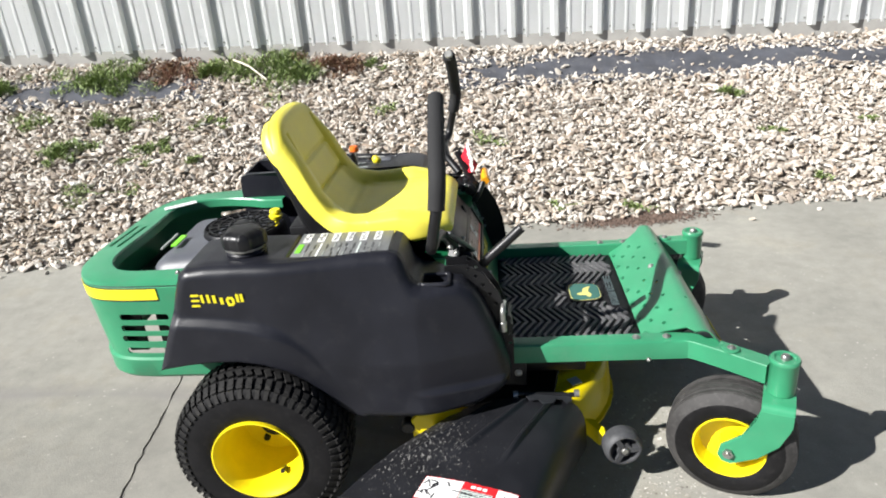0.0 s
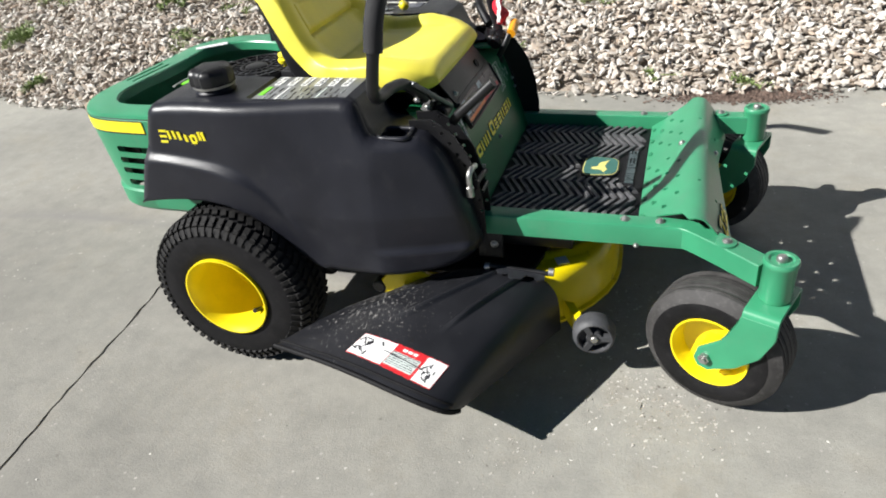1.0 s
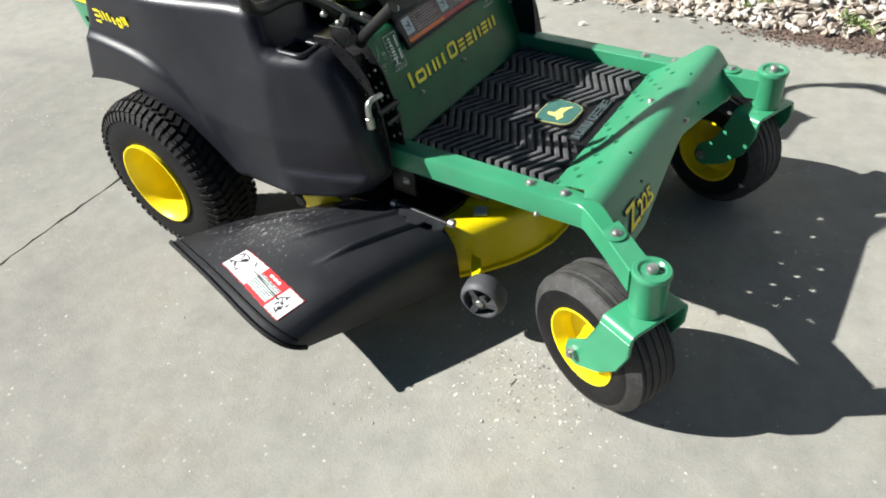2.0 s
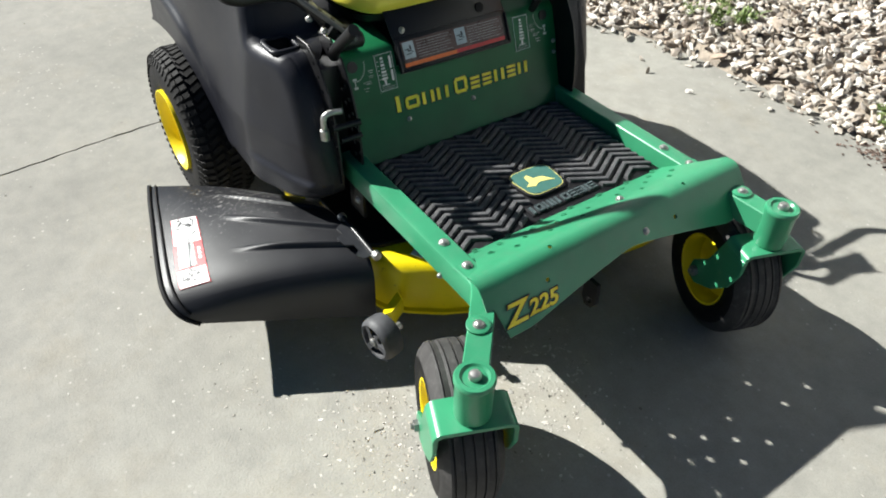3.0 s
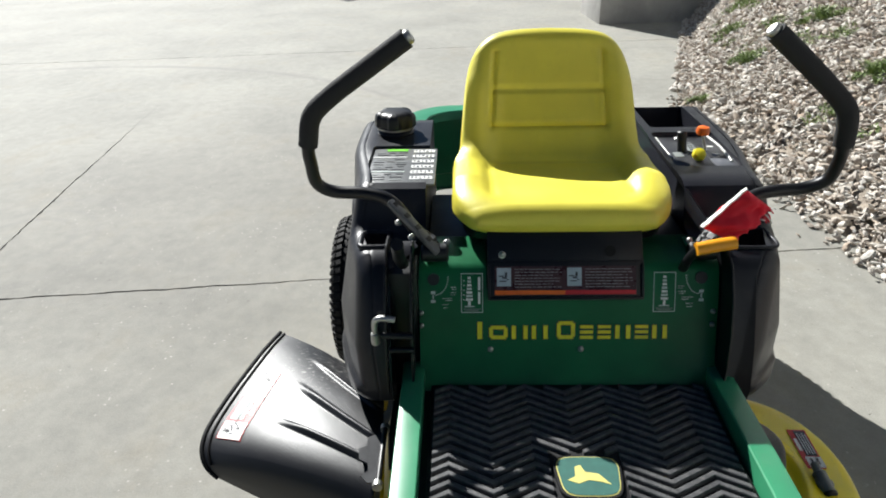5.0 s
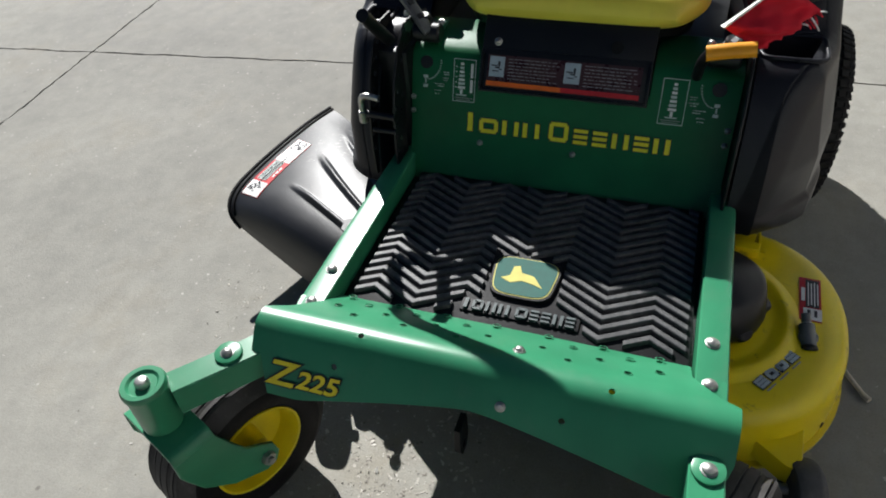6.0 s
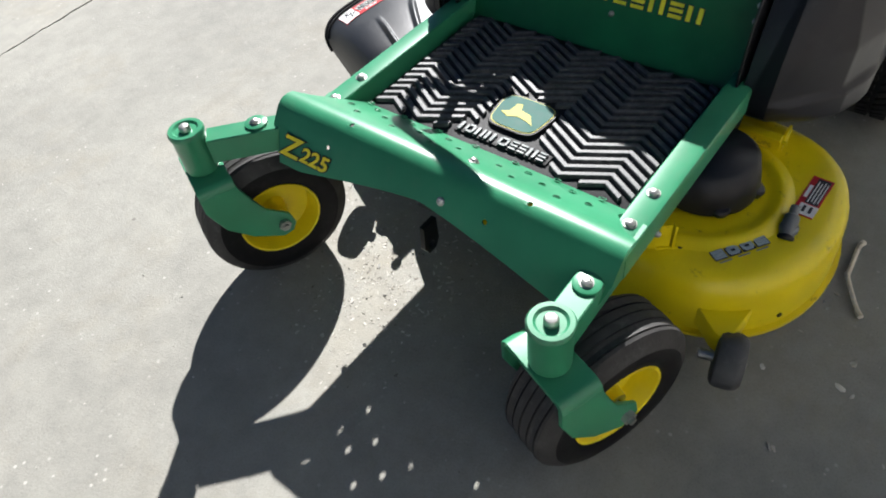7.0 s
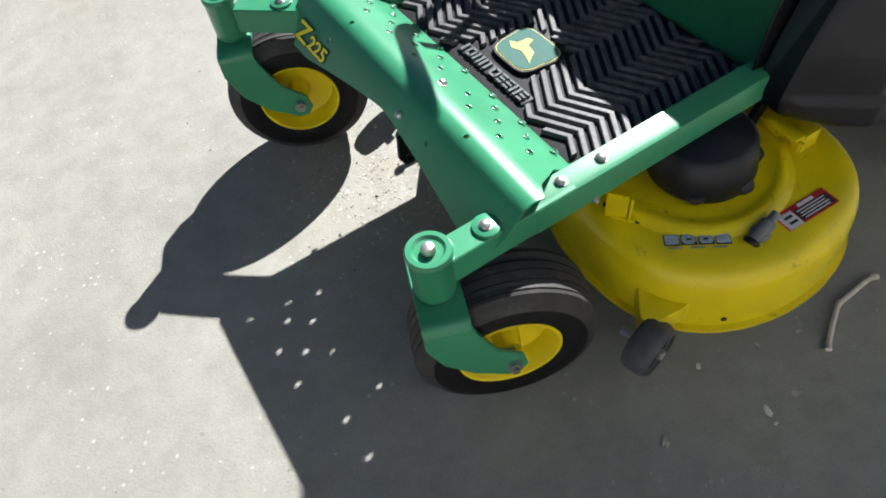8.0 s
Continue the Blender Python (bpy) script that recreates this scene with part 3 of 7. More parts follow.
# thin dark sheets laid down as the shadows far across the yard
def far_shadow():
    bm = bmesh.new()
    for pts in ([(-8.95, -9.0), (-9.0, -4.9), (-8.82, -4.1), (-8.95, -3.9), (-8.80, -3.1), (-9.3, -2.7), (-13.5, -2.6), (-13.5, -9.0)], [(-8.7, -2.4), (-8.25, -2.06), (-7.72, -1.66), (-7.9, -1.52), (-8.4, -1.42), (-13.5, -1.1), (-13.5, -2.5)]):
        prism(bm, pts, [(0.0, 0.0), (0.005, 0.01)], axis="z")
    return tagged(part("road", bm, FAR_SHADOW), "dark sheets drawn for shadows on the far concrete", "road", kind="structure")


ground()
far_shadow()
paving()
bank()
for spot in BARE:
    fabric_sheet(*spot)
siding()
end_block()


# ---- the mower ----
mower = thing("riding_mower", (0.55, 0, 0), "green and yellow zero-turn riding lawn mower with charcoal fenders", "mower")


def wheel_pose(x, y, z, steer=0.0):
    """Local z along the axle (to the left), x ahead."""
    return Matrix.Translation((x, y, z)) @ Matrix.Rotation(radians(steer), 4, "Z") @ Matrix.Rotation(radians(-90), 4, "X")


def rear_wheel(side):
    m = wheel_pose(-0.008, side * 0.4590, 0.2155) @ Matrix.Scale(0.94, 4) @ (Matrix.Identity(4) if side > 0 else Matrix.Rotation(math.pi, 4, "X"))
    # outward is +z here
    bm = bmesh.new()
    rim = [(0.100, -0.090), (0.118, -0.095), (0.121, -0.088), (0.106, -0.075), (0.101, -0.066), (0.094, -0.080), (0.040, -0.058), (0.038, -0.040),
           (0.034, -0.040), (0.033, -0.052), (0.088, -0.054), (0.095, -0.040), (0.100, 0.02), (0.103, 0.084), (0.109, 0.099), (0.1135, 0.107), (0.1175, 0.107), (0.117, 0.096), (0.11, 0.07), (0.107, 0.04), (0.107, -0.06)]
    revolve(bm, rim, m, 56, closed=True)
    wheel = part("rear_wheel", bm, RIM, mower, "yellow steel rear wheel with a deep dished rim", sharp=30)
    bm = bmesh.new()
    tyre = [(0.113, 0.094), (0.120, 0.098), (0.140, 0.1005), (0.162, 0.1005), (0.182, 0.0985), (0.200, 0.094), (0.212, 0.085), (0.219, 0.068), (0.222, 0.035)]
    prof = tyre + [(0.2225, 0)] + [(r, -h * 0.45) for r, h in reversed(tyre)]
    revolve(bm, prof + [(0.108, -0.05), (0.108, 0.05)], m, 72, closed=True)
    tyre_ob = part("tyre", bm, RUBBER, wheel, "black turf tyre with dusty tread blocks", sharp=35)
    bm = bmesh.new()
    lugs = 58
    for i in range(lugs):
        a = 2 * math.pi * i / lugs
        for row, (h, w, tall, twist) in enumerate([(0.079, 0.030, 0.0075, 0.1), (-0.083, 0.030, 0.0075, -0.1), (0.044, 0.030, 0.0085, 0.5), (-0.044, 0.030, 0.0085, -0.5), (0.0, 0.036, 0.0085, 0.25)]):
            h = h if h > 0 else h * 0.45
            aa = a + (0.5 if row in (2, 3) else 0) * 2 * math.pi / lugs
            r = 0.2245 if row > 1 else 0.2175
            tilt = 0.0 if row > 1 else (0.42 if h > 0 else -0.42)
            mm = m @ Matrix.Rotation(aa, 4, "Z") @ Matrix.Translation((r, 0, h)) @ Matrix.Rotation(-tilt, 4, "Y") @ Matrix.Rotation(twist, 4, "X")
            bmesh.ops.create_cube(bm, size=1, matrix=mm @ Matrix.Diagonal((tall * 0.8, 0.0140, w, 1)))
        # shoulder bars running a little way down the side
        for sgn in (1, -1):
            mm = m @ Matrix.Rotation(a, 4, "Z") @ Matrix.Translation((0.2035, 0, 0.0915 if sgn > 0 else -0.044)) @ Matrix.Rotation(-sgn * 1.08, 4, "Y")
            bmesh.ops.create_cube(bm, size=1, matrix=mm @ Matrix.Diagonal((0.0052, 0.0105, 0.036, 1)))
    tagged(part("tread", bm, TREAD, wheel, sharp=35), kind="stuff")
    bm = bmesh.new()
    rod(bm, m @ Vector((0, 0, -0.12)), m @ Vector((0, 0, -0.030)), 0.024, 20, 0.003)
    rod(bm, m @ Vector((0, 0, -0.060)), m @ Vector((0, 0, -0.040)), 0.036, 24, 0.003)
    for k in range(5):
        a = 2 * math.pi * k / 5 + 0.4
        q = m @ Vector((0.055 * math.cos(a), 0.055 * math.sin(a), -0.056))
        rod(bm, q, q + (m.to_3x3() @ Vector((0, 0, 0.014))), 0.009, 6)
    part("hub", bm, BLACK, wheel)
    bm = bmesh.new()
    q = m @ Vector((0.04, -0.088, 0.03))
    rod(bm, q, q + (m.to_3x3() @ Vector((0, 0.015, 0.03))), 0.006, 10)
    part("valve", bm, BLACK, wheel)
    return wheel


def caster(px, py, steer):
    """Fork and wheel that turn under a pivot; local x ahead, wheel trailing."""
    m = Matrix.Translation((px, py, 0)) @ Matrix.Rotation(radians(steer), 4, "Z")
    bm = bmesh.new()
    side = [(0.034, 0.286), (-0.036, 0.286), (-0.046, 0.252), (-0.070, 0.205), (-0.112, 0.168), (-0.118, 0.140), (-0.108, 0.122), (-0.086, 0.118), (-0.030, 0.150), (0.012, 0.195), (0.032, 0.245)]
    for s in (-1, 1):
        prism(bm, side, [(s * 0.063, 0.0015), (s * 0.0645, 0), (s * 0.0695, 0), (s * 0.071, 0.0015)])
    soft = [(-0.0706, 0.250), (-0.0706, 0.284), (-0.0685, 0.293), (-0.0615, 0.2995), (-0.054, 0.301), (0.054, 0.301), (0.0615, 0.2995), (0.0685, 0.293), (0.0706, 0.284), (0.0706, 0.250), (0.0634, 0.250), (0.0634, 0.283), (0.0605, 0.289), (0.054, 0.292), (-0.054, 0.292), (-0.0605, 0.289), (-0.0634, 0.283), (-0.0634, 0.250)]
    prism(bm, soft, [(-0.036, 0.001), (-0.035, 0), (0.033, 0), (0.034, 0.001)], axis="x")
    bmesh.ops.transform(bm, matrix=m, verts=bm.verts)
    fork = part("caster_fork", bm, GREEN, mower, "green bent-steel caster fork")
    ax = m @ Matrix.Translation((-0.094, 0, 0.1495)) @ Matrix.Rotation(radians(-90), 4, "X")
    bm = bmesh.new()
    rim = [(0.076, -0.044), (0.0800, -0.0535), (0.0835, -0.0545), (0.0850, -0.050), (0.0740, -0.034), (0.0740, 0.034), (0.0850, 0.050), (0.0835, 0.0545), (0.0800, 0.0535), (0.076, 0.044), (0.072, 0.012), (0.056, 0.006), (0.024, 0.008), (0.020, 0.047), (0.010, 0.047), (0.010, -0.047), (0.020, -0.047), (0.024, -0.008), (0.056, -0.006), (0.072, -0.012)]
    revolve(bm, rim, ax, 44, closed=True)
    part("rim", bm, RIM, fork, "yellow caster rim")
    bm = bmesh.new()
    half = [(0.084, 0.0475), (0.090, 0.0505), (0.103, 0.0525), (0.118, 0.0515), (0.129, 0.046), (0.1355, 0.039)]
    tread = []
    for g in (0.031, 0.0155, 0.0):
        if g:
            tread += [(0.1385, g + 0.006), (0.1400, g + 0.0014), (0.1368, g + 0.0012), (0.1368, g - 0.0012), (0.1405, g - 0.0014)]
        else:
            tread += [(0.1412, 0.0016), (0.1380, 0.0012)]
    pos = half + tread
    prof = pos + [(r, -h) for r, h in reversed(pos)]
    prof = [(r + 0.0085 * max(0.0, (r - 0.08) / 0.06), h * 1.10) for r, h in prof]
    revolve(bm, prof + [(0.075, -0.03), (0.075, 0.03)], ax, 60, closed=True)
    tyre = part("tyre", bm, CASTER_RUBBER, fork, "ribbed grey-black caster tyre", sharp=30)
    band = half[-3:] + tread + [(r, -h) for r, h in reversed(half[-3:] + tread)]
    band = [(r + 0.0085 * max(0.0, (r - 0.08) / 0.06) + 0.0006, h * 1.106) for r, h in band]
    bm = bmesh.new()
    revolve(bm, band + [(0.120, -0.040), (0.120, 0.040)], ax, 60, closed=True)
    part("tread_band", bm, CASTER_TREAD, tyre, "worn grey tread", sharp=30)
    bm = bmesh.new()
    rod(bm, ax @ Vector((0, 0, -0.086)), ax @ Vector((0, 0, 0.086)), 0.0065, 12)
    for s in (-1, 1):
        rod(bm, ax @ Vector((0, 0, s * 0.071)), ax @ Vector((0, 0, s * 0.080)), 0.0125, 6)
    part("axle_bolt", bm, STEEL, fork)
    bm = bmesh.new()
    rod(bm, ax @ Vector((0.045, 0.03, 0.012)), ax @ Vector((0.048, 0.032, 0.034)), 0.005, 10)
    part("valve", bm, BLACK, fork)
    # pivot tube, fixed to the arm
    bm = bmesh.new()
    revolve(bm, [(0.026, 0.300), (0.030, 0.303), (0.031, 0.309), (0.031, 0.380), (0.0335, 0.384), (0.0335, 0.390), (0.031, 0.394), (0.024, 0.394), (0.020, 0.390), (0.0, 0.390)][:-1], Matrix.Translation((px, py, 0)), 36)
    hub = part("pivot_tube", bm, GREEN, mower, "green caster pivot tube with a capped top")
    bm = bmesh.new()
    revolve(bm, [(0.0105, 0.389), (0.0105, 0.397), (0.008, 0.401), (0.003, 0.4025)], Matrix.Translation((px, py, 0)), 14)
    part("pivot_bolt", bm, STEEL, hub)


for s in (-1, 1):
    rear_wheel(s)
caster(1.223, -0.452, -22.5)
caster(1.221, 0.307, -20.5)


def bolt_head(at, up=(0, 0, 1), r=0.0085, parent=None):
    bm = bmesh.new()
    q = Matrix.Translation(at) @ Vector(up).to_track_quat("Z", "Y").to_matrix().to_4x4()
    revolve(bm, [(r * 1.25, -0.001), (r * 1.25, 0.001), (r, 0.0015), (r * 0.92, 0.004), (r * 0.55, 0.0062), (r * 0.15, 0.0068)], q, 16)
    part("bolt", bm, STEEL, parent or mower)


def rails():
    for s in (-1, 1):
        bm = bmesh.new()
        sec = [(0.283, 0.318), (0.283, 0.3660), (0.285, 0.368), (0.318, 0.368), (0.3255, 0.3655), (0.328, 0.359), (0.328, 0.318)]
        prism(bm, [(s * y, z) for y, z in sec], [(0.545, 0), (1.055, 0)], axis="x")
        rail = part("side_rail", bm, GREEN, mower, "green folded-steel side rail")
        for x in (0.920, 0.9955):
            bolt_head((x, s * 0.3025, 0.3685), parent=rail)
        bolt_head((0.948, s * 0.3285, 0.318), (0, s, 0), 0.005, parent=rail)
        # arm out to the caster pivot
        y1 = -0.452 if s < 0 else 0.307
        bm = bmesh.new()
        path = smooth_path([(0.985, s * 0.305, 0.343), (1.045, s * 0.305, 0.343), (1.105, s * 0.305 + (y1 - s * 0.305) * 0.30, 0.345), (1.20, y1 - (y1 - s * 0.305) * 0.13, 0.346)], 6)
        sweep(bm, path, [(-0.022, -0.024), (0.022, -0.024), (0.022, 0.023), (0.020, 0.025), (-0.020, 0.025), (-0.022, 0.023)])
        arm = part("caster_arm", bm, GREEN, mower, "green steel caster arm")
        y2 = -0.375 if s < 0 else 0.307
        bm = bmesh.new()
        revolve(bm, [(0.021, 0), (0.021, 0.004), (0.019, 0.005)], Matrix.Translation((1.128, y2, 0.3705)), 22)
        part("tab", bm, GREEN, arm)
        bolt_head((1.130, y2, 0.3755), parent=arm)


rails()

FRONT = [(0.946, 0.338), (0.990, 0.3700), (1.038, 0.3995), (1.052, 0.4050), (1.064, 0.4080), (1.076, 0.4070), (1.086, 0.4025), (1.094, 0.3940), (1.111, 0.3720)]


def front_plate():
    bm = bmesh.new()
    n = 44
    rows = []
    for i in range(n + 1):
        y = -0.345 + 0.682 * i / n
        drop = 0.016 + 0.048 * min(1, abs(y) / 0.26) ** 1.2
        if abs(y) > 0.322:
            drop = 0.004
        row = []
        for x, z in FRONT + [(1.111 + drop * 0.545, 0.3720 - drop * 0.838)]:
            yy = y
            if x < 1.01:
                yy = max(-0.281, min(0.281, y * 0.83))
            elif x < 1.045:
                yy = max(-0.312, min(0.312, y * 0.93))
            row.append((x, yy, z + 0.003 * math.cos(y * 4)))
        rows.append(row)
    thicken(grid(bm, rows), 0.0035)
    plate = part("foot_plate", bm, GREEN, mower, "green perforated foot plate with a folded front", sharp=45)
    holes, rims = bmesh.new(), []
    tilt = Matrix.Rotation(-math.atan(0.61), 4, "Y")
    for k, x in enumerate((0.953, 0.976, 1.000, 1.025)):
        y = -0.252 if k % 2 == 0 else -0.2115
        while y < 0.262:
            if not (k == 0 and abs(y) > 0.27) and abs(y - 0.045) > 0.02:
                mm = Matrix.Translation((x, y, 0.345 + 0.61 * (x - 0.945))) @ tilt @ Matrix.Translation((0, 0, -0.03))
                revolve(holes, [(0.0052, 0), (0.0052, 0.06)], mm, 12)
                rims.append(mm @ Matrix.Translation((0, 0, 0.0305)))
            y += 0.0813
    # two holes in the crest and two in the front
    for x, y, z, lean in ((1.072, -0.176, 0.410, 5), (1.072, 0.179, 0.410, 5), (1.111, -0.208, 0.3745, 57), (1.111, 0.123, 0.3745, 57)):
        mm = Matrix.Translation((x, y, z)) @ Matrix.Rotation(radians(lean), 4, "Y") @ Matrix.Translation((0, 0, -0.03))
        revolve(holes, [(0.0045, 0), (0.0045, 0.06)], mm, 12)
    cut(plate, holes)
    ring = revolve(bmesh.new(), [(0.0054, -0.001), (0.0055, 0.0002), (0.0060, 0.0004), (0.0068, 0.0001), (0.0070, -0.001)], Matrix.Identity(4), 14, closed=True)
    first = part("punched_rim", ring, GREEN, plate)
    first.matrix_local = rims[0]
    for mm in rims[1:]:
        other = new("punched_rim", first.data)
        other.parent = plate
        other.matrix_local = mm
    bolt_head((1.029, 0.046, 0.3975), (-0.5, 0, 0.85), 0.0075, plate)
    bolt_head((1.111, 0.040, 0.3745), (0.838, 0, 0.545), 0.006, plate)
    # model number, yellow with a dark outline, on the folded front
    down, out = Vector((0.545, 0, -0.838)), Vector((0.838, 0, 0.545))
    face = Matrix((Vector((0, 1, 0)), Vector((0, 0.28, 0)) - down, out)).transposed().to_4x4()
    for body, size, y, low, wide in (("Z", 0.054, -0.316, 0.0460, 1.30), ("225", 0.038, -0.2665, 0.0440, 1.19)):
        at = Vector((1.111, y, 0.3745)) + down * low + out * 0.0016
        m = Matrix.Translation(at) @ face
        part("number_outline", lettering(body, size, m, 0.0005, 0.0030, wide), INK, plate)
        part("model_number", lettering(body, size, Matrix.Translation(out * 0.0008) @ m, 0.0005, 0.0010, wide), PRINT_YELLOW, plate, "yellow model number")
    return plate


front_plate()


def foot_mat():
    floor_pan = part("floor_pan", soft_edges(box(bmesh.new(), (0.762, 0, 0.320), (0.416, 0.580, 0.008)), 0.002), BLACK, mower, "black steel floor pan")
    bm = bmesh.new()
    soft_edges(box(bm, (0.762, 0.004, 0.329), (0.368, 0.548, 0.009)), 0.003)
    ob = part("foot_mat", bm, MAT_RUBBER, mower, "black rubber foot mat with raised chevron ribs")
    period, amp, pitch = 0.150, 0.021, 0.0212
    y0, y1 = -0.262, 0.270
    corners = [y0]
    k = math.ceil((y0 + 0.232) / (period / 2))
    while -0.232 + k * period / 2 < y1:
        corners.append(-0.232 + k * period / 2)
        k += 1
    corners.append(y1)
    corners = sorted(set(round(c, 5) for c in corners))

    def zig(y):
        t = ((y + 0.232) / period) % 1.0
        return amp * (abs(2 * t - 1) * 2 - 1)
    for i in range(-1, 19):
        x0 = 0.590 + pitch * i
        run = []
        for a, b in zip(corners, corners[1:]):
            for s in range(6):
                y = a + (b - a) * s / 6
                run.append((x0 - zig(y), y))
        run.append((x0 - zig(corners[-1]), corners[-1]))
        seg = []
        bits = []
        for x, y in run + [(None, None)]:
            ok = x is not None and 0.584 < x < 0.931 and not (0.776 < x < 0.888 and -0.052 < y < 0.066) and not (0.890 < x < 0.926 and -0.086 < y < 0.117)
            if ok:
                seg.append((x, y))
            elif len(seg) > 1:
                bits.append(seg)
                seg = []
            else:
                seg = []
        if not bits:
            continue
        for seg in bits:
            bm = bmesh.new()
            rings = []
            for x, y in seg:
                rings.append([bm.verts.new((x + dx, y, z)) for dx, z in ((-0.0066, 0.3330), (-0.0056, 0.3400), (-0.004, 0.3412), (0.004, 0.3412), (0.0056, 0.3400), (0.0066, 0.3330))])
            for a, b in zip(rings, rings[1:]):
                for q in range(5):
                    bm.faces.new((a[q], a[q + 1], b[q + 1], b[q]))
            bm.faces.new(rings[0])
            bm.faces.new(rings[-1])
            part("rib", bm, MAT_RIB, ob)
    # badge
    def shield(w, d):
        pts = []
        for i in range(40):
            a = 2 * math.pi * i / 40
            c, s = math.cos(a), math.sin(a)
            k = (abs(c) ** 4.5 + abs(s) ** 4.5) ** (-1 / 4.5)
            pts.append((0.832 + d * s * k, 0.006 + w * c * k * (1 - 0.10 * s)))
        return pts
    bm = bmesh.new()
    prism(bm, shield(0.056, 0.049), [(0.333, 0), (0.3400, 0), (0.3410, 0.001)], axis="z")
    badge = part("badge", bm, MAT_RUBBER, ob, "moulded badge, green with a yellow border")
    bm = bmesh.new()
    prism(bm, shield(0.0515, 0.0445), [(0.3410, 0), (0.3417, 0)], axis="z")
    part("badge_border", bm, BADGE_GOLD, badge)
    bm = bmesh.new()
    prism(bm, shield(0.0496, 0.0426), [(0.3417, 0), (0.3425, 0)], axis="z")
    part("badge_field", bm, BADGE_GREEN, badge)
    bm = bmesh.new()
    prism(bm, [(0.842, -0.032), (0.834, -0.018), (0.812, -0.016), (0.808, -0.006), (0.824, 0.000), (0.828, 0.022), (0.852, 0.040), (0.846, 0.024), (0.842, 0.004), (0.850, -0.014)], [(0.3425, 0), (0.3431, 0)], axis="z")
    part("badge_figure", bm, BADGE_GOLD, badge)
    # word mark on the mat as plain raised shapes on a smooth strip
    part("mark_strip", soft_edges(box(bmesh.new(), (0.909, 0.016, 0.3350), (0.027, 0.192, 0.004)), 0.001), MAT_RUBBER, ob)
    y = -0.078
    for k, (kind, w) in enumerate((("post", 0.013), ("ring", 0.018), ("pair", 0.017), ("pair", 0.017), ("ring", 0.019), ("stack", 0.014), ("stack", 0.014), ("pair", 0.016), ("stack", 0.014))):
        bm = bmesh.new()
        for u, v, bw, bh in mark(kind, w, 0.021, 0.0046):
            box(bm, (0.920 - v, y + u, 0.3386), (bh, bw, 0.005))
        part("letter_block", bm, MARK_GREY, ob)
        y += w + (0.011 if k == 3 else 0.0042)
    return ob


foot_mat()


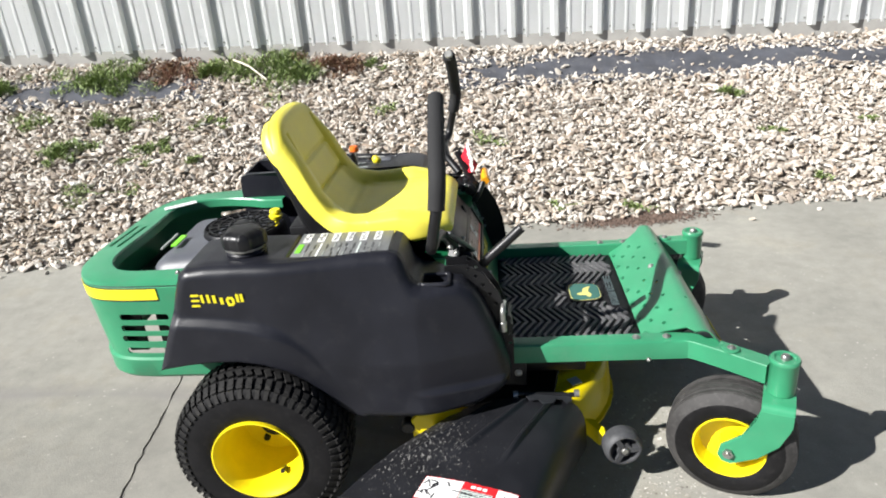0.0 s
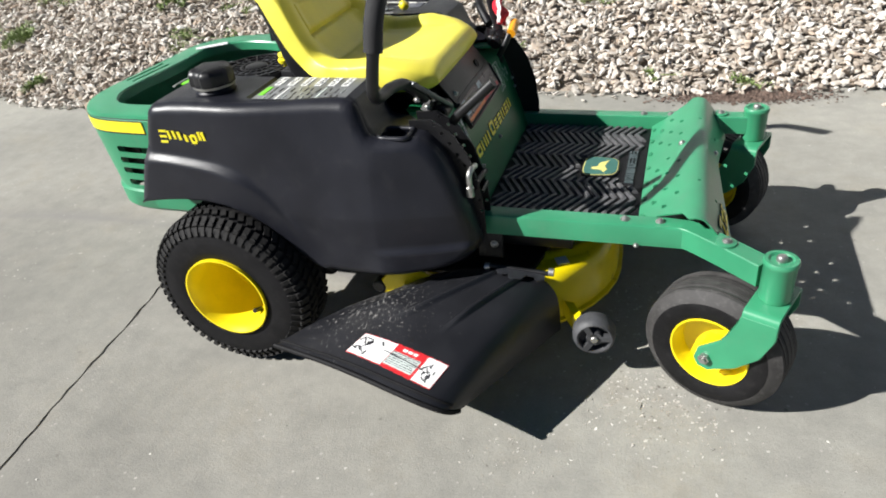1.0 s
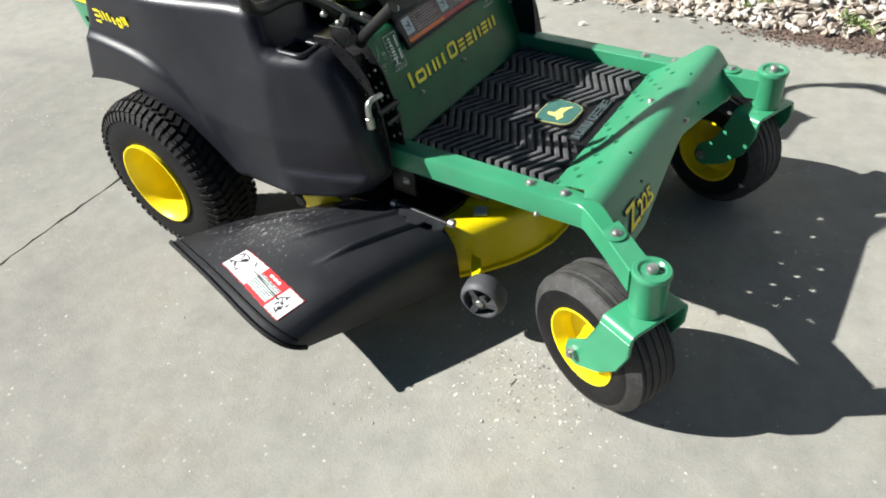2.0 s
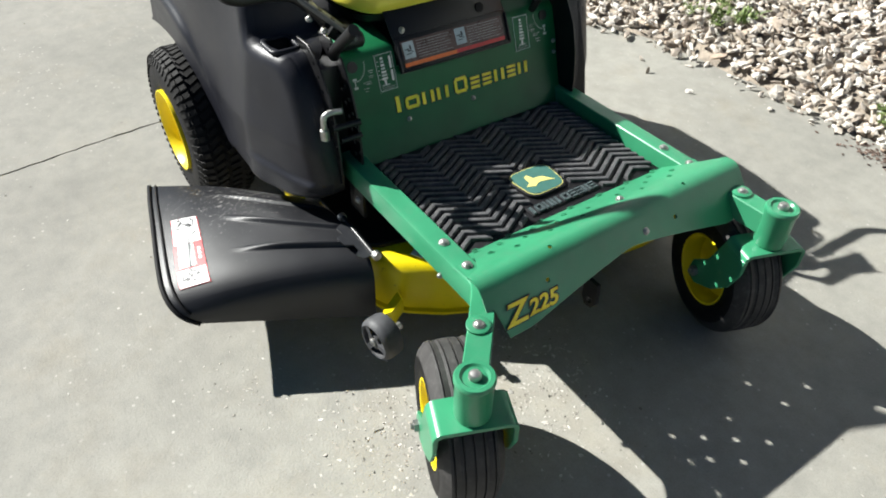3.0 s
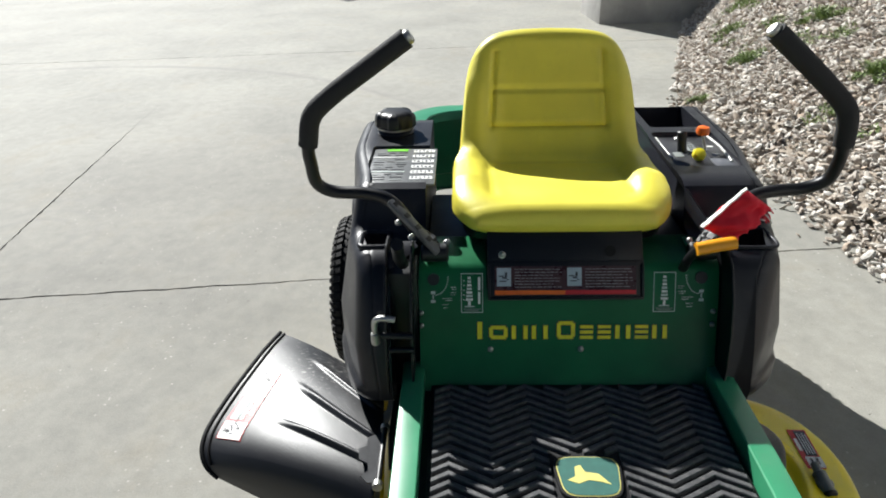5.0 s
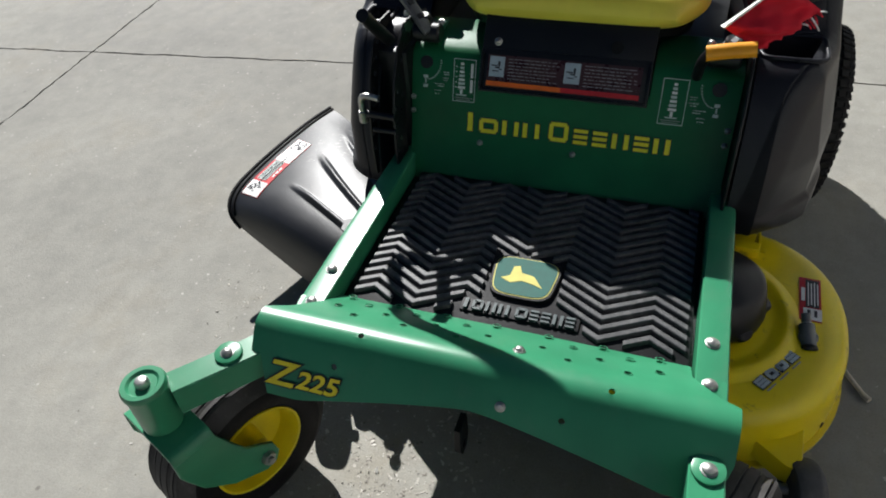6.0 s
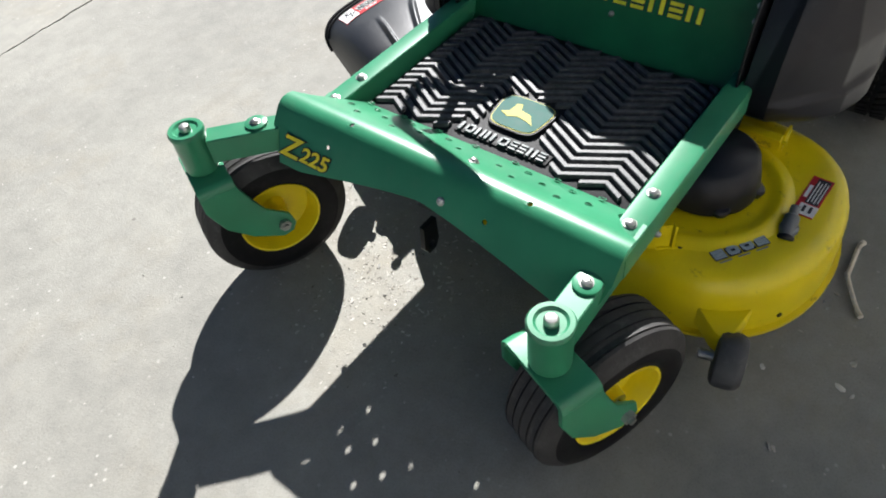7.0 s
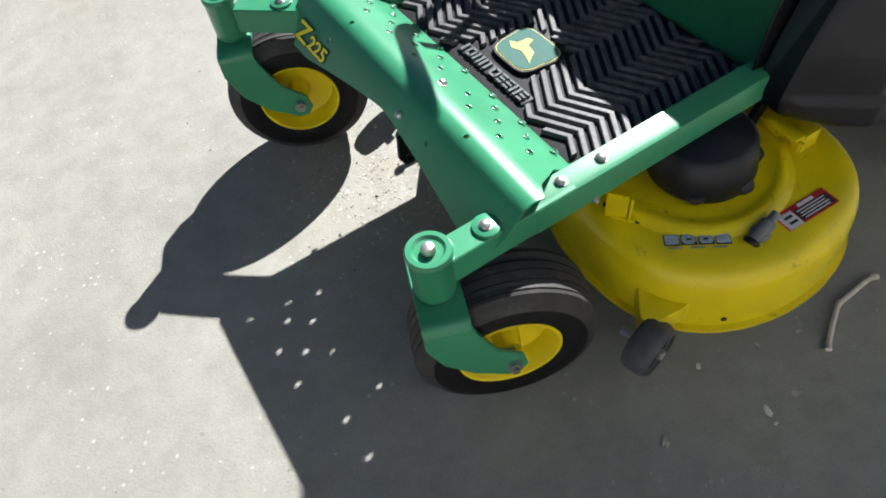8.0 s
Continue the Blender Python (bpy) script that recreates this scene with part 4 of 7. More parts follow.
def tower():
    """Sloping green front of the seat base, with its decals."""
    face = [(0.588, 0.322), (0.578, 0.334), (0.545, 0.432), (0.528, 0.492), (0.518, 0.520)]
    upper = [(0.518, 0.520), (0.506, 0.552), (0.499, 0.561), (0.487, 0.567), (0.40, 0.581)]

    def strip(prof, y0, y1):
        back = [(x - 0.006, z - 0.002) for x, z in reversed(prof)]
        return prism(bmesh.new(), prof + back, [(y0, 0.0), (y1, 0.0)])
    ob = part("front_cowl", strip(face, -0.292, 0.298), COWL, mower, "green sloping front cowl coloured as in shade, with yellow lettering bars", sharp=30)
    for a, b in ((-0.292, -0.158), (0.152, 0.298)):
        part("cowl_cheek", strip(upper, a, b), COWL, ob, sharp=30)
    # yellow word bars on the slope
    n = Vector((0.098, 0, 0.033)).normalized()
    up = Vector((-0.033, 0, 0.098)).normalized()
    turn = Matrix((up.cross(Vector((0, 1, 0))).normalized(), Vector((0, 1, 0)), up)).transposed()

    def on_face(y, z, w, h, material, name, proud=0.0012):
        x = 0.545 + (0.432 - z) * 0.337 if z < 0.432 else 0.545 - (z - 0.432) * 0.2835 if z < 0.492 else 0.528 - (z - 0.492) * 0.357 if z < 0.520 else 0.518 - (z - 0.520) * 0.375
        part(name, box(bmesh.new(), Vector((x, y, z)) + n * proud, (0.0012, w, h), turn), material, ob)
    spans = [(-0.183, -0.160, 1.3, "post"), (-0.153, -0.116, 1, "ring"), (-0.108, -0.076, 1, "pair"), (-0.068, -0.036, 1, "pair"), (-0.018, 0.018, 1.3, "ring"), (0.028, 0.054, 1, "stack"), (0.063, 0.089, 1, "stack"), (0.098, 0.128, 1, "pair"), (0.137, 0.163, 1, "stack"), (0.171, 0.200, 1, "pair")]
    for a, b, k, kind in spans:
        for u, v, w, h in mark(kind, b - a, 0.0275 * k, 0.0078):
            on_face(a + u, 0.424 + v, w, h, PRINT_YELLOW, "letter_bar", 0.0016)
            on_face(a + u, 0.424 + v, w + 0.0028, h + 0.0028, INK, "letter_edge", 0.0008)
    for y, z in ((-0.150, 0.405), (0.030, 0.405)):
        bolt_head((0.556, y, z), n, 0.0045, ob)
    # pale printed guides round the lever holes
    for s in (-1, 1):
        y0 = 0.192 if s > 0 else -0.187
        for dy in (-0.021, 0.021):
            for z in (0.4855, 0.5060, 0.5360):
                on_face(y0 + dy, z, 0.0012, 0.016 if z < 0.49 else 0.027 if z < 0.52 else 0.034, DECAL, "decal")
        for z in (0.4780, 0.5520):
            on_face(y0, z, 0.043, 0.0012, DECAL, "decal")
        # a lever in its gate: a stack of narrowing boxes on a foot
        c = y0 - (0.0 if s > 0 else 0.005)
        for k in range(7):
            on_face(c, 0.503 + 0.0068 * k, 0.014 - 0.0013 * k, 0.0046, DECAL if k % 2 else WHITE, "decal")
        on_face(c, 0.4955, 0.005, 0.009, WHITE, "decal")
        on_face(c, 0.4895, 0.020, 0.0022, DECAL, "decal")
        for k in range(2):
            on_face(y0, 0.4845 - 0.0034 * k, 0.034 - 0.006 * k, 0.0012, SILVER, "decal")
        if s < 0:
            for z, h in ((0.506, 0.024), (0.533, 0.026)):
                on_face(y0 + 0.0145, z, 0.0048, h, WHITE, "decal")
            for k in range(5):
                on_face(c - 0.011, 0.503 + 0.009 * k, 0.003, 0.0022, DECAL, "decal")
        # curved arrow beside the hole, and small rows of print
        for k in range(12):
            f = k / 11
            on_face(s * (0.234 + 0.026 * (1 - math.cos(f * 1.5))), 0.546 - 0.034 * math.sin(f * 1.5), 0.0028, 0.0016, DECAL, "decal")
        rnd = random.Random(21 + s)
        for z, ya, yb in ((0.5265, 0.218, 0.230), (0.5225, 0.218, 0.228), (0.5165, 0.218, 0.232), (0.5125, 0.220, 0.230), (0.5055, 0.226, 0.246), (0.5015, 0.226, 0.242), (0.4935, 0.234, 0.248), (0.4875, 0.236, 0.246)):
            y = ya
            while y < yb - 0.002:
                w = rnd.uniform(0.002, 0.005)
                on_face(s * (y + w / 2), z, w, 0.0015, SILVER if rnd.random() < 0.5 else DECAL, "decal")
                y += w + 0.0014
        for z, w, h in ((0.5165, 0.009, 0.0055), (0.5085, 0.0024, 0.009), (0.5000, 0.009, 0.0055)):
            on_face(s * 0.264, z, w, h, DECAL, "decal")
        for z in (0.478, 0.452):
            bolt_head((0.5335 if z > 0.47 else 0.5405, s * 0.2885, z), n, 0.0042, ob)
        bm = bmesh.new()
        q = Vector((0.509, s * 0.263, 0.541))
        rod(bm, q - Vector((0.006, 0, 0.002)), q + Vector((0.0035, 0, 0.0015)), 0.012, 20)
        part("grommet", bm, BLACK, ob)
    # warning plate between the cheeks
    tilt = Matrix.Rotation(radians(-28), 3, "Y")
    c = Vector((0.513, -0.003, 0.545))
    plate = part("warning_plate", soft_edges(box(bmesh.new(), c - tilt @ Vector((0, 0, 0.005)), (0.006, 0.306, 0.078), tilt), 0.002), BLACK, mower, "black plate with two maroon warning labels")
    f = tilt @ Vector((1, 0, 0))
    v = tilt @ Vector((0, 0, 1))

    def on_plate(y, h0, w, h, material, proud, name="decal"):
        part(name, box(bmesh.new(), c + Vector((0, y, 0)) + v * h0 + f * (0.003 + proud), (0.0008, w, h), tilt), material, plate)
    # raised rim round the labels
    for y, h0, w, h in ((0, -0.0405, 0.300, 0.005), (-0.150, -0.006, 0.005, 0.066), (0.150, -0.006, 0.005, 0.066)):
        part("rim", soft_edges(box(bmesh.new(), c + Vector((0, y, 0)) + v * h0 + f * 0.005, (0.006, w, h), tilt), 0.0015), BLACK, plate)
    rnd = random.Random(9)
    for y in (-0.070, 0.068):
        on_plate(y, -0.005, 0.138, 0.056, BROWN, 0.0006)
        on_plate(y, -0.0285, 0.138, 0.0085, ORANGE if y < 0 else RED, 0.0011)
        on_plate(y - 0.051, 0.002, 0.028, 0.036, DECAL_BLUE, 0.0012)
        for u, h0, w, h in ((-0.056, 0.004, 0.011, 0.0022), (-0.050, 0.0005, 0.009, 0.0030), (-0.047, 0.007, 0.004, 0.009), (-0.053, -0.006, 0.012, 0.0018), (-0.044, -0.003, 0.005, 0.0020)):
            on_plate(y + u, h0, w, h, INK, 0.0020)
        for k in range(7):
            u, end = -0.030, 0.060 - 0.012 * (k % 3 == 2)
            while u < end:
                w = rnd.uniform(0.004, 0.013)
                on_plate(y + u + w / 2, 0.017 - 0.0058 * k, min(w, end - u), 0.0016, PRINT_FAINT, 0.0012)
                u += w + 0.0022
    # sloping black plate behind the labels, up to the seat
    bm = bmesh.new()
    box(bm, c + v * 0.062 - f * 0.006, (0.004, 0.306, 0.070), Matrix.Rotation(radians(-38), 3, "Y"))
    flap = part("upper_plate", soft_edges(bm, 0.0015), BLACK, mower)
    bolt_head(c + Vector((0.0, -0.124, 0)) + v * 0.046, f, 0.006, flap)
    part("slot", rod(bmesh.new(), c + Vector((0, 0.088, 0)) + v * 0.052 - f * 0.006, c + Vector((0, 0.088, 0)) + v * 0.052 + f * 0.0008, 0.011, 18), RUBBER, flap)
    # dark structure behind
    bm = bmesh.new()
    box(bm, (0.30, 0, 0.44), (0.40, 0.56, 0.23))
    box(bm, (0.28, 0, 0.565), (0.24, 0.30, 0.05))
    part("chassis", soft_edges(bm, 0.01), BLACK, mower, "black steel chassis under the seat")
    bm = bmesh.new()
    box(bm, (-0.12, 0, 0.36), (0.5, 0.42, 0.16))
    part("engine_frame", soft_edges(bm, 0.01), BLACK, mower)
    part("inner_guard", soft_edges(box(bmesh.new(), (0.45, -0.325, 0.435), (0.17, 0.064, 0.27)), 0.008), BLACK, mower)
    # added black bars that stand in for the dark underside
    for s in (-1, 1):
        part("shade_beam", soft_edges(box(bmesh.new(), (0.68, s * 0.262, 0.286), (0.24, 0.030, 0.058)), 0.004), BLACK, mower, "added black bar standing in for shade under the floor")
    hanger = part("deck_hanger", soft_edges(box(bmesh.new(), (0.612, -0.322, 0.286), (0.062, 0.010, 0.074)), 0.003), BLACK, mower, "black steel deck hanger bracket")
    bolt_head((0.622, -0.3272, 0.288), (0, -1, 0), 0.008, hanger)
    # unseen black blocks, added to darken the gap and ground inside each rear wheel
    for s in (-1, 1):
        bm = soft_edges(box(bmesh.new(), (0.060, s * 0.285, 0.235), (0.250, 0.130, 0.170)), 0.022, 3)
        rod(bm, (0.06, s * 0.285, 0.12), (0.06, s * 0.285, 0.16), 0.060, 24, 0.006)
        part("shade_box", bm, BLACK, mower, "added black block that darkens the gap inside a rear wheel")
    bm = bmesh.new()
    rod(bm, (0, -0.40, 0.229), (0, 0.40, 0.229), 0.035, 20)
    part("axle", bm, BLACK, mower)


tower()


# ---- fenders ----
ARCH = [(-0.238, 0.418), (-0.215, 0.428), (-0.150, 0.438), (-0.090, 0.443), (-0.030, 0.442), (0.025, 0.432), (0.075, 0.412), (0.118, 0.380), (0.152, 0.342), (0.182, 0.304), (0.212, 0.278), (0.245, 0.266)]
REST = [(0.33, 0.262), (0.44, 0.263), (0.525, 0.273), (0.575, 0.290), (0.600, 0.312), (0.604, 0.340), (0.598, 0.370), (0.586, 0.420), (0.567, 0.473), (0.545, 0.525), (0.524, 0.562), (0.506, 0.580), (0.490, 0.590), (0.468, 0.593), (0.430, 0.593),
        (0.402, 0.596), (0.388, 0.603), (0.379, 0.616), (0.372, 0.638), (0.365, 0.658), (0.355, 0.672), (0.335, 0.680), (0.30, 0.681), (0.20, 0.679), (0.10, 0.679), (0.04, 0.680), (-0.02, 0.681), (-0.08, 0.680), (-0.128, 0.675), (-0.146, 0.662), (-0.158, 0.630), (-0.178, 0.566), (-0.208, 0.490)]


def fender_in(x, z):
    """How far the side of a fender draws in, ahead and towards its top."""
    t = max(0.0, min(1.0, (x - 0.05) / 0.30))
    front = t * t * (3 - 2 * t)
    t = x - 0.392
    corner = 0.30 * (math.sqrt(t * t + 0.00012) + t) / 2 + 1.1 * max(0.0, x - 0.50) ** 2
    return corner + (1 - front) * 0.05 * max(0.0, z - 0.50) + front * 0.19 * max(0.0, z - 0.42)


def side_y(x, z):
    """Outer face of the right-hand fender."""
    return -0.4765 + fender_in(x, z)


def fender(side):
    def bend(v):
        x, y, z = v
        inward = fender_in(x, z) + (0.45 * max(0.0, x - 0.49) if side > 0 else 0.0)
        a = abs(y)
        if a < 0.30:
            a += (0.066 if side < 0 else 0.056) * max(0.0, min(1.0, (x - 0.435) / 0.025))
        f = max(0.0, min(1.0, (a - 0.36) / 0.085))
        return Vector((x, side * (a - inward * f), z))
    layers = [(side * y, d, bend) for y, d in ((0.281 if side < 0 else 0.256, 0.0), (0.36, 0.0), (0.425, 0.0), (0.446, 0.0), (0.4505, 0.0015), (0.455, 0.010), (0.458, 0.020), (0.459, 0.030))]
    # the left one carries a tray and reaches further back at the top
    outline = ARCH + REST if side < 0 else ARCH + REST[:-6] + [(-0.215, 0.679), (-0.234, 0.670), (-0.238, 0.630), (-0.2385, 0.566), (-0.2385, 0.490)]
    bm = prism(bmesh.new(), outline, layers)
    ob = part("fender", bm, PLASTIC, mower, "charcoal moulded plastic fender", sharp=50)
    # moulded side skin: rounded at its border, flared round the wheel, with a flange low ahead
    loop = list(zip(outline, outline[1:] + outline[:1]))
    heights = {}
    xs = sorted({round(p[0], 4) for p in outline} | {round(-0.236 + 0.0075 * k, 4) for k in range(112)})
    xs = [x for k, x in enumerate(xs) if k == 0 or x - xs[k - 1] > 0.0012]
    flare_top = [(-0.25, 0.571), (-0.15, 0.568), (-0.07, 0.561), (0.02, 0.546), (0.085, 0.517), (0.14, 0.462), (0.18, 0.395), (0.215, 0.330), (0.26, 0.25), (0.70, 0.10)]
    flare_top = [(p.x, p.y) for p in smooth_path([Vector((x, z, 0)) for x, z in flare_top], 10)]
    ease = lambda t: max(0.0, min(1.0, t)) ** 2 * (3 - 2 * max(0.0, min(1.0, t)))

    def border(x, z):
        """Distance to the outline and the rounding that belongs to it."""
        best, radius = 1.0, 0.026
        for k, ((x0, z0), (x1, z1)) in enumerate(loop):
            dx, dz = x1 - x0, z1 - z0
            t = max(0.0, min(1.0, ((x - x0) * dx + (z - z0) * dz) / (dx * dx + dz * dz)))
            d = math.hypot(x - x0 - t * dx, z - z0 - t * dz)
            if d < best:
                best, radius = d, 0.012 if k < len(ARCH) - 1 else 0.026
        return best, radius

    rows = []
    for x in xs:
        cross = [z0 + (z1 - z0) * (x - x0) / (x1 - x0) for (x0, z0), (x1, z1) in loop if x1 != x0 and min(x0, x1) - 1e-6 <= x <= max(x0, x1) + 1e-6]
        if len(cross) < 2:
            continue
        lo, hi = min(cross), max(cross)
        top = next(za + (zb - za) * (x - xa) / (xb - xa) for (xa, za), (xb, zb) in zip(flare_top, flare_top[1:]) if x <= xb)
        row = []
        for k in range(73):
            t = k / 72
            z = lo + (hi - lo) * (0.5 - 0.5 * math.cos(math.pi * t) if k % 72 else t)
            d, r = border(x, z)
            drop = 0.026 * (1 - math.sqrt(max(0.0, 1 - (1 - min(1.0, d / r)) ** 2)))
            y = 0.4765 - drop
            y += 0.0155 * ease((top - z) / 0.026) * (1 - ease((x - 0.03) / 0.20)) * min(1.0, 0.25 + d / 0.008)
            y += 0.010 * ease((0.345 - z) / 0.014) * ease((x - 0.34) / 0.10) * min(1.0, d / 0.02)
            row.append(bend(Vector((x, side * y, z))))
        rows.append(row)
    part("fender_skin", grid(bmesh.new(), rows), PLASTIC, ob, sharp=70)
    return ob


fender_right, fender_left = fender(-1), fender(1)


def pocket_rim(x, y, z, w, d, r, parent):
    """Rounded raised edge round a pocket's mouth, with a dark floor below."""
    ring = []
    for i in range(48):
        a = 2 * math.pi * i / 48
        c, s = math.cos(a), math.sin(a)
        k = (abs(c) ** 6 + abs(s) ** 6) ** (-1 / 6)
        ring.append(Vector((x + w / 2 * c * k, y + d / 2 * s * k, z)))
    part("pocket_rim", sweep(bmesh.new(), ring + ring[:2], circle(r, 8)), PLASTIC, parent, sharp=70)
    part("pocket_floor", box(bmesh.new(), (x, y, z - 0.050), (w * 1.06, d * 1.06, 0.004)), BLACK, parent)


def right_fender_details():
    holes = bmesh.new()
    soft_edges(box(holes, (0.434, -0.384, 0.585), (0.064, 0.054, 0.11)), 0.014, 3)
    soft_edges(box(holes, (0.217, -0.338, 0.6905), (0.240, 0.160, 0.04)), 0.010, 3)
    cut(fender_right, holes)
    pocket_rim(0.434, -0.384, 0.5925, 0.068, 0.058, 0.0060, fender_right)
    # word mark as plain yellow shapes
    x = -0.118
    for kind, w, h in (("stack", 0.019, 0.031), ("pair", 0.021, 0.031), ("post", 0.012, 0.029), ("post", 0.012, 0.022), ("ring", 0.019, 0.022), ("pair", 0.017, 0.030)):
        for u, v, bw, bh in mark(kind, w, h, 0.0062):
            part("letter_bar", box(bmesh.new(), (x + u, side_y(x + u, 0.589 + v) - 0.0006, 0.589 + v), (bw, 0.0016, bh), Matrix.Rotation(radians(9), 3, "X")), PRINT_YELLOW, fender_right)
        x += w + 0.0045
    # fuel cap
    bm = bmesh.new()
    at = Matrix.Translation((-0.006, -0.372, 0.677))
    revolve(bm, [(0.046, 0.0), (0.047, 0.008), (0.043, 0.012), (0.040, 0.016), (0.047, 0.020), (0.049, 0.024)], at, 40)
    neck = part("fuel_neck", bm, PLASTIC, fender_right)
    ring = [((0.0495 + 0.003 * math.copysign(min(1, 3 * abs(math.cos(5 * a))), math.cos(5 * a))) * math.cos(a), (0.0495 + 0.003 * math.copysign(min(1, 3 * abs(math.cos(5 * a))), math.cos(5 * a))) * math.sin(a)) for a in (2 * math.pi * i / 80 for i in range(80))]
    bm = prism(bmesh.new(), [(x - 0.006, y - 0.372) for x, y in ring], [(0.699, 0.003), (0.702, 0), (0.722, 0), (0.730, 0.003), (0.735, 0.010), (0.7375, 0.022)], axis="z")
    part("fuel_cap", bm, BLACK, fender_right, "black ribbed fuel cap")
    bm = bmesh.new()
    revolve(bm, [(0.0478, 0.0), (0.0482, 0.006)], Matrix.Translation((-0.006, -0.372, 0.6935)), 40)
    part("neck_band", bm, STEEL, fender_right, "steel band round the fuel neck")
    # instruction label, let into the top
    z = 0.6722
    label = part("instruction_label", soft_edges(box(bmesh.new(), (0.217, -0.338, z - 0.002), (0.228, 0.150, 0.006)), 0.002), LABEL_GREY, fender_right, "grey printed instruction label with pale icons")
    part("label_mark", box(bmesh.new(), (0.116, -0.358, z + 0.0016), (0.013, 0.050, 0.0012)), PRINT_GREEN, label)
    rnd = random.Random(4)
    for k in range(6):
        xk = 0.124 + 0.0345 * k
        part("icon", box(bmesh.new(), (xk, -0.294, z + 0.0016), (0.017, 0.050, 0.0012)), WHITE, label)
        for q in range(5):
            part("icon_mark", box(bmesh.new(), (xk + rnd.uniform(-0.003, 0.003), -0.313 + 0.0090 * q, z + 0.0024), (0.008, rnd.uniform(0.003, 0.006), 0.0008)), TEXT_GREY, label)
    for k in range(12):
        xk = 0.134 + 0.0156 * k
        if k in (2, 8):
            part("rule", box(bmesh.new(), (xk, -0.372, z + 0.0016), (0.0045, 0.080, 0.0012)), WHITE if k == 2 else DECAL, label)
        else:
            n = rnd.choice((2, 3))
            for q in range(n):
                part("text_bar", box(bmesh.new(), (xk + rnd.uniform(-0.002, 0.002), -0.408 + 0.078 * (q + 0.5) / n, z + 0.0016), (0.0035, 0.078 / n * rnd.uniform(0.55, 0.9), 0.0010)), SILVER if (k + q) % 3 == 0 else TEXT_GREY, label)


right_fender_details()


def left_fender_details():
    holes = bmesh.new()
    soft_edges(box(holes, (-0.121, 0.345, 0.66), (0.205, 0.136, 0.12)), 0.012, 3)
    soft_edges(box(holes, (0.140, 0.342, 0.690), (0.240, 0.150, 0.05)), 0.012, 3)
    soft_edges(box(holes, (0.438, 0.367, 0.575), (0.088, 0.100, 0.13)), 0.012, 3)
    cut(fender_left, holes)
    pocket_rim(0.438, 0.367, 0.5935, 0.090, 0.102, 0.004, fender_left)
    part("tray_floor", box(bmesh.new(), (-0.121, 0.345, 0.608), (0.207, 0.138, 0.004)), BLACK, fender_left)
    panel = part("control_panel", soft_edges(box(bmesh.new(), (0.140, 0.342, 0.6665), (0.236, 0.146, 0.006)), 0.002), PANEL, fender_left, "dusty black control panel with levers")
    part("slot_plate", soft_edges(box(bmesh.new(), (0.118, 0.342, 0.6706), (0.082, 0.022, 0.002)), 0.0008), SILVER, panel)
    for k in range(5):
        part("slot_mark", box(bmesh.new(), (0.088 + 0.014 * k, 0.342, 0.6721), (0.004, 0.014, 0.0008)), INK, panel)
    part("slot", box(bmesh.new(), (0.136, 0.369, 0.6702), (0.090, 0.008, 0.0012)), INK, panel)
    part("slot_mark", box(bmesh.new(), (0.158, 0.300, 0.6702), (0.030, 0.020, 0.0012)), SILVER, panel)
    part("slot_mark", box(bmesh.new(), (0.104, 0.390, 0.6702), (0.008, 0.014, 0.0012)), WHITE, panel)
    part("slot_mark", box(bmesh.new(), (0.160, 0.386, 0.6702), (0.008, 0.014, 0.0012)), WHITE, panel)
    part("panel_screw", rod(bmesh.new(), (0.048, 0.330, 0.668), (0.048, 0.330, 0.676), 0.010, 12, 0.003), STEEL, panel)
    part("foam_pad", soft_edges(box(bmesh.new(), (0.215, 0.385, 0.6705), (0.050, 0.045, 0.003)), 0.001), ENGINE, panel)
    bm = tube(bmesh.new(), [(0.130, 0.372, 0.665), (0.127, 0.366, 0.690), (0.125, 0.361, 0.712)], 0.004)
    lever = part("throttle_lever", bm, STEEL, fender_left)
    bm = bmesh.new()
    revolve(bm, [(0.004, -0.004), (0.014, 0.0), (0.016, 0.008), (0.013, 0.017), (0.004, 0.020)], Matrix.Translation((0.124, 0.361, 0.708)), 18)
    part("knob", bm, ORANGE, lever, "orange throttle knob")
    bm = bmesh.new()
    rod(bm, (0.132, 0.316, 0.666), (0.122, 0.313, 0.716), 0.011, 14, 0.003)
    part("ignition_key", bm, BLACK, fender_left)
    bm = bmesh.new()
    revolve(bm, [(0.005, -0.008), (0.0145, 0.0), (0.0155, 0.008), (0.012, 0.015), (0.003, 0.017)], Matrix.Translation((0.196, 0.333, 0.680)) @ Matrix.Rotation(radians(35), 4, "Y"), 18)
    part("blade_knob", bm, PRINT_YELLOW, fender_left, "yellow blade switch knob")
    bm = tube(bmesh.new(), [(0.035, 0.404, 0.674), (0.12, 0.408, 0.675), (0.215, 0.404, 0.673)], 0.0032)
    part("trim_rail", bm, STEEL, fender_left)
    bm = tube(bmesh.new(), [(0.045, 0.276, 0.674), (0.12, 0.275, 0.675), (0.19, 0.277, 0.673)], 0.0026)
    part("trim_rail", bm, STEEL, fender_left)


left_fender_details()


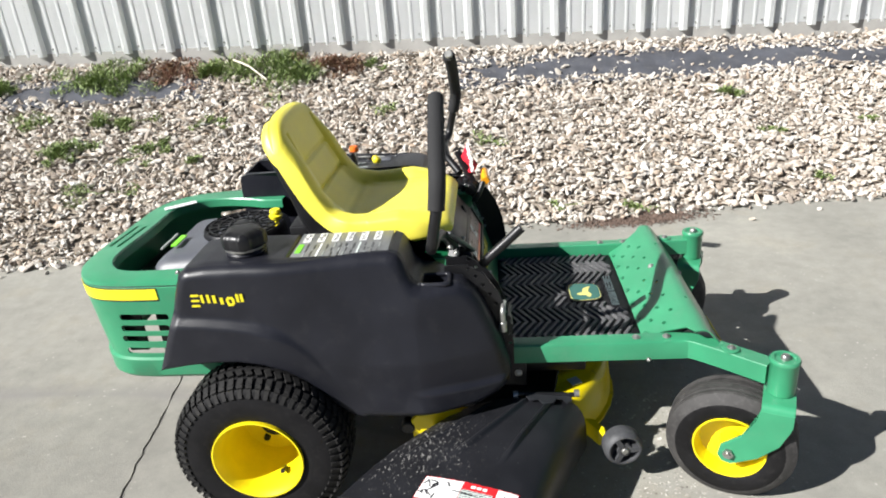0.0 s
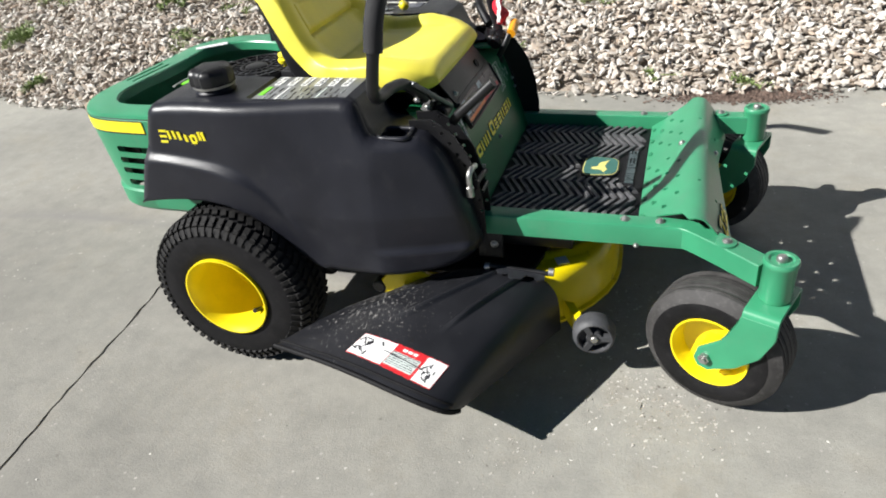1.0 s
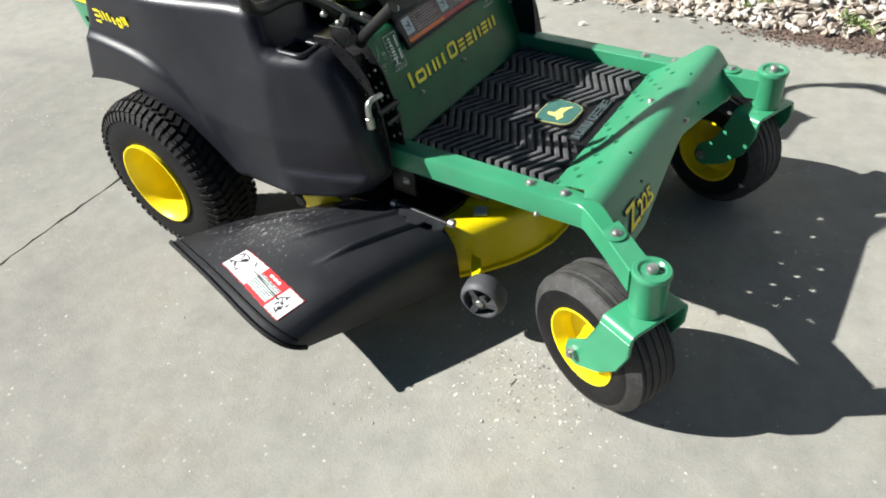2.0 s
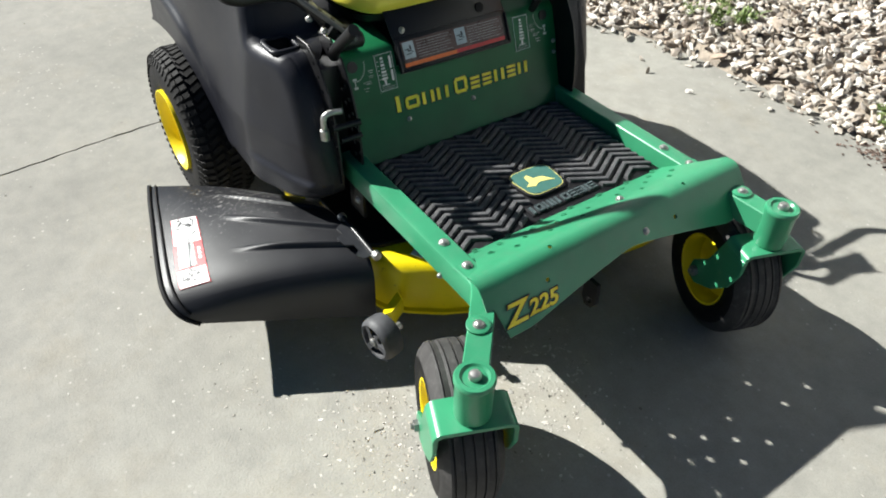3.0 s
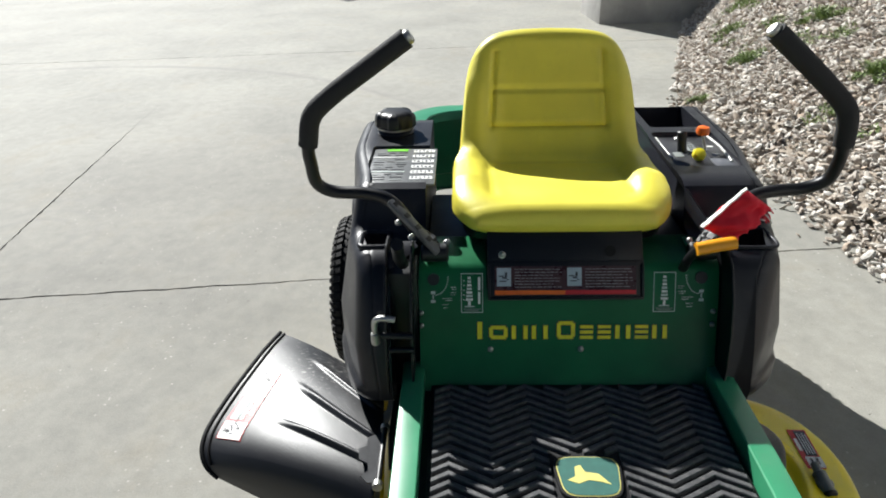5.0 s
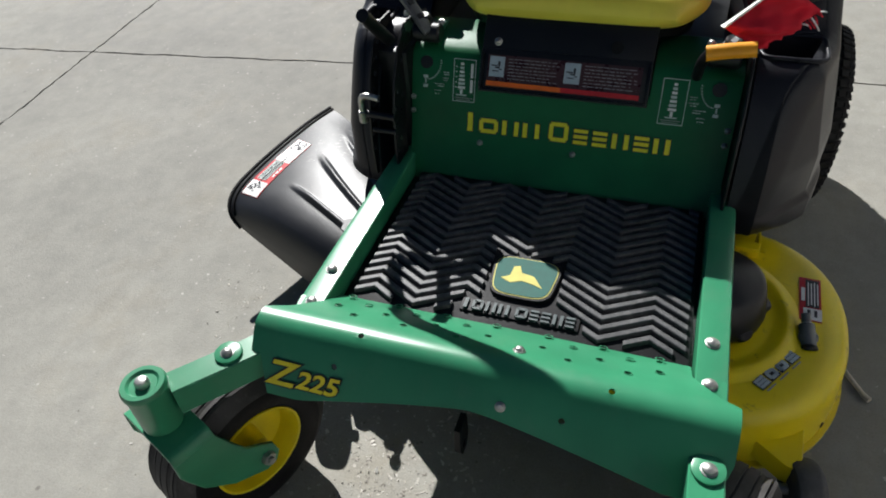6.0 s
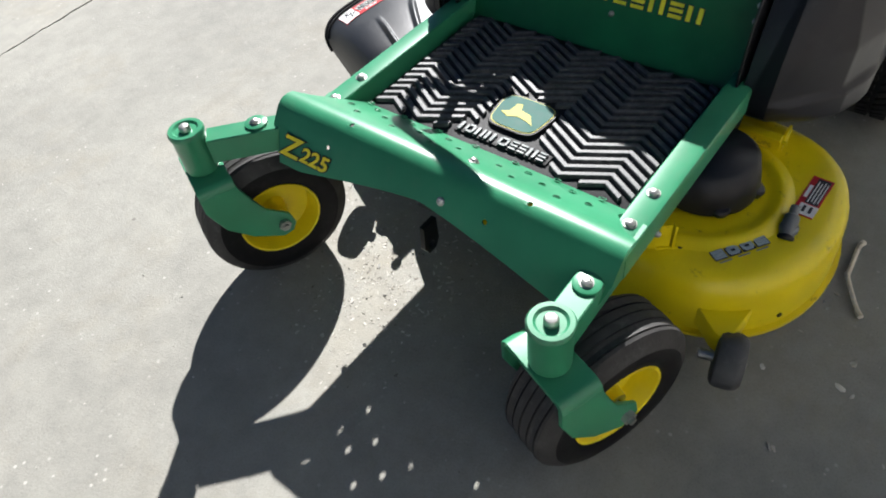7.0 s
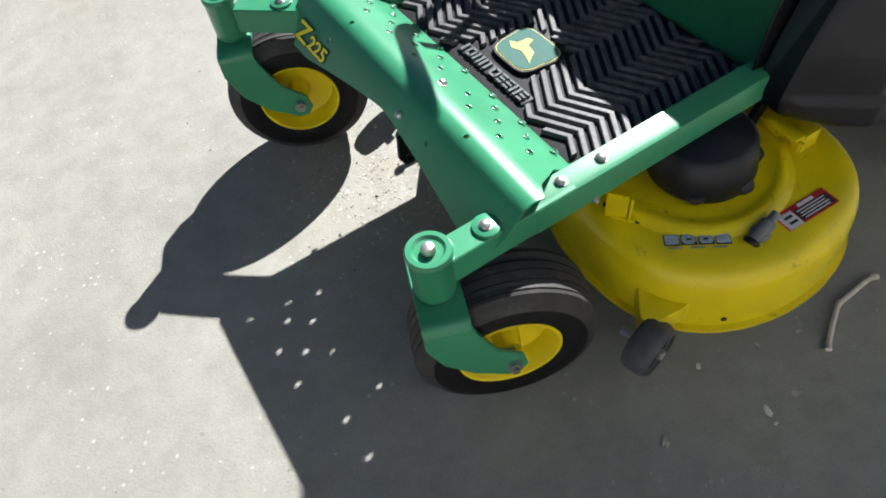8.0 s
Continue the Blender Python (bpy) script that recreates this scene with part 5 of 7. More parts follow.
# ---- rear hood and engine ----
def hood():
    plan = [(-0.10, -0.386), (-0.22, -0.384), (-0.32, -0.381), (-0.39, -0.372), (-0.436, -0.352), (-0.470, -0.316), (-0.494, -0.266), (-0.507, -0.19), (-0.513, -0.09), (-0.516, 0.0),
            (-0.518, 0.100), (-0.512, 0.198), (-0.487, 0.264), (-0.450, 0.312), (-0.400, 0.345), (-0.32, 0.371), (-0.22, 0.386), (-0.10, 0.388)]
    plan = [(p.x, p.y) for p in smooth_path([(x, y, 0) for x, y in plan], 4)]

    def shrink(p, d):
        c = Vector((-0.10, 0))
        v = Vector(p) - c
        return c + v * (1 - d / v.length)

    def rise(p):
        """The lid stands a little higher on the right."""
        return 0.012 * max(0.0, min(1.0, (0.10 - p[1]) / 0.35))
    bm = bmesh.new()
    # height, inset, share of the shoulder that narrows the lid ahead on the left
    levels = [(0.330, 0.024, 0), (0.340, 0.016, 0), (0.386, 0.013, 0), (0.391, 0.020, 0), (0.455, 0.013, 0), (0.550, 0.004, 0), (0.586, 0.002, 0), (0.589, 0.006, 0), (0.5905, 0.006, 0.1), (0.592, 0.001, 0.2), (0.599, 0.003, 0.5), (0.602, 0.010, 0.85), (0.602, 0.078, 1.0), (0.598, 0.082, 1.0), (0.575, 0.083, 1.0)]
    rows = []
    for z, d, share in levels:
        rows.append([(*shrink(p, d + (share * 0.085 * max(0.0, min(1.0, (p[0] + 0.50) / 0.28)) if p[1] > 0 else 0.0)), z + (rise(p) if z > 0.56 else 0.0)) for p in plan])
    thicken(grid(bm, rows), 0.004)
    ob = part("rear_hood", bm, GREEN, mower, "green wraparound rear hood with a yellow stripe", sharp=40)
    part("lid_seam", sweep(bmesh.new(), [Vector((*shrink(p, 0.0045), 0.590 + rise(p))) for p in plan], circle(0.0022, 6)), INK, ob)
    holes = bmesh.new()
    for k, z in enumerate((0.514, 0.481, 0.449, 0.412)):
        for s in (-1, 1):
            w = 0.130 if k < 3 else 0.115
            soft_edges(box(holes, (-0.300 - 0.006 * k, s * 0.37, z), (w, 0.09, 0.0190)), 0.0085, 3, 60)
    for k in range(2):
        box(holes, (-0.487 + 0.026 * k, -0.050 - 0.006 * k, 0.604), (0.008, 0.165, 0.05))
    cut(ob, holes)
    # stripe, ending square short of the fenders
    ring = [p for p in plan if p[0] < -0.246]
    for name, material, z0, z1, out, label in (("stripe", PRINT_YELLOW, 0.5535, 0.5830, 0.0026, "yellow stripe with a black outline"), ("stripe_outline", INK, 0.5495, 0.5860, 0.0014, "")):
        heights = [z0 + (z1 - z0) * k / 4 for k in range(5)]
        bm = grid(bmesh.new(), [[(*shrink(p, -out + max(0.002, 0.004 - (z - 0.55) * 0.055)), z + rise(p)) for p in ring] for z in heights])
        part(name, thicken(bm, 0.001), material, ob, label)
    part("inner_guard", soft_edges(box(bmesh.new(), (-0.362, -0.325, 0.468), (0.052, 0.008, 0.150)), 0.002), BLACK, ob)
    part("decal", box(bmesh.new(), (-0.428, 0.205, 0.6035), (0.10, 0.026, 0.002), Matrix.Rotation(radians(37), 3, "Z")), WHITE, ob)
    bolt_head((-0.205, -0.335, 0.6145), r=0.006, parent=ob)
    return ob


hood()


def engine():
    bm = bmesh.new()
    box(bm, (-0.235, 0.0, 0.500), (0.36, 0.40, 0.19))
    for v in bm.verts:
        if v.co.z > 0.53:
            v.co.y *= 0.86
            if v.co.x < -0.3:
                v.co.x += 0.05
                v.co.z -= 0.02
    soft_edges(bm, 0.045, 5)
    ob = part("engine", bm, ENGINE, mower, "dark grey engine shroud with a black cooling screen")
    at = Matrix.Translation((-0.160, 0.03, 0.550))
    bm = bmesh.new()
    revolve(bm, [(0.122, 0), (0.120, 0.035), (0.116, 0.046), (0.112, 0.049), (0.108, 0.040), (0.100, 0.036), (0.04, 0.030), (0.002, 0.030)], at, 48)
    part("screen_ring", bm, BLACK, ob)
    bm = bmesh.new()
    for r in (0.045, 0.075, 0.100):
        revolve(bm, [(r - 0.002, 0.045), (r + 0.002, 0.045), (r + 0.002, 0.050), (r - 0.002, 0.050)], at, 40, closed=True)
    revolve(bm, [(0.032, 0.040), (0.032, 0.050), (0.026, 0.053), (0.002, 0.053)], at, 24)
    screen = part("cooling_screen", bm, BLACK, ob)
    for i in range(18):
        a = 2 * math.pi * i / 18
        part("spoke", box(bmesh.new(), at @ Vector((0.072 * math.cos(a), 0.072 * math.sin(a), 0.047)), (0.078, 0.004, 0.004), Matrix.Rotation(a, 3, "Z")), BLACK, ob)
    part("stripe", box(bmesh.new(), (-0.325, -0.060, 0.5885), (0.018, 0.075, 0.004), Matrix.Rotation(radians(-4), 3, "Y")), PRINT_GREEN, ob)
    part("decal", box(bmesh.new(), (-0.36, -0.045, 0.5820), (0.010, 0.11, 0.004), Matrix.Rotation(radians(-14), 3, "Y")), SILVER, ob)
    bm = bmesh.new()
    q = Matrix.Translation((-0.062, 0.03, 0.588))
    revolve(bm, [(0.006, -0.04), (0.006, 0.018), (0.017, 0.022), (0.020, 0.032), (0.012, 0.036), (0.017, 0.042), (0.014, 0.050), (0.003, 0.052)], q, 20)
    part("dipstick", bm, PRINT_YELLOW, ob, "yellow dipstick knob")
    # muffler, low at the back
    bm = bmesh.new()
    rod(bm, (-0.44, -0.14, 0.45), (-0.44, 0.16, 0.45), 0.055, 24, 0.012)
    part("muffler", bm, BLACK, mower, "black steel muffler")


engine()


# ---- seat ----
def seat():
    # middle of the padding, from the front lip to the top of the back
    line = smooth_path([(0.470, 0, 0.638), (0.450, 0, 0.640), (0.40, 0, 0.643), (0.33, 0, 0.638), (0.26, 0, 0.632), (0.20, 0, 0.634), (0.150, 0, 0.656), (0.111, 0, 0.700), (0.077, 0, 0.763), (0.048, 0, 0.831), (0.029, 0, 0.884), (0.018, 0, 0.922), (0.014, 0, 0.936)], 12)
    lengths = [0.0]
    for p, q in zip(line, line[1:]):
        lengths.append(lengths[-1] + (q - p).length)
    total = lengths[-1]
    k_n = 160
    yellow, black = bmesh.new(), bmesh.new()
    smooth = lambda t: t * t * (3 - 2 * t)
    k_y, edges = 128, []
    rings = []
    for i, p in enumerate(line):
        d = (line[min(i + 1, len(line) - 1)] - line[max(i - 1, 0)]).normalized()
        nor = Vector((d.z, 0, -d.x))
        run = lengths[i]
        s = run / total
        back = max(0.0, min(1.0, (s - 0.42) / 0.16))
        back = back * back * (3 - 2 * back)
        half = 0.034 * (1 - back) + 0.033 * back
        near = min(run, 1e9) / 0.034
        if near < 1:
            half *= math.sqrt(max(0.0006, 1 - (1 - near) ** 2))
        far = (total - run) / 0.034
        if far < 1:
            half *= math.sqrt(max(0.0006, 1 - (1 - far) ** 2))
        w = 0.226 * (1 - back) + back * (0.208 - 0.024 * max(0.0, (s - 0.58) / 0.42))
        if run < 0.10:
            w -= 0.052 * (1 - run / 0.10) ** 2
        crown = max(0.0, min(1.0, 1 - (total - run) / 0.16)) ** 1.5
        lift = 0.030 * min(1.0, max(0.0, (run - 0.03) / 0.10)) * (1 - 0.25 * back) * smooth(max(0.0, min(1.0, (total - run) / 0.17)))
        level = -1.3 + 1.45 * max(0.0, min(1.0, (s - 0.30) / 0.16)) - 0.42 * max(0.0, min(1.0, (s - 0.48) / 0.40)) - 0.7 * max(0.0, min(1.0, (s - 0.86) / 0.12))
        edge = math.copysign(abs(level) ** 1.61, level)
        turn = math.asin(max(-1.0, edge))
        edges.append(edge)
        ring = []
        for k in range(k_n):
            if k < k_y:
                a = turn + (math.pi - 2 * turn) * k / k_y
            else:
                a = math.pi - turn + (math.pi + 2 * turn) * (k - k_y) / (k_n - k_y)
            c, sn = math.cos(a), math.sin(a)
            v = math.copysign(abs(c) ** 0.42, c)
            h = math.copysign(abs(sn) ** 0.62, sn) * half
            if sn > 0:
                e = abs(v)
                f = max(0.0, min(1.0, (e - 0.50) / 0.36))
                h += lift * f * f * (3 - 2 * f) * min(1, sn * 3)
                if 0.60 < s < 0.93:
                    h -= 0.010 * math.exp(-((e - 0.66) / 0.030) ** 2) * min(1.0, (s - 0.60) / 0.04)
                    if e < 0.66:
                        h -= 0.009 * math.exp(-((s - 0.775) / 0.009) ** 2) + 0.009 * math.exp(-((s - 0.635) / 0.009) ** 2)
                if 0.08 < s < 0.42:
                    h -= 0.007 * math.exp(-((e - 0.64) / 0.045) ** 2) * min(1.0, (s - 0.08) / 0.04, (0.42 - s) / 0.06)
                h -= 0.004 * math.exp(-((s - 0.46) / 0.02) ** 2) * (1 if e < 0.6 else 0)
            else:
                # the shell is deepest where the back meets the seat
                h *= 1 + 0.9 * math.exp(-((s - 0.53) / 0.11) ** 2)
            ring.append(p + Vector((0, v * w, 0)) + nor * h - d * crown * (0.018 * v * v + 0.062 * abs(v) ** 7))
        rings.append(ring)
    for bm_, keep in ((yellow, True), (black, False)):
        vs = [[bm_.verts.new(q) for q in ring] for ring in rings]
        for i in range(len(rings) - 1):
            for k in range(k_n):
                if (k < k_y) == keep and (keep or max(edges[i], edges[i + 1]) > -1):
                    n2 = (k + 1) % k_n
                    bm_.faces.new((vs[i][k], vs[i][n2], vs[i + 1][n2], vs[i + 1][k]))
        if keep:
            bm_.faces.new(vs[0])
            bm_.faces.new(vs[-1])
        loose = [v for v in bm_.verts if not v.link_faces]
        bmesh.ops.delete(bm_, geom=loose, context="VERTS")
    cushion = part("seat", yellow, VINYL, mower, "yellow vinyl bucket seat with a moulded back", sharp=75)
    part("seat_shell", black, BLACK, cushion, "black seat shell", sharp=75)
    # shallow black pan that shows as a line under the cushion
    pan = []
    for i in range(40):
        a = 2 * math.pi * i / 40
        c, sn = math.cos(a), math.sin(a)
        k = (abs(c) ** 5 + abs(sn) ** 5) ** (-0.2)
        pan.append((0.315 + 0.143 * c * k, 0.207 * sn * k))
    part("seat_base", prism(bmesh.new(), pan, [(0.590, 0.02), (0.596, 0.004), (0.612, 0.0)], axis="z"), BLACK, cushion)
    bm = bmesh.new()
    box(bm, (0.27, 0, 0.598), (0.28, 0.34, 0.02))
    box(bm, (0.08, 0, 0.62), (0.10, 0.30, 0.06))
    part("seat_pan", soft_edges(bm, 0.006), BLACK, mower)


seat()


# ---- steering levers ----
def lever(pts, grip_from):
    bm = tube(bmesh.new(), pts[:grip_from + 2], 0.0125, 8, 14)
    ob = part("steering_lever", bm, BLACK, mower, "black bent steering lever with a foam grip")
    grip = tube(bmesh.new(), pts[grip_from:], 0.0185, 8, 16)
    part("grip", grip, FOAM, ob)
    tip = Vector(pts[-1])
    d = (tip - Vector(pts[-2])).normalized()
    part("end_cap", rod(bmesh.new(), tip - d * 0.002, tip + d * 0.010, 0.0135, 14, 0.003), STEEL, ob)
    return ob


right_lever = lever([(0.478, -0.300, 0.640), (0.456, -0.345, 0.688), (0.444, -0.395, 0.700), (0.440, -0.455, 0.702), (0.444, -0.488, 0.722), (0.452, -0.494, 0.765), (0.460, -0.494, 0.805), (0.465, -0.480, 0.862), (0.464, -0.440, 0.900), (0.462, -0.372, 0.948), (0.460, -0.300, 0.998)], 6)
left_lever = lever([(0.470, 0.302, 0.634), (0.430, 0.358, 0.672), (0.420, 0.408, 0.686), (0.418, 0.465, 0.690), (0.430, 0.503, 0.712), (0.440, 0.511, 0.750), (0.450, 0.507, 0.792), (0.462, 0.495, 0.846), (0.462, 0.475, 0.878), (0.462, 0.403, 0.943), (0.458, 0.337, 0.999)], 6)


def knuckles():
    for s, lev in ((-1, right_lever), (1, left_lever)):
        a, b = Vector((0.452, s * 0.350, 0.690)), Vector((0.510, s * 0.245, 0.592))
        d = (b - a).normalized()
        turn = d.to_track_quat("X", "Z").to_matrix()
        bar = part("adjuster_bar", soft_edges(box(bmesh.new(), (a + b) / 2 + Vector((0.010, 0, 0.008)), ((b - a).length * 0.9, 0.024, 0.010), turn), 0.003), DARK_STEEL if s < 0 else BLACK, lev, "steel adjuster bar with square notches")
        for k in range(4):
            p = a + (b - a) * (0.14 + 0.2 * k) + Vector((0.010, 0, 0.008))
            part("notch", box(bmesh.new(), p + turn @ Vector((0, 0, 0.0045)), (0.010, 0.012, 0.004), turn), BLACK, bar)
        bm = bmesh.new()
        rod(bm, (0.503, s * 0.286, 0.598), (0.503, s * 0.232, 0.598), 0.018, 16, 0.004)
        rod(bm, (0.492, s * 0.268, 0.600), (0.494, s * 0.268, 0.628), 0.013, 12, 0.003)
        box(bm, (0.482, s * 0.272, 0.606), (0.042, 0.024, 0.026), turn)
        part("knuckle", bm, BLACK, lev)
        for q in ((0.470, s * 0.330, 0.648), (0.482, s * 0.305, 0.622), (0.488, s * 0.236, 0.612)):
            bolt_head(q, (0.5, 0.2 * s, 0.8), 0.006, lev)
        bm = bmesh.new()
        box(bm, (0.452, s * 0.266, 0.582), (0.075, 0.040, 0.006))
        part("mount_plate", soft_edges(bm, 0.002), GREEN, lev)
    # twin perforated gauge plates beside the cowl, with their pin
    outline = [(0.455, 0.612), (0.505, 0.614), (0.548, 0.588), (0.582, 0.535), (0.603, 0.470), (0.612, 0.400), (0.612, 0.335), (0.560, 0.335), (0.556, 0.400), (0.545, 0.465), (0.522, 0.520), (0.490, 0.552), (0.455, 0.570)]
    for y in (-0.354, -0.304, 0.303):
        bm = prism(bmesh.new(), outline, [(y - 0.0022, 0.0005), (y - 0.0015, 0.0), (y + 0.0015, 0.0), (y + 0.0022, 0.0005)])
        plate = part("gauge_plate", bm, BLACK, mower, "black perforated cutting-height plate")
        if y > 0:
            continue
        holes = bmesh.new()
        for k in range(9):
            t = k / 8
            a = Vector((0.503 + 0.094 * math.sin(t * 1.45), 0, 0.592 - 0.205 * t ** 1.12))
            side = Vector((0.8 - 0.25 * t, 0, 0.55 - 0.4 * t)).normalized()
            for j in (-0.010, 0.009):
                q = a + side * j + Vector((0, y - 0.02, 0.006 if j > 0 else 0))
                rod(holes, q, q + Vector((0, 0.04, 0)), 0.0046, 8)
        cut(plate, holes)
    bm = bmesh.new()
    rod(bm, (0.604, -0.300, 0.470), (0.600, -0.362, 0.470), 0.007, 12)
    rod(bm, (0.606, -0.300, 0.440), (0.606, -0.348, 0.440), 0.006, 12)
    pin_base = part("gauge_bracket", bm, BLACK, mower)
    bm = tube(bmesh.new(), [(0.592, -0.335, 0.500), (0.590, -0.362, 0.502), (0.588, -0.374, 0.492), (0.588, -0.375, 0.465)], 0.0065, 6, 12)
    rod(bm, (0.588, -0.375, 0.468), (0.588, -0.375, 0.442), 0.0095, 12, 0.002)
    part("gauge_pin", bm, STEEL, pin_base, "worn steel height pin")
    # height lever, reaching forward at the cowl's shoulder
    bm = tube(bmesh.new(), [(0.545, -0.318, 0.596), (0.562, -0.323, 0.616), (0.600, -0.321, 0.650), (0.640, -0.318, 0.686)], 0.0115, 6, 12)
    part("pedal_lever", bm, BLACK, mower, "black rubber-capped lever")
    # brake handle
    bm = tube(bmesh.new(), [(0.552, 0.228, 0.626), (0.550, 0.262, 0.632), (0.547, 0.300, 0.637)], 0.0125, 6, 14)
    part("brake_handle", bm, AMBER, mower, "amber plastic brake handle")
    bm = tube(bmesh.new(), [(0.545, 0.235, 0.624), (0.535, 0.225, 0.600), (0.515, 0.222, 0.565)], 0.009, 6, 10)
    part("brake_rod", bm, BLACK, mower)


knuckles()


# ---- cutting deck ----
def deck_outline():
    pts = []
    for i in range(34):
        a = radians(2 + 196 * i / 33)
        r = 0.250 + 0.032 * math.exp(-((math.degrees(a) - 140) / 38) ** 2) - 0.030 * math.exp(-(math.degrees(a) / 32) ** 2)
        pts.append((0.700 + r * math.cos(a), 0.298 + r * math.sin(a)))
    pts += [(0.43, 0.10), (0.40, -0.05), (0.415, -0.20), (0.425, -0.320), (0.47, -0.368), (0.55, -0.376), (0.70, -0.366), (0.755, -0.345), (0.795, -0.305), (0.840, -0.245), (0.868, -0.190), (0.884, -0.140), (0.890, -0.085), (0.886, 0.0), (0.880, 0.06), (0.892, 0.16), (0.912, 0.24)]
    return pts


def deck():
    pts = deck_outline()
    bm = prism(bmesh.new(), pts, [(0.078, -0.014), (0.086, -0.014), (0.087, -0.004), (0.130, -0.003), (0.180, 0.002), (0.197, 0.008), (0.207, 0.020), (0.211, 0.036), (0.212, 0.05)], axis="z")
    ob = part("mower_deck", bm, YELLOW, mower, "yellow stamped steel mower deck, scuffed along its rim", sharp=40)
    # raised ring round each spindle
    for c in ((0.700, 0.298), (0.690, -0.100)):
        bm = bmesh.new()
        revolve(bm, [(0.172, 0.2112), (0.166, 0.2135), (0.158, 0.2185), (0.150, 0.2215), (0.143, 0.2210), (0.134, 0.2165), (0.126, 0.2135), (0.118, 0.2128), (0.05, 0.2128)], Matrix.Translation((*c, 0)), 56)
        part("spindle_dome", bm, YELLOW, ob)
        bm = bmesh.new()
        at = Matrix.Translation((c[0] - 0.003, c[1] + 0.016, 0))
        revolve(bm, [(0.090, 0.220), (0.092, 0.234), (0.087, 0.262), (0.080, 0.290), (0.070, 0.298), (0.056, 0.300), (0.050, 0.305), (0.003, 0.307)], at, 40)
        lugs = []
        for ang, out in ((150, 0.105), (98, 0.100), (215, 0.102), (40, 0.098)):
            d = Vector((math.cos(radians(ang)), math.sin(radians(ang)), 0))
            lugs.append(rod(bmesh.new(), at @ (d * (out - 0.02) + Vector((0, 0, 0.223))), at @ (d * (out - 0.012) + Vector((0, 0, 0.241))), 0.017, 14, 0.004))
        cover = part("belt_cover", bm, PLASTIC, ob, "black plastic belt cover")
        for lug in lugs:
            part("lug", lug, PLASTIC, cover)
    # flat black plate added to hide the yellow of the deck's right side
    shield = prism(bmesh.new(), [(0.43, -0.362), (0.60, -0.364), (0.690, -0.354), (0.712, -0.325), (0.728, -0.255), (0.738, -0.200), (0.738, -0.140), (0.43, -0.140)], [(0.2128, 0.0), (0.2200, 0.0), (0.2225, 0.003)], axis="z")
    part("deck_plate", shield, BLACK, ob, "flat black plate hiding the deck's right side")
    # bracket by the rail
    bm = bmesh.new()
    box(bm, (0.880, 0.312, 0.239), (0.004, 0.036, 0.056), Matrix.Rotation(radians(38), 3, "Z"))
    box(bm, (0.866, 0.330, 0.239), (0.014, 0.004, 0.056), Matrix.Rotation(radians(38), 3, "Z"))
    box(bm, (0.866, 0.318, 0.213), (0.026, 0.036, 0.005), Matrix.Rotation(radians(38), 3, "Z"))
    part("hanger_bracket", bm, YELLOW, ob)
    bm = bmesh.new()
    box(bm, (0.551, 0.352, 0.247), (0.022, 0.078, 0.005))
    box(bm, (0.5425, 0.352, 0.229), (0.005, 0.078, 0.034))
    box(bm, (0.522, 0.392, 0.229), (0.040, 0.006, 0.036))
    box(bm, (0.556, 0.398, 0.244), (0.010, 0.010, 0.004))
    part("hanger_bracket", soft_edges(bm, 0.002), YELLOW, ob)
    bm = tube(bmesh.new(), [(0.560, 0.300, 0.225), (0.555, 0.305, 0.27), (0.550, 0.300, 0.31)], 0.010)
    part("lift_link", bm, BLACK, ob)
    # wash port
    bm = bmesh.new()
    rod(bm, (0.745, 0.478, 0.209), (0.705, 0.472, 0.224), 0.013, 14, 0.003)
    rod(bm, (0.728, 0.476, 0.20), (0.728, 0.476, 0.222), 0.016, 14, 0.003)
    rod(bm, (0.705, 0.472, 0.224), (0.690, 0.470, 0.232), 0.008, 10)
    port = part("wash_port", bm, LABEL_GREY, ob, "grey plastic hose port")
    part("port_cap", rod(bmesh.new(), (0.752, 0.479, 0.206), (0.742, 0.4775, 0.210), 0.0145, 14, 0.003), BLACK, port)
    # warning label, lying on the deck
    turn = Matrix.Rotation(radians(-2), 3, "Z")
    sticker = part("warning_label", box(bmesh.new(), (0.632, 0.484, 0.2128), (0.108, 0.036, 0.0016), turn), RED, ob, "red and white warning label")
    part("label_field", box(bmesh.new(), (0.670, 0.486, 0.2140), (0.028, 0.030, 0.001), turn), WHITE, sticker)
    part("label_field", box(bmesh.new(), (0.618, 0.488, 0.2140), (0.070, 0.022, 0.001), turn), INK, sticker)
    for k in range(4):
        part("text_bar", box(bmesh.new(), (0.620, 0.481 + 0.0052 * k, 0.2148), (0.060 - 0.006 * (k % 2), 0.0018, 0.0008), turn), WHITE, sticker)
    for k in range(2):
        part("icon_mark", box(bmesh.new(), (0.669, 0.480 + 0.011 * k, 0.2148), (0.016, 0.005, 0.0008), turn), INK, sticker)
    part("label_head", box(bmesh.new(), (0.622, 0.4725, 0.2142), (0.034, 0.006, 0.0008), turn), WHITE, sticker)
    # pale mark on the deck in plain outlined shapes
    way = Vector((-0.825, 0.56, 0)).normalized()
    across = Vector((0.56, 0.825, 0))
    t2 = Matrix.Rotation(math.atan2(way.y, way.x), 3, "Z")
    for k, kind in enumerate(("stack", "ring", "ring", "stack")):
        w = 0.021
        start = Vector((0.858, 0.394, 0.2136)) + way * (0.006 + 0.0265 * k)
        part("letter_edge", box(bmesh.new(), start + way * (w / 2), (w + 0.003, 0.021, 0.0012), t2), INK, ob)
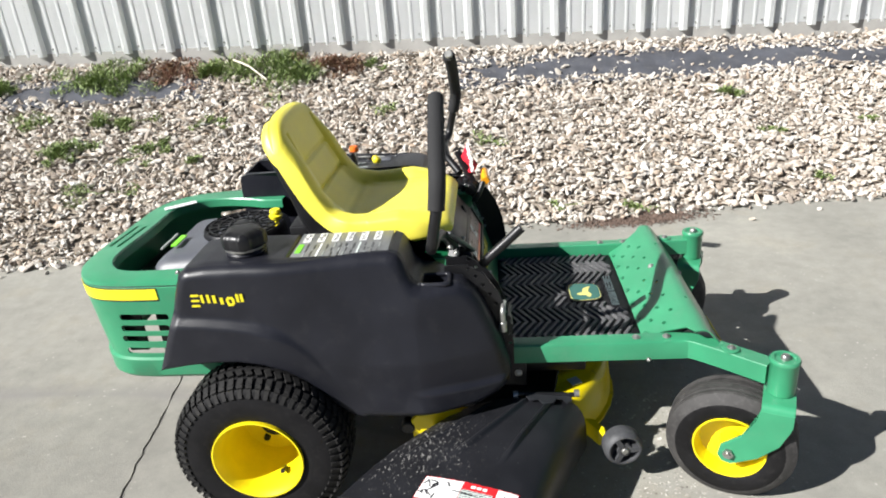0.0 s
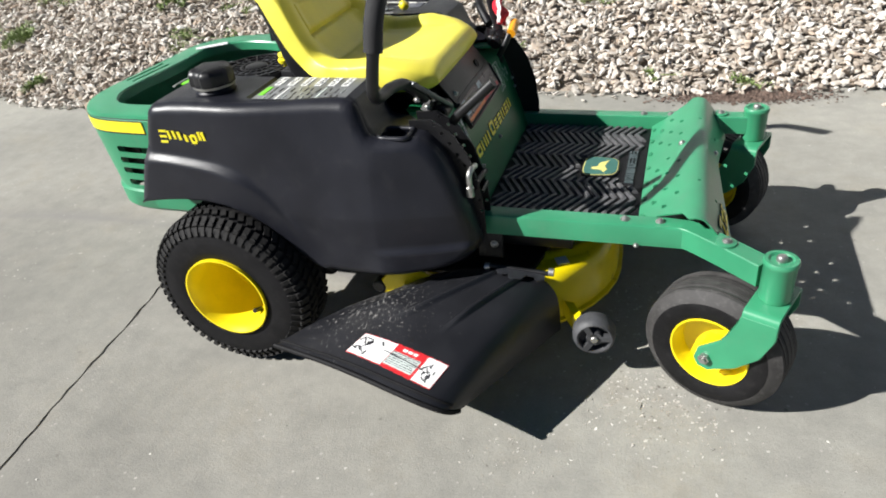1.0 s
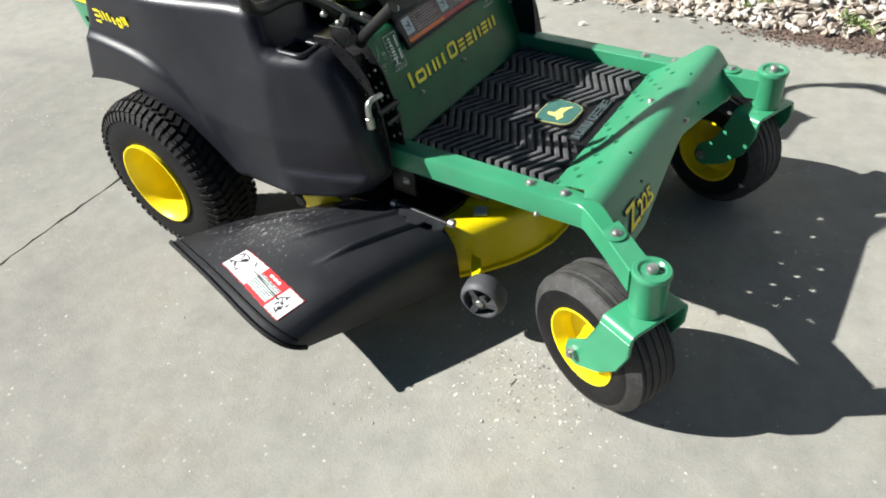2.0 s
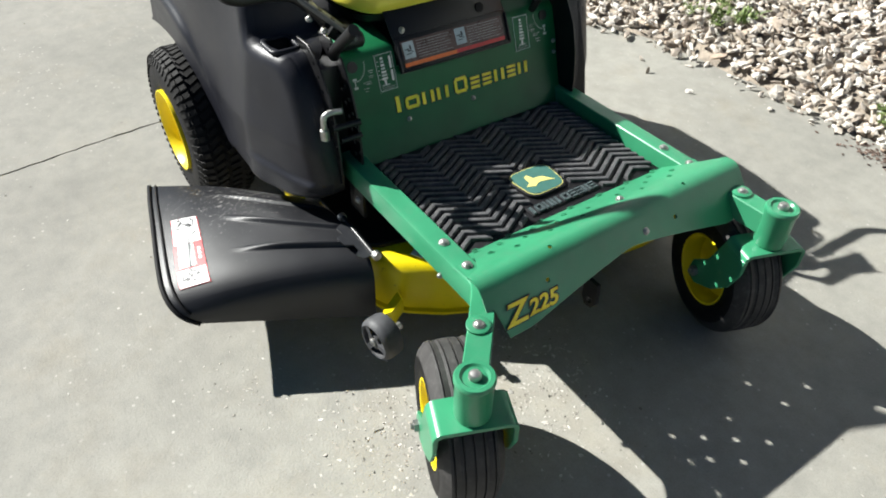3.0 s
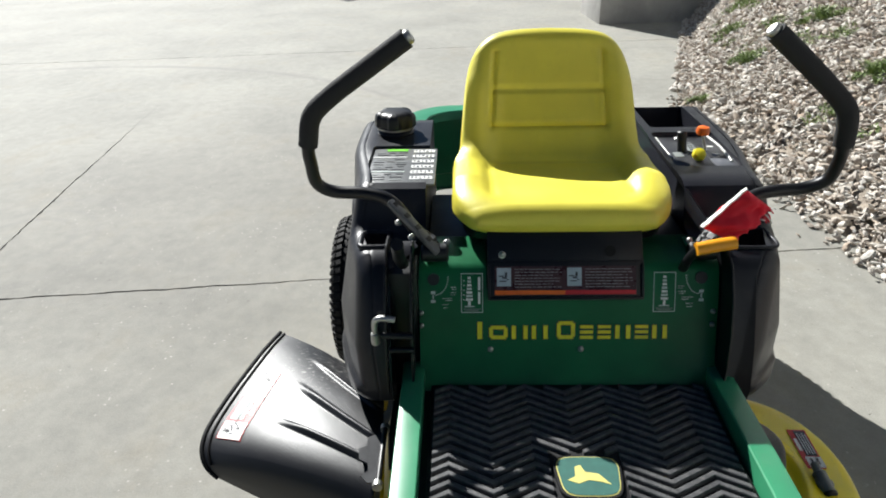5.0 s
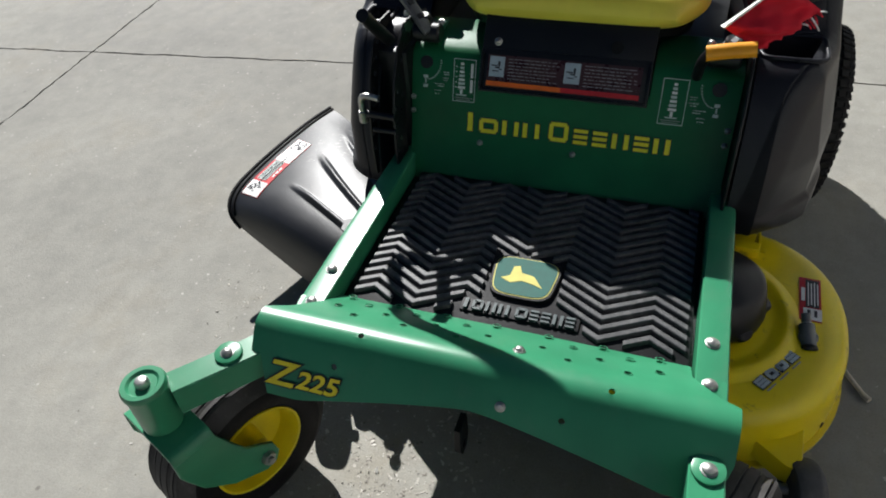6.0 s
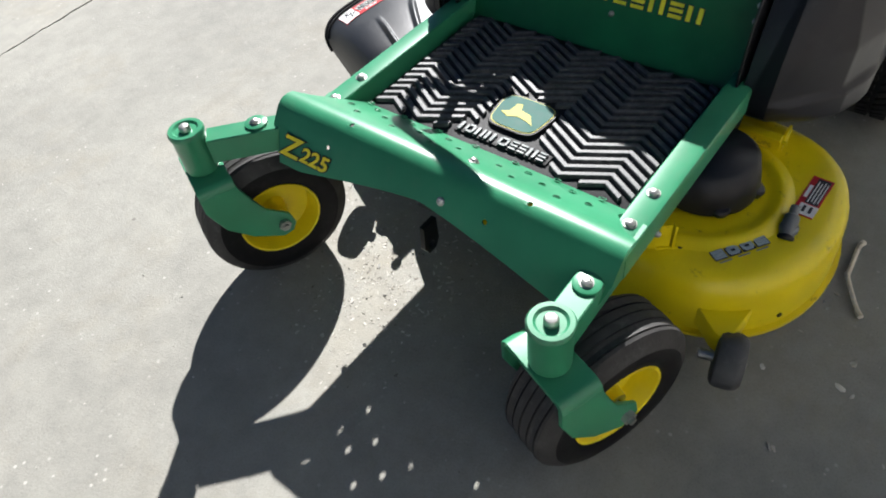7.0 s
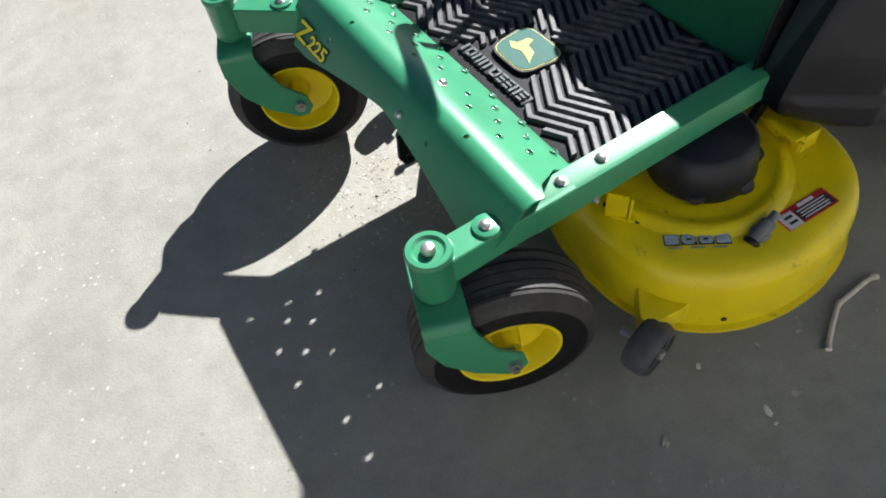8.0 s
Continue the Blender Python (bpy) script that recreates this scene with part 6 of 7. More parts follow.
        for u, v, bw, bh in mark(kind, w, 0.018, 0.0062):
            part("letter_bar", box(bmesh.new(), start + way * u - across * (v - 0.009) + Vector((0, 0, 0.0012)), (bw, bh, 0.0014), t2), DECAL_BLUE, ob)
    for k in range(3):
        p = Vector((0.866, 0.407, 0.2132)) + way * (0.02 + 0.034 * k)
        part("text_bar", box(bmesh.new(), p, (0.022, 0.0025, 0.001), t2), SILVER, ob)
    for x, y in ((0.877, 0.283), (0.860, 0.343)):
        part("punched_hole", rod(bmesh.new(), (x, y, 0.2110), (x, y, 0.2132), 0.0042, 12), INK, ob)
    for a, r in ((62, 0.262), (85, 0.263), (40, 0.262), (118, 0.263)):
        bm = bmesh.new()
        q = Vector((0.700 + r * math.cos(radians(a)), 0.298 + r * math.sin(radians(a)), 0.105))
        n = Vector((math.cos(radians(a)), math.sin(radians(a)), 0))
        rod(bm, q - n * 0.012, q - n * 0.0065, 0.005, 10)
        part("punched_hole", bm, INK, ob)
    # front tabs that carry the rollers
    for run in ([(0.855, 0.486), (0.902, 0.398), (0.944, 0.452), (0.950, 0.470), (0.930, 0.480)], [(0.785, -0.330), (0.815, -0.333), (0.838, -0.372), (0.836, -0.392), (0.818, -0.388)]):
        bm = prism(bmesh.new(), run, [(0.100, 0.004), (0.104, 0.0), (0.138, 0.0), (0.144, 0.003)], axis="z")
        part("roller_tab", bm, YELLOW, ob)
    for c, yaw in (((0.950, 0.488, 0.102), 14), ((0.872, -0.420, 0.128), 8)):
        m = Matrix.Translation(c) @ Matrix.Rotation(radians(yaw), 4, "Z") @ Matrix.Rotation(radians(-90), 4, "X")
        if c[1] < 0:
            m = m @ Matrix.Rotation(math.pi, 4, "X")
        bm = bmesh.new()
        revolve(bm, [(0.010, -0.024), (0.040, -0.024), (0.0465, -0.020), (0.049, -0.012), (0.049, 0.010), (0.046, 0.019), (0.040, 0.024), (0.0365, 0.023), (0.034, 0.004), (0.020, 0.002), (0.018, 0.022), (0.010, 0.022)], m, 36, closed=True)
        wheel = part("gauge_wheel", bm, GAUGE, ob, "small black deck gauge wheel")
        bm = bmesh.new()
        for k in range(3):
            a = 2 * math.pi * k / 3
            box(bm, m @ Vector((0.028 * math.cos(a), 0.026 * math.sin(a), 0.016)), (0.026, 0.013, 0.016), m.to_3x3() @ Matrix.Rotation(a, 3, "Z"))
        part("spoke", bm, GAUGE, wheel)
        bm = bmesh.new()
        rod(bm, m @ Vector((0, 0, -0.05)), m @ Vector((0, 0, 0.028)), 0.009, 12, 0.002)
        part("wheel_bolt", bm, STEEL, wheel)
    # rear right corner bracket seen below the fender
    bm = bmesh.new()
    prism(bm, [(0.342, 0.200), (0.375, 0.232), (0.450, 0.236), (0.490, 0.215), (0.455, 0.160), (0.395, 0.11), (0.34, 0.10), (0.345, 0.15)], [(-0.398, 0.003), (-0.395, 0), (-0.392, 0)])
    bracket = part("corner_bracket", bm, YELLOW, ob)
    part("pivot", rod(bmesh.new(), (0.333, -0.402, 0.178), (0.333, -0.372, 0.178), 0.018, 18, 0.004), BLACK, bracket)
    part("danger_sticker", box(bmesh.new(), (0.772, -0.262, 0.2135), (0.030, 0.030, 0.0016), Matrix.Rotation(0.5, 3, "Z")), WHITE, ob, "small white warning sticker")
    return ob


deck()


def chute():
    inner = [(0.405, -0.395, 0.185), (0.46, -0.385, 0.215), (0.53, -0.378, 0.236), (0.60, -0.372, 0.244), (0.66, -0.370, 0.244), (0.715, -0.370, 0.240), (0.752, -0.374, 0.228), (0.776, -0.380, 0.202), (0.786, -0.385, 0.165), (0.790, -0.388, 0.100)]
    outer = [(0.203, -0.676, 0.205), (0.275, -0.694, 0.209), (0.355, -0.712, 0.209), (0.435, -0.731, 0.205), (0.503, -0.747, 0.198), (0.556, -0.757, 0.190), (0.592, -0.758, 0.179), (0.616, -0.751, 0.165), (0.631, -0.737, 0.150), (0.640, -0.716, 0.134)]
    outer = [(x - 0.004, y - 0.008, z) for x, y, z in outer]
    a, b = smooth_path(inner, 36), smooth_path(outer, 36)
    rows = []
    m = 54
    for j in range(m + 1):
        t = j / m
        row = []
        for i, (p, q) in enumerate(zip(a, b)):
            v = p.lerp(q, t)
            s = i / (len(a) - 1)
            bulge = 0.016 * math.sin(math.pi * t) * (1 if s < 0.7 else max(0, (1 - s) / 0.3))
            rib = 0.0
            if t < 0.62:
                fade = min(1, (0.62 - t) / 0.25) * min(1, t / 0.06)
                fade = fade * fade * (3 - 2 * fade)
                for c, lean, tall in ((0.26, 0.28, 0.006), (0.42, 0.27, 0.010), (0.54, 0.15, 0.011)):
                    rib += tall * fade * math.exp(-((s - c + lean * t) / 0.014) ** 4)
            row.append(v + Vector((0, 0, bulge + rib)))
        rows.append(row)
    bm = thicken(grid(bmesh.new(), rows), 0.004)
    ob = part("discharge_chute", bm, CHUTE, mower, "dusty black plastic discharge chute with a warning label", sharp=45)
    lip = list(b)
    part("lip", sweep(bmesh.new(), lip, circle(0.0055, 10)), RUBBER, ob)
    lip2 = [p.lerp(q, 0.955) + Vector((0, 0, 0.004)) for p, q in zip(a, b)][:272]
    part("lip_bead", sweep(bmesh.new(), lip2, circle(0.0030, 8)), RUBBER, ob)
    # hinge
    bm = bmesh.new()
    rod(bm, (0.615, -0.366, 0.252), (0.762, -0.366, 0.244), 0.006, 12)
    hinge = part("hinge", soft_edges(bm, 0.002), BLACK, ob, "dark steel chute hinge")
    # ragged bent plate under the rod
    bm = bmesh.new()
    edge = [(0.632, -0.362), (0.752, -0.362), (0.752, -0.388), (0.738, -0.402), (0.728, -0.388), (0.712, -0.391), (0.704, -0.408), (0.676, -0.412), (0.668, -0.396), (0.646, -0.398), (0.638, -0.384)]
    rise = lambda x: 0.2555 - 0.25 * max(0.0, x - 0.70)
    low, high = [bm.verts.new((x, y, rise(x) - 0.003)) for x, y in edge], [bm.verts.new((x, y, rise(x))) for x, y in edge]
    bm.faces.new(high)
    bm.faces.new(low[::-1])
    for k in range(len(edge)):
        j = (k + 1) % len(edge)
        bm.faces.new((low[k], low[j], high[j], high[k]))
    part("hinge_plate", bm, PANEL, hinge, "grey bent hinge plate with a ragged edge")
    for x in (0.612, 0.765):
        part("hinge_pin", rod(bmesh.new(), (x - 0.006, -0.366, 0.249), (x + 0.006, -0.366, 0.249), 0.010, 10), STEEL, hinge)

    # label that follows the surface
    def surface(s, t):
        i = s * (len(a) - 1)
        k = int(i)
        f = i - k
        j = t * m
        q = int(j)
        g = j - q
        r0 = rows[q][k].lerp(rows[q][min(k + 1, len(a) - 1)], f)
        r1 = rows[min(q + 1, m)][k].lerp(rows[min(q + 1, m)][min(k + 1, len(a) - 1)], f)
        return r0.lerp(r1, g)

    def decal(s0, s1, t0, t1, lift, material, name, parent):
        cells = [[surface(s0 + (s1 - s0) * i / 10, t0 + (t1 - t0) * j / 6) + Vector((0.0, -0.15, 1)).normalized() * lift for i in range(11)] for j in range(7)]
        return part(name, thicken(grid(bmesh.new(), cells), 0.0006), material, parent)
    def bit(u0, u1, v0, v1, lift, material, name, parent):
        """A patch of the label, u along it and v across it, both from 0 to 1."""
        skew = 0.030 * (u0 + u1) / 2
        return decal(0.232 + 0.372 * u0, 0.232 + 0.372 * u1, 0.738 + skew + 0.155 * v0, 0.738 + skew + 0.155 * v1, lift, material, name, parent)
    sticker = None
    for k in range(8):
        strip = bit(k / 8, (k + 1) / 8, 0, 1, 0.0016, RED, "label_strip" if k else "warning_label", sticker or ob)
        sticker = sticker or tagged(strip, "red and white warning label with pictures")
    for u in (0.0, 0.085, 0.17, 0.25, 0.70, 0.785, 0.87, 0.945):
        bit(u + 0.004, min(0.992, u + 0.088), 0.03, 0.97, 0.0023, WHITE, "label_field", sticker)
    for u in (0.345, 0.425, 0.505, 0.585):
        bit(u, u + 0.082, 0.30, 0.86, 0.0023, DECAL, "label_field", sticker)
    for u in (0.42, 0.48, 0.54):
        bit(u, u + 0.045, 0.10, 0.20, 0.0023, WHITE, "label_head", sticker)
    rnd = random.Random(5)
    for k in range(7):
        u = 0.352
        while u < 0.64:
            w = rnd.uniform(0.015, 0.05)
            bit(u, min(0.662, u + w), 0.325 + 0.075 * k, 0.352 + 0.075 * k, 0.0029, INK, "text_bar", sticker)
            u += w + 0.012
    for u0 in (0.03, 0.72):
        # thin dark figures in each picture, as broken strokes
        for k in range(15):
            u, v, du, dv = u0 + rnd.uniform(0.0, 0.17), rnd.uniform(0.12, 0.75), rnd.uniform(-0.012, 0.016), rnd.uniform(-0.05, 0.06)
            for q in range(4):
                if 0.05 < v + dv * q < 0.9 and 0 < u + du * q < 0.97:
                    bit(u + du * q, u + du * q + 0.016, v + dv * q, v + dv * q + 0.045, 0.0029, INK, "icon_mark", sticker)
    for k in range(16):
        # long dark scuff across the middle
        bit(0.27 + 0.030 * k, 0.302 + 0.030 * k, 0.42 + 0.006 * k, 0.455 + 0.006 * k, 0.0032, INK, "icon_mark", sticker)
    return ob


chute()


def hitch():
    bm = prism(bmesh.new(), [(1.055, 0.25), (1.09, 0.25), (1.095, 0.20), (1.085, 0.182), (1.065, 0.182), (1.055, 0.20)], [(-0.040, 0), (-0.030, 0)])
    ob = part("hitch_tab", bm, BLACK, mower, "black steel tab with a hole")
    cut(ob, rod(bmesh.new(), (1.076, -0.06, 0.200), (1.076, 0.0, 0.200), 0.008, 14))
    bm = bmesh.new()
    rod(bm, (1.02, -0.035, 0.25), (1.08, -0.035, 0.33), 0.008, 10)
    box(bm, (1.03, -0.02, 0.31), (0.10, 0.05, 0.03))
    part("front_axle_mount", bm, BLACK, mower)


hitch()


# ---- loose things ----
def red_cloth():
    a, b, c, d = Vector((0.494, 0.322, 0.722)), Vector((0.482, 0.384, 0.676)), Vector((0.520, 0.311, 0.622)), Vector((0.512, 0.246, 0.652))
    out = (b - a).cross(d - a).normalized()
    out = out if out.x > 0 else -out
    n = 26
    bm = bmesh.new()
    for side in (1, -1):
        rows = []
        for i in range(n + 1):
            row = []
            for j in range(n + 1):
                u, v = i / n, j / n
                # the free edge is frayed and pulled about
                ragged = 0.011 * wear(v * 9, 1.0, 1.3, 4) * max(0.0, (u - 0.8) / 0.2) + 0.005 * wear(u * 6, 3.0, 1.1, 6) * max(0.0, (v - 0.85) / 0.15)
                p = a.lerp(b, u).lerp(d.lerp(c, u), v) + (b - a).normalized() * ragged
                rim = (math.sin(math.pi * u) * math.sin(math.pi * v)) ** 0.5
                fold = 0.006 * math.sin(9 * v + 4 * u) * min(1.0, 3 * rim) + 0.007 * wear(u * 4, v * 4, 1.3, 2)
                row.append(p + out * (0.015 * rim * side + fold))
            rows.append(row)
        grid(bm, rows)
    bmesh.ops.remove_doubles(bm, verts=bm.verts, dist=0.0012)
    ob = part("red_cloth", bm, RED_CLOTH, sharp=70)
    tagged(ob, "crumpled red cloth flag with white trim tied to a lever", "cloth")
    part("trim", sweep(bmesh.new(), [a.lerp(d, i / 24) + Vector((0.004, 0, 0.002)) * (1 + 1.4 * wear(i * 0.85, 2.0, 0.7)) for i in range(25)], [(0.0042, -0.0016), (0.0042, 0.0016), (-0.0042, 0.0016), (-0.0042, -0.0016)]), WHITE, ob, "white trim")
    # loose threads at the torn corner
    rnd = random.Random(8)
    for k in range(7):
        p = b.lerp(c, 0.02 + 0.05 * k)
        q = p + (b - a).normalized() * rnd.uniform(0.008, 0.020) + Vector((0.004, 0, rnd.uniform(-0.012, 0.008)))
        part("thread", tube(bmesh.new(), [p, p.lerp(q, 0.5) + Vector((0.003, 0, 0.002)), q], 0.0014, 3, 5), WHITE if k % 3 == 0 else RED_CLOTH, ob)
    return ob


red_cloth()


def twig():
    bm = bmesh.new()
    tube(bm, [(0.482, 0.588, 0.008), (0.500, 0.5865, 0.0085), (0.540, 0.5885, 0.010), (0.572, 0.590, 0.0095), (0.582, 0.592, 0.009), (0.620, 0.612, 0.008), (0.655, 0.633, 0.007)], 0.0046, 5, 8)
    for a, c, r in (((0.476, 0.591, 0.008), (0.485, 0.587, 0.009), 0.0062), ((0.572, 0.588, 0.009), (0.583, 0.592, 0.009), 0.0052), ((0.652, 0.630, 0.007), (0.664, 0.640, 0.008), 0.0058)):
        tube(bm, [a, c], r, 4, 8)
    return tagged(part("twig", bm, BONE), "pale dry twig lying on the concrete", "twig")


twig()


# ---- weeds ----
def weed(x, y, size, tall, count, material, label, seed):
    rnd = random.Random(seed)
    bm = bmesh.new()
    tufts = [(rnd.gauss(0, 0.48), rnd.gauss(0, 0.48)) for _ in range(max(4, count // 16))]
    # thin runners tie the tufts together
    for tx, ty in tufts:
        way = [(x + size * tx * 1.25 * f, y + size * ty * 0.75 * f) for f in (0, 0.33, 0.67, 1)]
        tube(bm, [(p, q, bank_z(p, q) + 0.018) for p, q in way], 0.002, 3, 4)
    for k in range(count * 4):
        tx, ty = tufts[k % len(tufts)]
        a = rnd.uniform(0, 2 * math.pi)
        r = size * 0.30 * math.sqrt(rnd.random())
        px, py = x + size * tx * 1.25 + r * math.cos(a), y + size * ty * 0.75 + r * math.sin(a)
        pz = bank_z(px, py) + 0.015
        h = tall * 0.62 * rnd.uniform(0.25, 1.0) * max(0.3, 1 - 0.4 * math.hypot(tx, ty))
        lean = Vector((rnd.uniform(-1, 1), rnd.uniform(-1, 1), 0)) * h * 1.7
        wdt = rnd.uniform(0.002, 0.0055)
        sd = Vector((-lean.y, lean.x, 0))
        sd = sd.normalized() * wdt if sd.length > 1e-5 else Vector((wdt, 0, 0))
        p0 = Vector((px, py, pz))
        p1 = p0 + lean * 0.45 + Vector((0, 0, h * 0.7))
        p2 = p0 + lean + Vector((0, 0, h))
        vs = [bm.verts.new(q) for q in (p0 - sd * 0.4, p0 + sd * 0.4, p1 + sd, p1 - sd, p2)]
        bm.faces.new((vs[0], vs[1], vs[2], vs[3]))
        bm.faces.new((vs[3], vs[2], vs[4]))
    return tagged(part("weed", bm, material, sharp=180), label, "weed", "weeds in the stones")


for i, (x, y, size, tall, count, kind) in enumerate([
        (-2.05, 2.86, 0.24, 0.11, 420, 0), (-0.98, 2.95, 0.30, 0.13, 520, 0), (-1.38, 2.93, 0.12, 0.10, 160, 0), (-2.75, 2.72, 0.12, 0.10, 160, 0),
        (-1.80, 2.35, 0.14, 0.08, 170, 0), (-1.98, 2.02, 0.13, 0.09, 190, 0), (-1.45, 2.05, 0.12, 0.07, 130, 0), (-1.20, 1.92, 0.08, 0.06, 70, 0), (-1.18, 2.35, 0.10, 0.06, 80, 0), (-0.70, 2.45, 0.08, 0.05, 50, 0),
        (-0.22, 3.02, 0.08, 0.08, 60, 0), (2.10, 2.62, 0.09, 0.08, 90, 0), (2.20, 2.15, 0.07, 0.04, 50, 0), (2.75, 2.28, 0.06, 0.04, 40, 0), (0.92, 1.52, 0.05, 0.04, 30, 0), (2.30, 1.72, 0.05, 0.04, 40, 0),
        (-1.62, 2.92, 0.20, 0.08, 300, 1), (-0.55, 3.02, 0.22, 0.09, 300, 1), (-3.3, 2.3, 0.16, 0.09, 170, 0), (-3.9, 1.9, 0.13, 0.08, 140, 0), (-3.0, 1.7, 0.14, 0.08, 150, 0), (-4.6, 2.2, 0.2, 0.1, 200, 0), (0.15, 1.62, 0.11, 0.06, 120, 0), (-2.5, 1.25, 0.09, 0.06, 80, 0), (-0.6, 1.95, 0.16, 0.05, 60, 0), (-1.6, 1.65, 0.18, 0.05, 70, 0), (-2.3, 2.3, 0.20, 0.06, 90, 0), (-2.9, 2.1, 0.22, 0.06, 90, 0), (0.5, 2.1, 0.14, 0.05, 40, 0), (-0.1, 2.45, 0.16, 0.05, 40, 0), (-3.5, 2.0, 0.22, 0.07, 90, 0), (1.35, 1.50, 0.10, 0.05, 40, 0)]):
    weed(x, y, size, tall, count, DRY_LEAF if kind else LEAF, "dry reddish-brown weed among stones" if kind else "low green weed growing through the stones", 50 + i)
bm = tube(bmesh.new(), [(-1.18, 2.93, bank_z(-1.18, 2.93) + 0.10), (-1.05, 2.86, bank_z(-1.05, 2.86) + 0.09), (-0.92, 2.78, bank_z(-0.92, 2.78) + 0.05)], 0.006, 5, 6)
tagged(part("straw", bm, BONE), "pale dry stalk lying over green weeds", "stalk")


# ---- stones ----
rng = np.random.default_rng(5)
phi = (1 + 5 ** 0.5) / 2
ICO = np.array([(-1, phi, 0), (1, phi, 0), (-1, -phi, 0), (1, -phi, 0), (0, -1, phi), (0, 1, phi), (0, -1, -phi), (0, 1, -phi), (phi, 0, -1), (phi, 0, 1), (-phi, 0, -1), (-phi, 0, 1)]) / (1 + phi ** 2) ** 0.5
ICO_F = np.array([(0, 11, 5), (0, 5, 1), (0, 1, 7), (0, 7, 10), (0, 10, 11), (1, 5, 9), (5, 11, 4), (11, 10, 2), (10, 7, 6), (7, 1, 8), (3, 9, 4), (3, 4, 2), (3, 2, 6), (3, 6, 8), (3, 8, 9), (4, 9, 5), (2, 4, 11), (6, 2, 10), (8, 6, 7), (9, 8, 1)])


def stone_cloud(name, places, sizes, material, label, category, flat=1.0):
    """Many loose stones in one mesh, each its own island."""
    k = len(places)
    v = np.repeat(ICO[None], k, 0) * rng.uniform(0.68, 1.28, (k, 12, 1))
    v *= np.stack([rng.uniform(1.0, 1.85, k), rng.uniform(0.6, 0.95, k), rng.uniform(0.26, 0.55, k) * flat], 1)[:, None]
    q = rng.normal(size=(k, 4)) * np.array((1.0, 0.36 * flat, 0.36 * flat, 1.0))
    q /= np.linalg.norm(q, axis=1)[:, None]
    w, x, y, z = q.T
    rot = np.stack([1 - 2 * (y * y + z * z), 2 * (x * y - w * z), 2 * (x * z + w * y), 2 * (x * y + w * z), 1 - 2 * (x * x + z * z), 2 * (y * z - w * x), 2 * (x * z - w * y), 2 * (y * z + w * x), 1 - 2 * (x * x + y * y)], 1).reshape(k, 3, 3)
    v = np.einsum("kij,knj->kni", rot, v) * sizes[:, None, None] + places[:, None]
    f = (ICO_F[None] + 12 * np.arange(k)[:, None, None]).reshape(-1, 3)
    me = bpy.data.meshes.new(name)
    me.from_pydata(v.reshape(-1, 3).tolist(), [], f.tolist())
    me.materials.append(material)
    me.update()
    ob = new(name, me)
    return tagged(ob, label, category, kind="stuff")


def bank_points(count, x0, x1):
    out = []
    while len(out) < count:
        x = rng.uniform(x0, x1)
        e = min(toe_y(x), wall_y(x) - 0.25)
        y = rng.uniform(e - 0.06, wall_y(x) - 0.02)
        rim = edge_v(0.994 * x + 0.11 * y) - (-0.11 * x + 0.994 * y)
        if rim > 0.045 * rng.normal() or (bare(x, y) and rng.random() > 0.05):
            continue
        out.append((x, y, max(0.004, bank_z(x, y)) + rng.uniform(-0.004, 0.022)))
    return np.array(out)


pts = bank_points(50000, -5.75, 5.95)
stone_cloud("gravel", pts, rng.uniform(0.0085, 0.0185, len(pts)) * rng.choice([0.8, 1.0, 1.0, 1.35], len(pts)), ROCK, "loose pale crushed limestone covering the bank", "gravel")
stray = []
while len(stray) < 34:
    x = rng.uniform(-5, 3.2)
    stray.append((x, toe_y(x) - 0.01 - abs(rng.normal()) * 0.08, 0.007))
stray = np.array(stray)
stone_cloud("stray_gravel", stray, rng.uniform(0.008, 0.018, len(stray)), ROCK, "stray limestone chips on the concrete edge", "gravel")
grit = np.stack([rng.uniform(-2.2, 2.2, 560), rng.uniform(-1.9, 1.2, 560), np.full(560, 0.001)], 1)
near = np.stack([rng.normal(1.02, 0.10, 600), rng.normal(-0.47, 0.08, 600), np.full(600, 0.001)], 1)
near2 = np.stack([rng.normal(1.08, 0.10, 700), rng.normal(-0.17, 0.11, 700), np.full(700, 0.001)], 1)
spot = np.stack([rng.normal(0.72, 0.05, 60), rng.normal(-0.71, 0.04, 60), np.full(60, 0.001)], 1)
grit = np.concatenate([grit, near, near2, spot])
grit[:, 2] = 0.0002
stone_cloud("grit", grit, rng.uniform(0.0008, 0.0032, len(grit)), GRIT, "fine pale grit scattered on the concrete", "grit", 0.4)
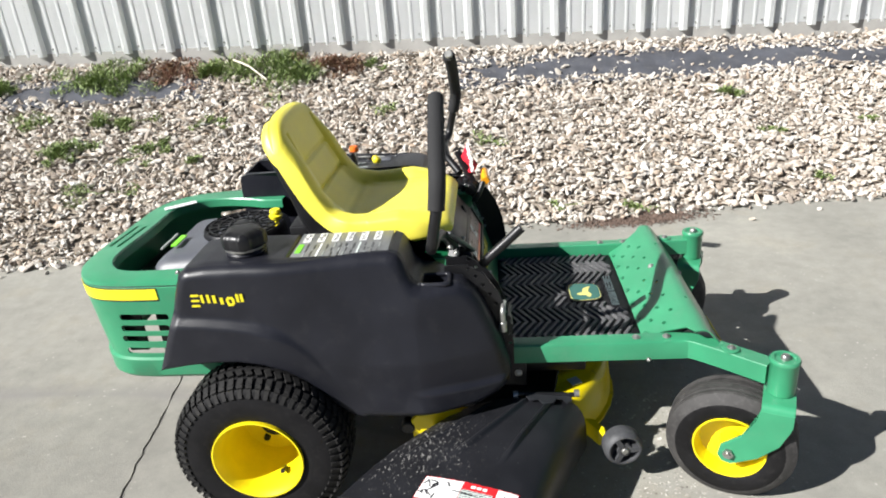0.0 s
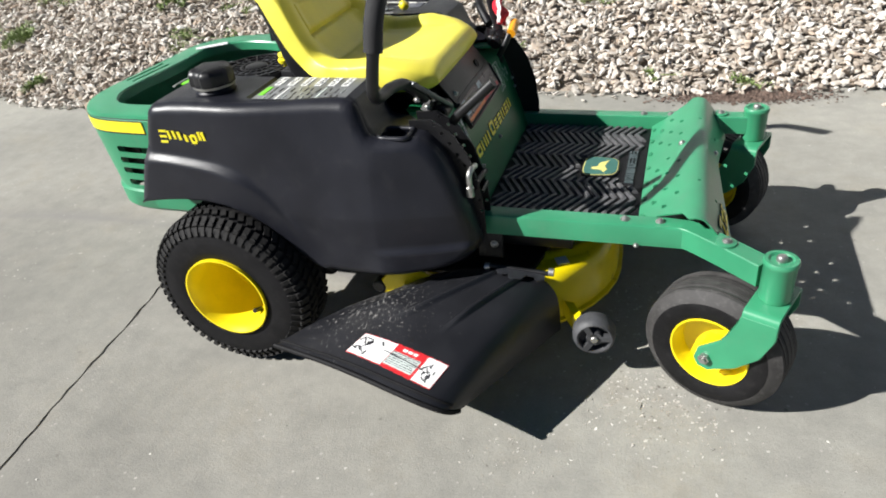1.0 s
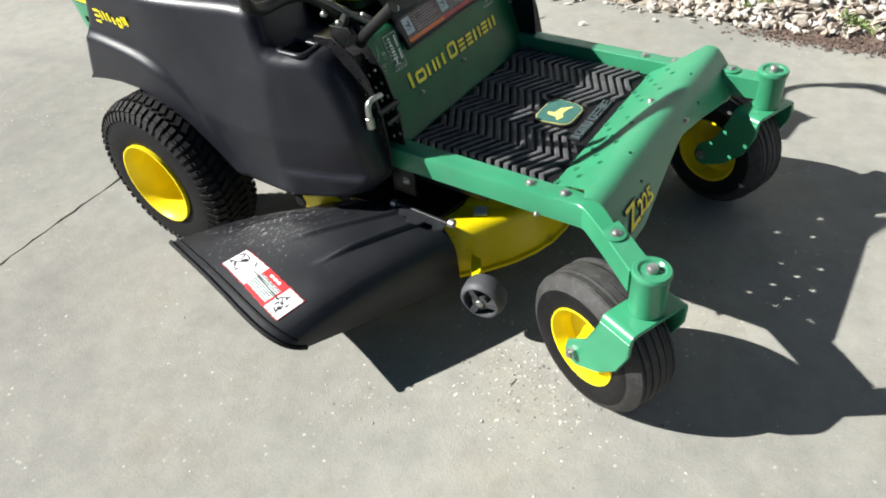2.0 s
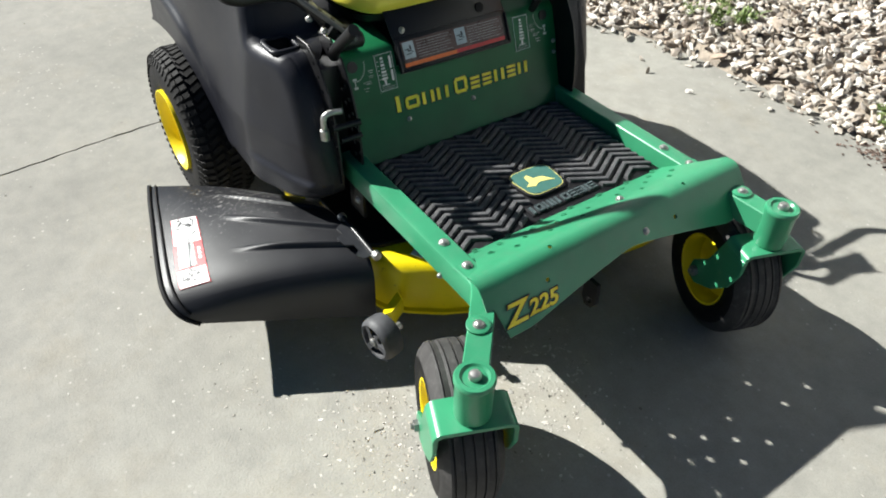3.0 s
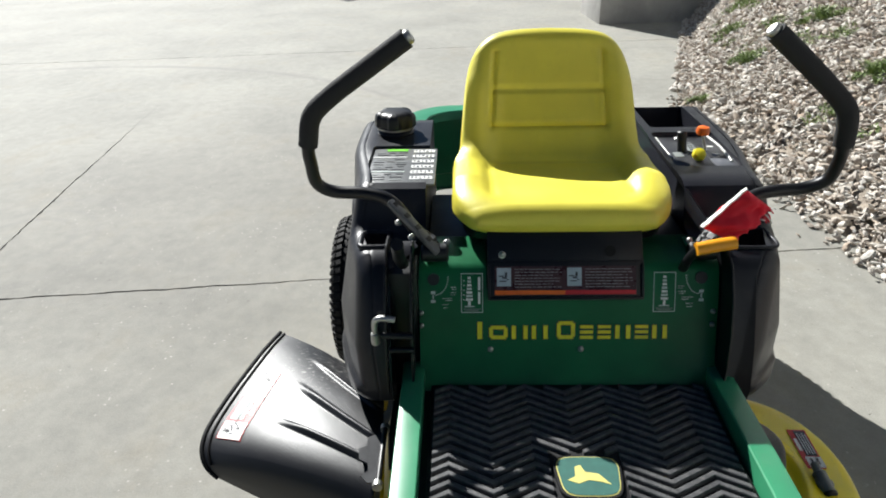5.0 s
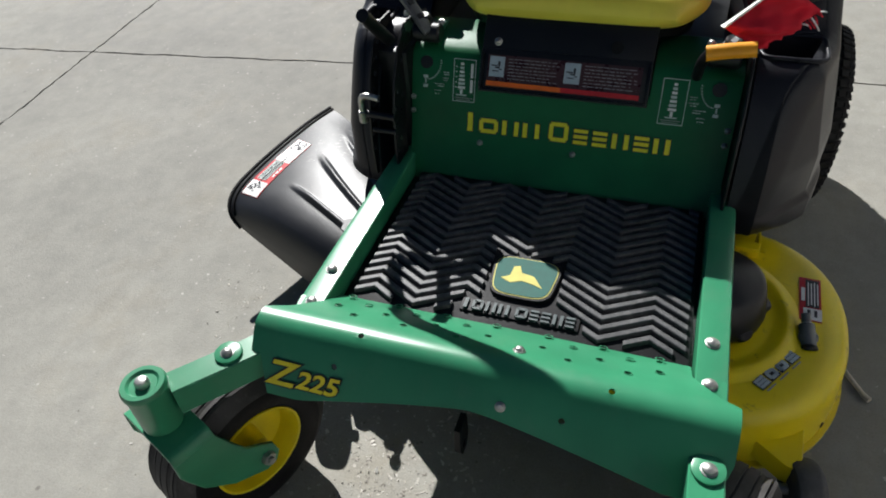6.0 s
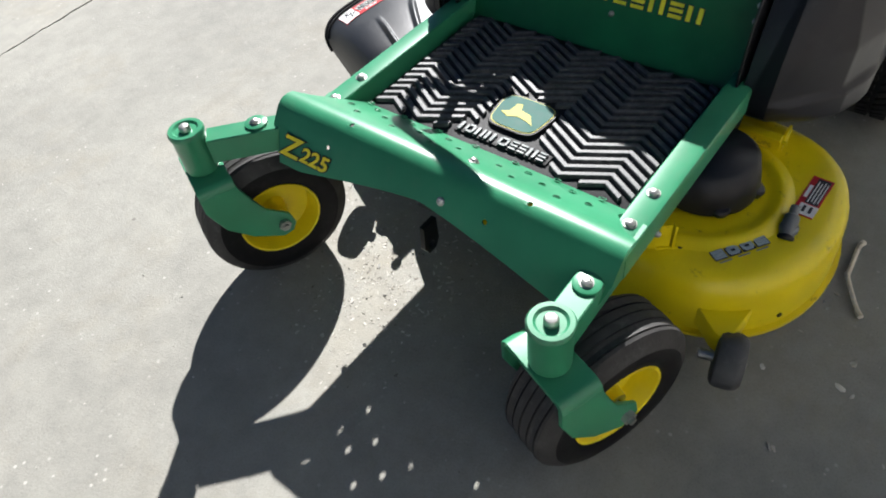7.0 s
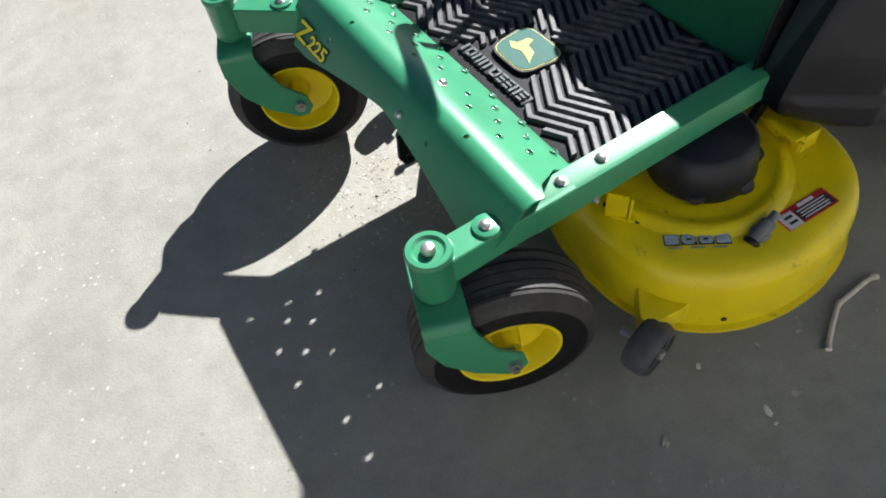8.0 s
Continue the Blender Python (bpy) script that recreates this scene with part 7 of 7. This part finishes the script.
spalls = np.concatenate([np.stack([rng.normal(1.06, 0.10, 110), rng.normal(-0.18, 0.11, 110), np.full(110, -0.0004)], 1), np.stack([rng.normal(1.02, 0.11, 60), rng.normal(-0.50, 0.08, 60), np.full(60, -0.0004)], 1)])
stone_cloud("spalls", spalls, rng.uniform(0.003, 0.0075, len(spalls)), GRIT, "flat pale chips broken from the concrete", "chips", 0.22)
pebbles = np.stack([rng.uniform(0.62, 1.10, 16), rng.uniform(0.52, 0.80, 16), np.full(16, 0.001)], 1)
stone_cloud("pebbles", pebbles, rng.uniform(0.003, 0.0075, 16), GRIT, "a few small pale pebbles on the shaded concrete", "pebbles", 0.7)
clods = np.stack([rng.normal(1.27, 0.15, 2600), np.zeros(2600), np.zeros(2600)], 1)
clods[:, 1] = 1.275 + 0.10 * clods[:, 0] + rng.normal(0.0, 0.035, 2600)
clods[:, 2] = 0.003 + np.maximum(0, clods[:, 1] - 1.42) * 0.2
stone_cloud("mulch", clods, rng.uniform(0.002, 0.0075, 2600), MULCH, "rusty brown mulch spilled at the edge of the stones", "mulch", 0.5)


# single stones along the front of the bank, nearest the paving
root = thing("front_stones", (0, 1.4, 0), "row of larger loose limestone pieces edging the bank", "stones")
shapes = []
for k in range(14):
    me = bpy.data.meshes.new("stone")
    v = ICO * rng.uniform(0.7, 1.25, (12, 1)) * np.array((rng.uniform(1.0, 1.5), rng.uniform(0.7, 1.0), rng.uniform(0.45, 0.75)))
    me.from_pydata(v.tolist(), [], ICO_F.tolist())
    me.materials.append(ROCK_SINGLE)
    shapes.append(me)
for k in range(300):
    x = rng.uniform(-3.6, 3.0)
    y = toe_y(x) - 0.01 + abs(rng.normal()) * 0.32
    ob = new("stone", shapes[k % 14])
    ob.parent = root
    ob.matrix_parent_inverse = Matrix.Translation(-root.location)
    s = rng.uniform(0.013, 0.024)
    ob.matrix_basis = Matrix.LocRotScale((x, y, max(0.006, bank_z(x, y)) + 0.018), Euler((rng.uniform(-0.4, 0.4), rng.uniform(-0.4, 0.4), rng.uniform(0, 6.28))), (s, s, s))
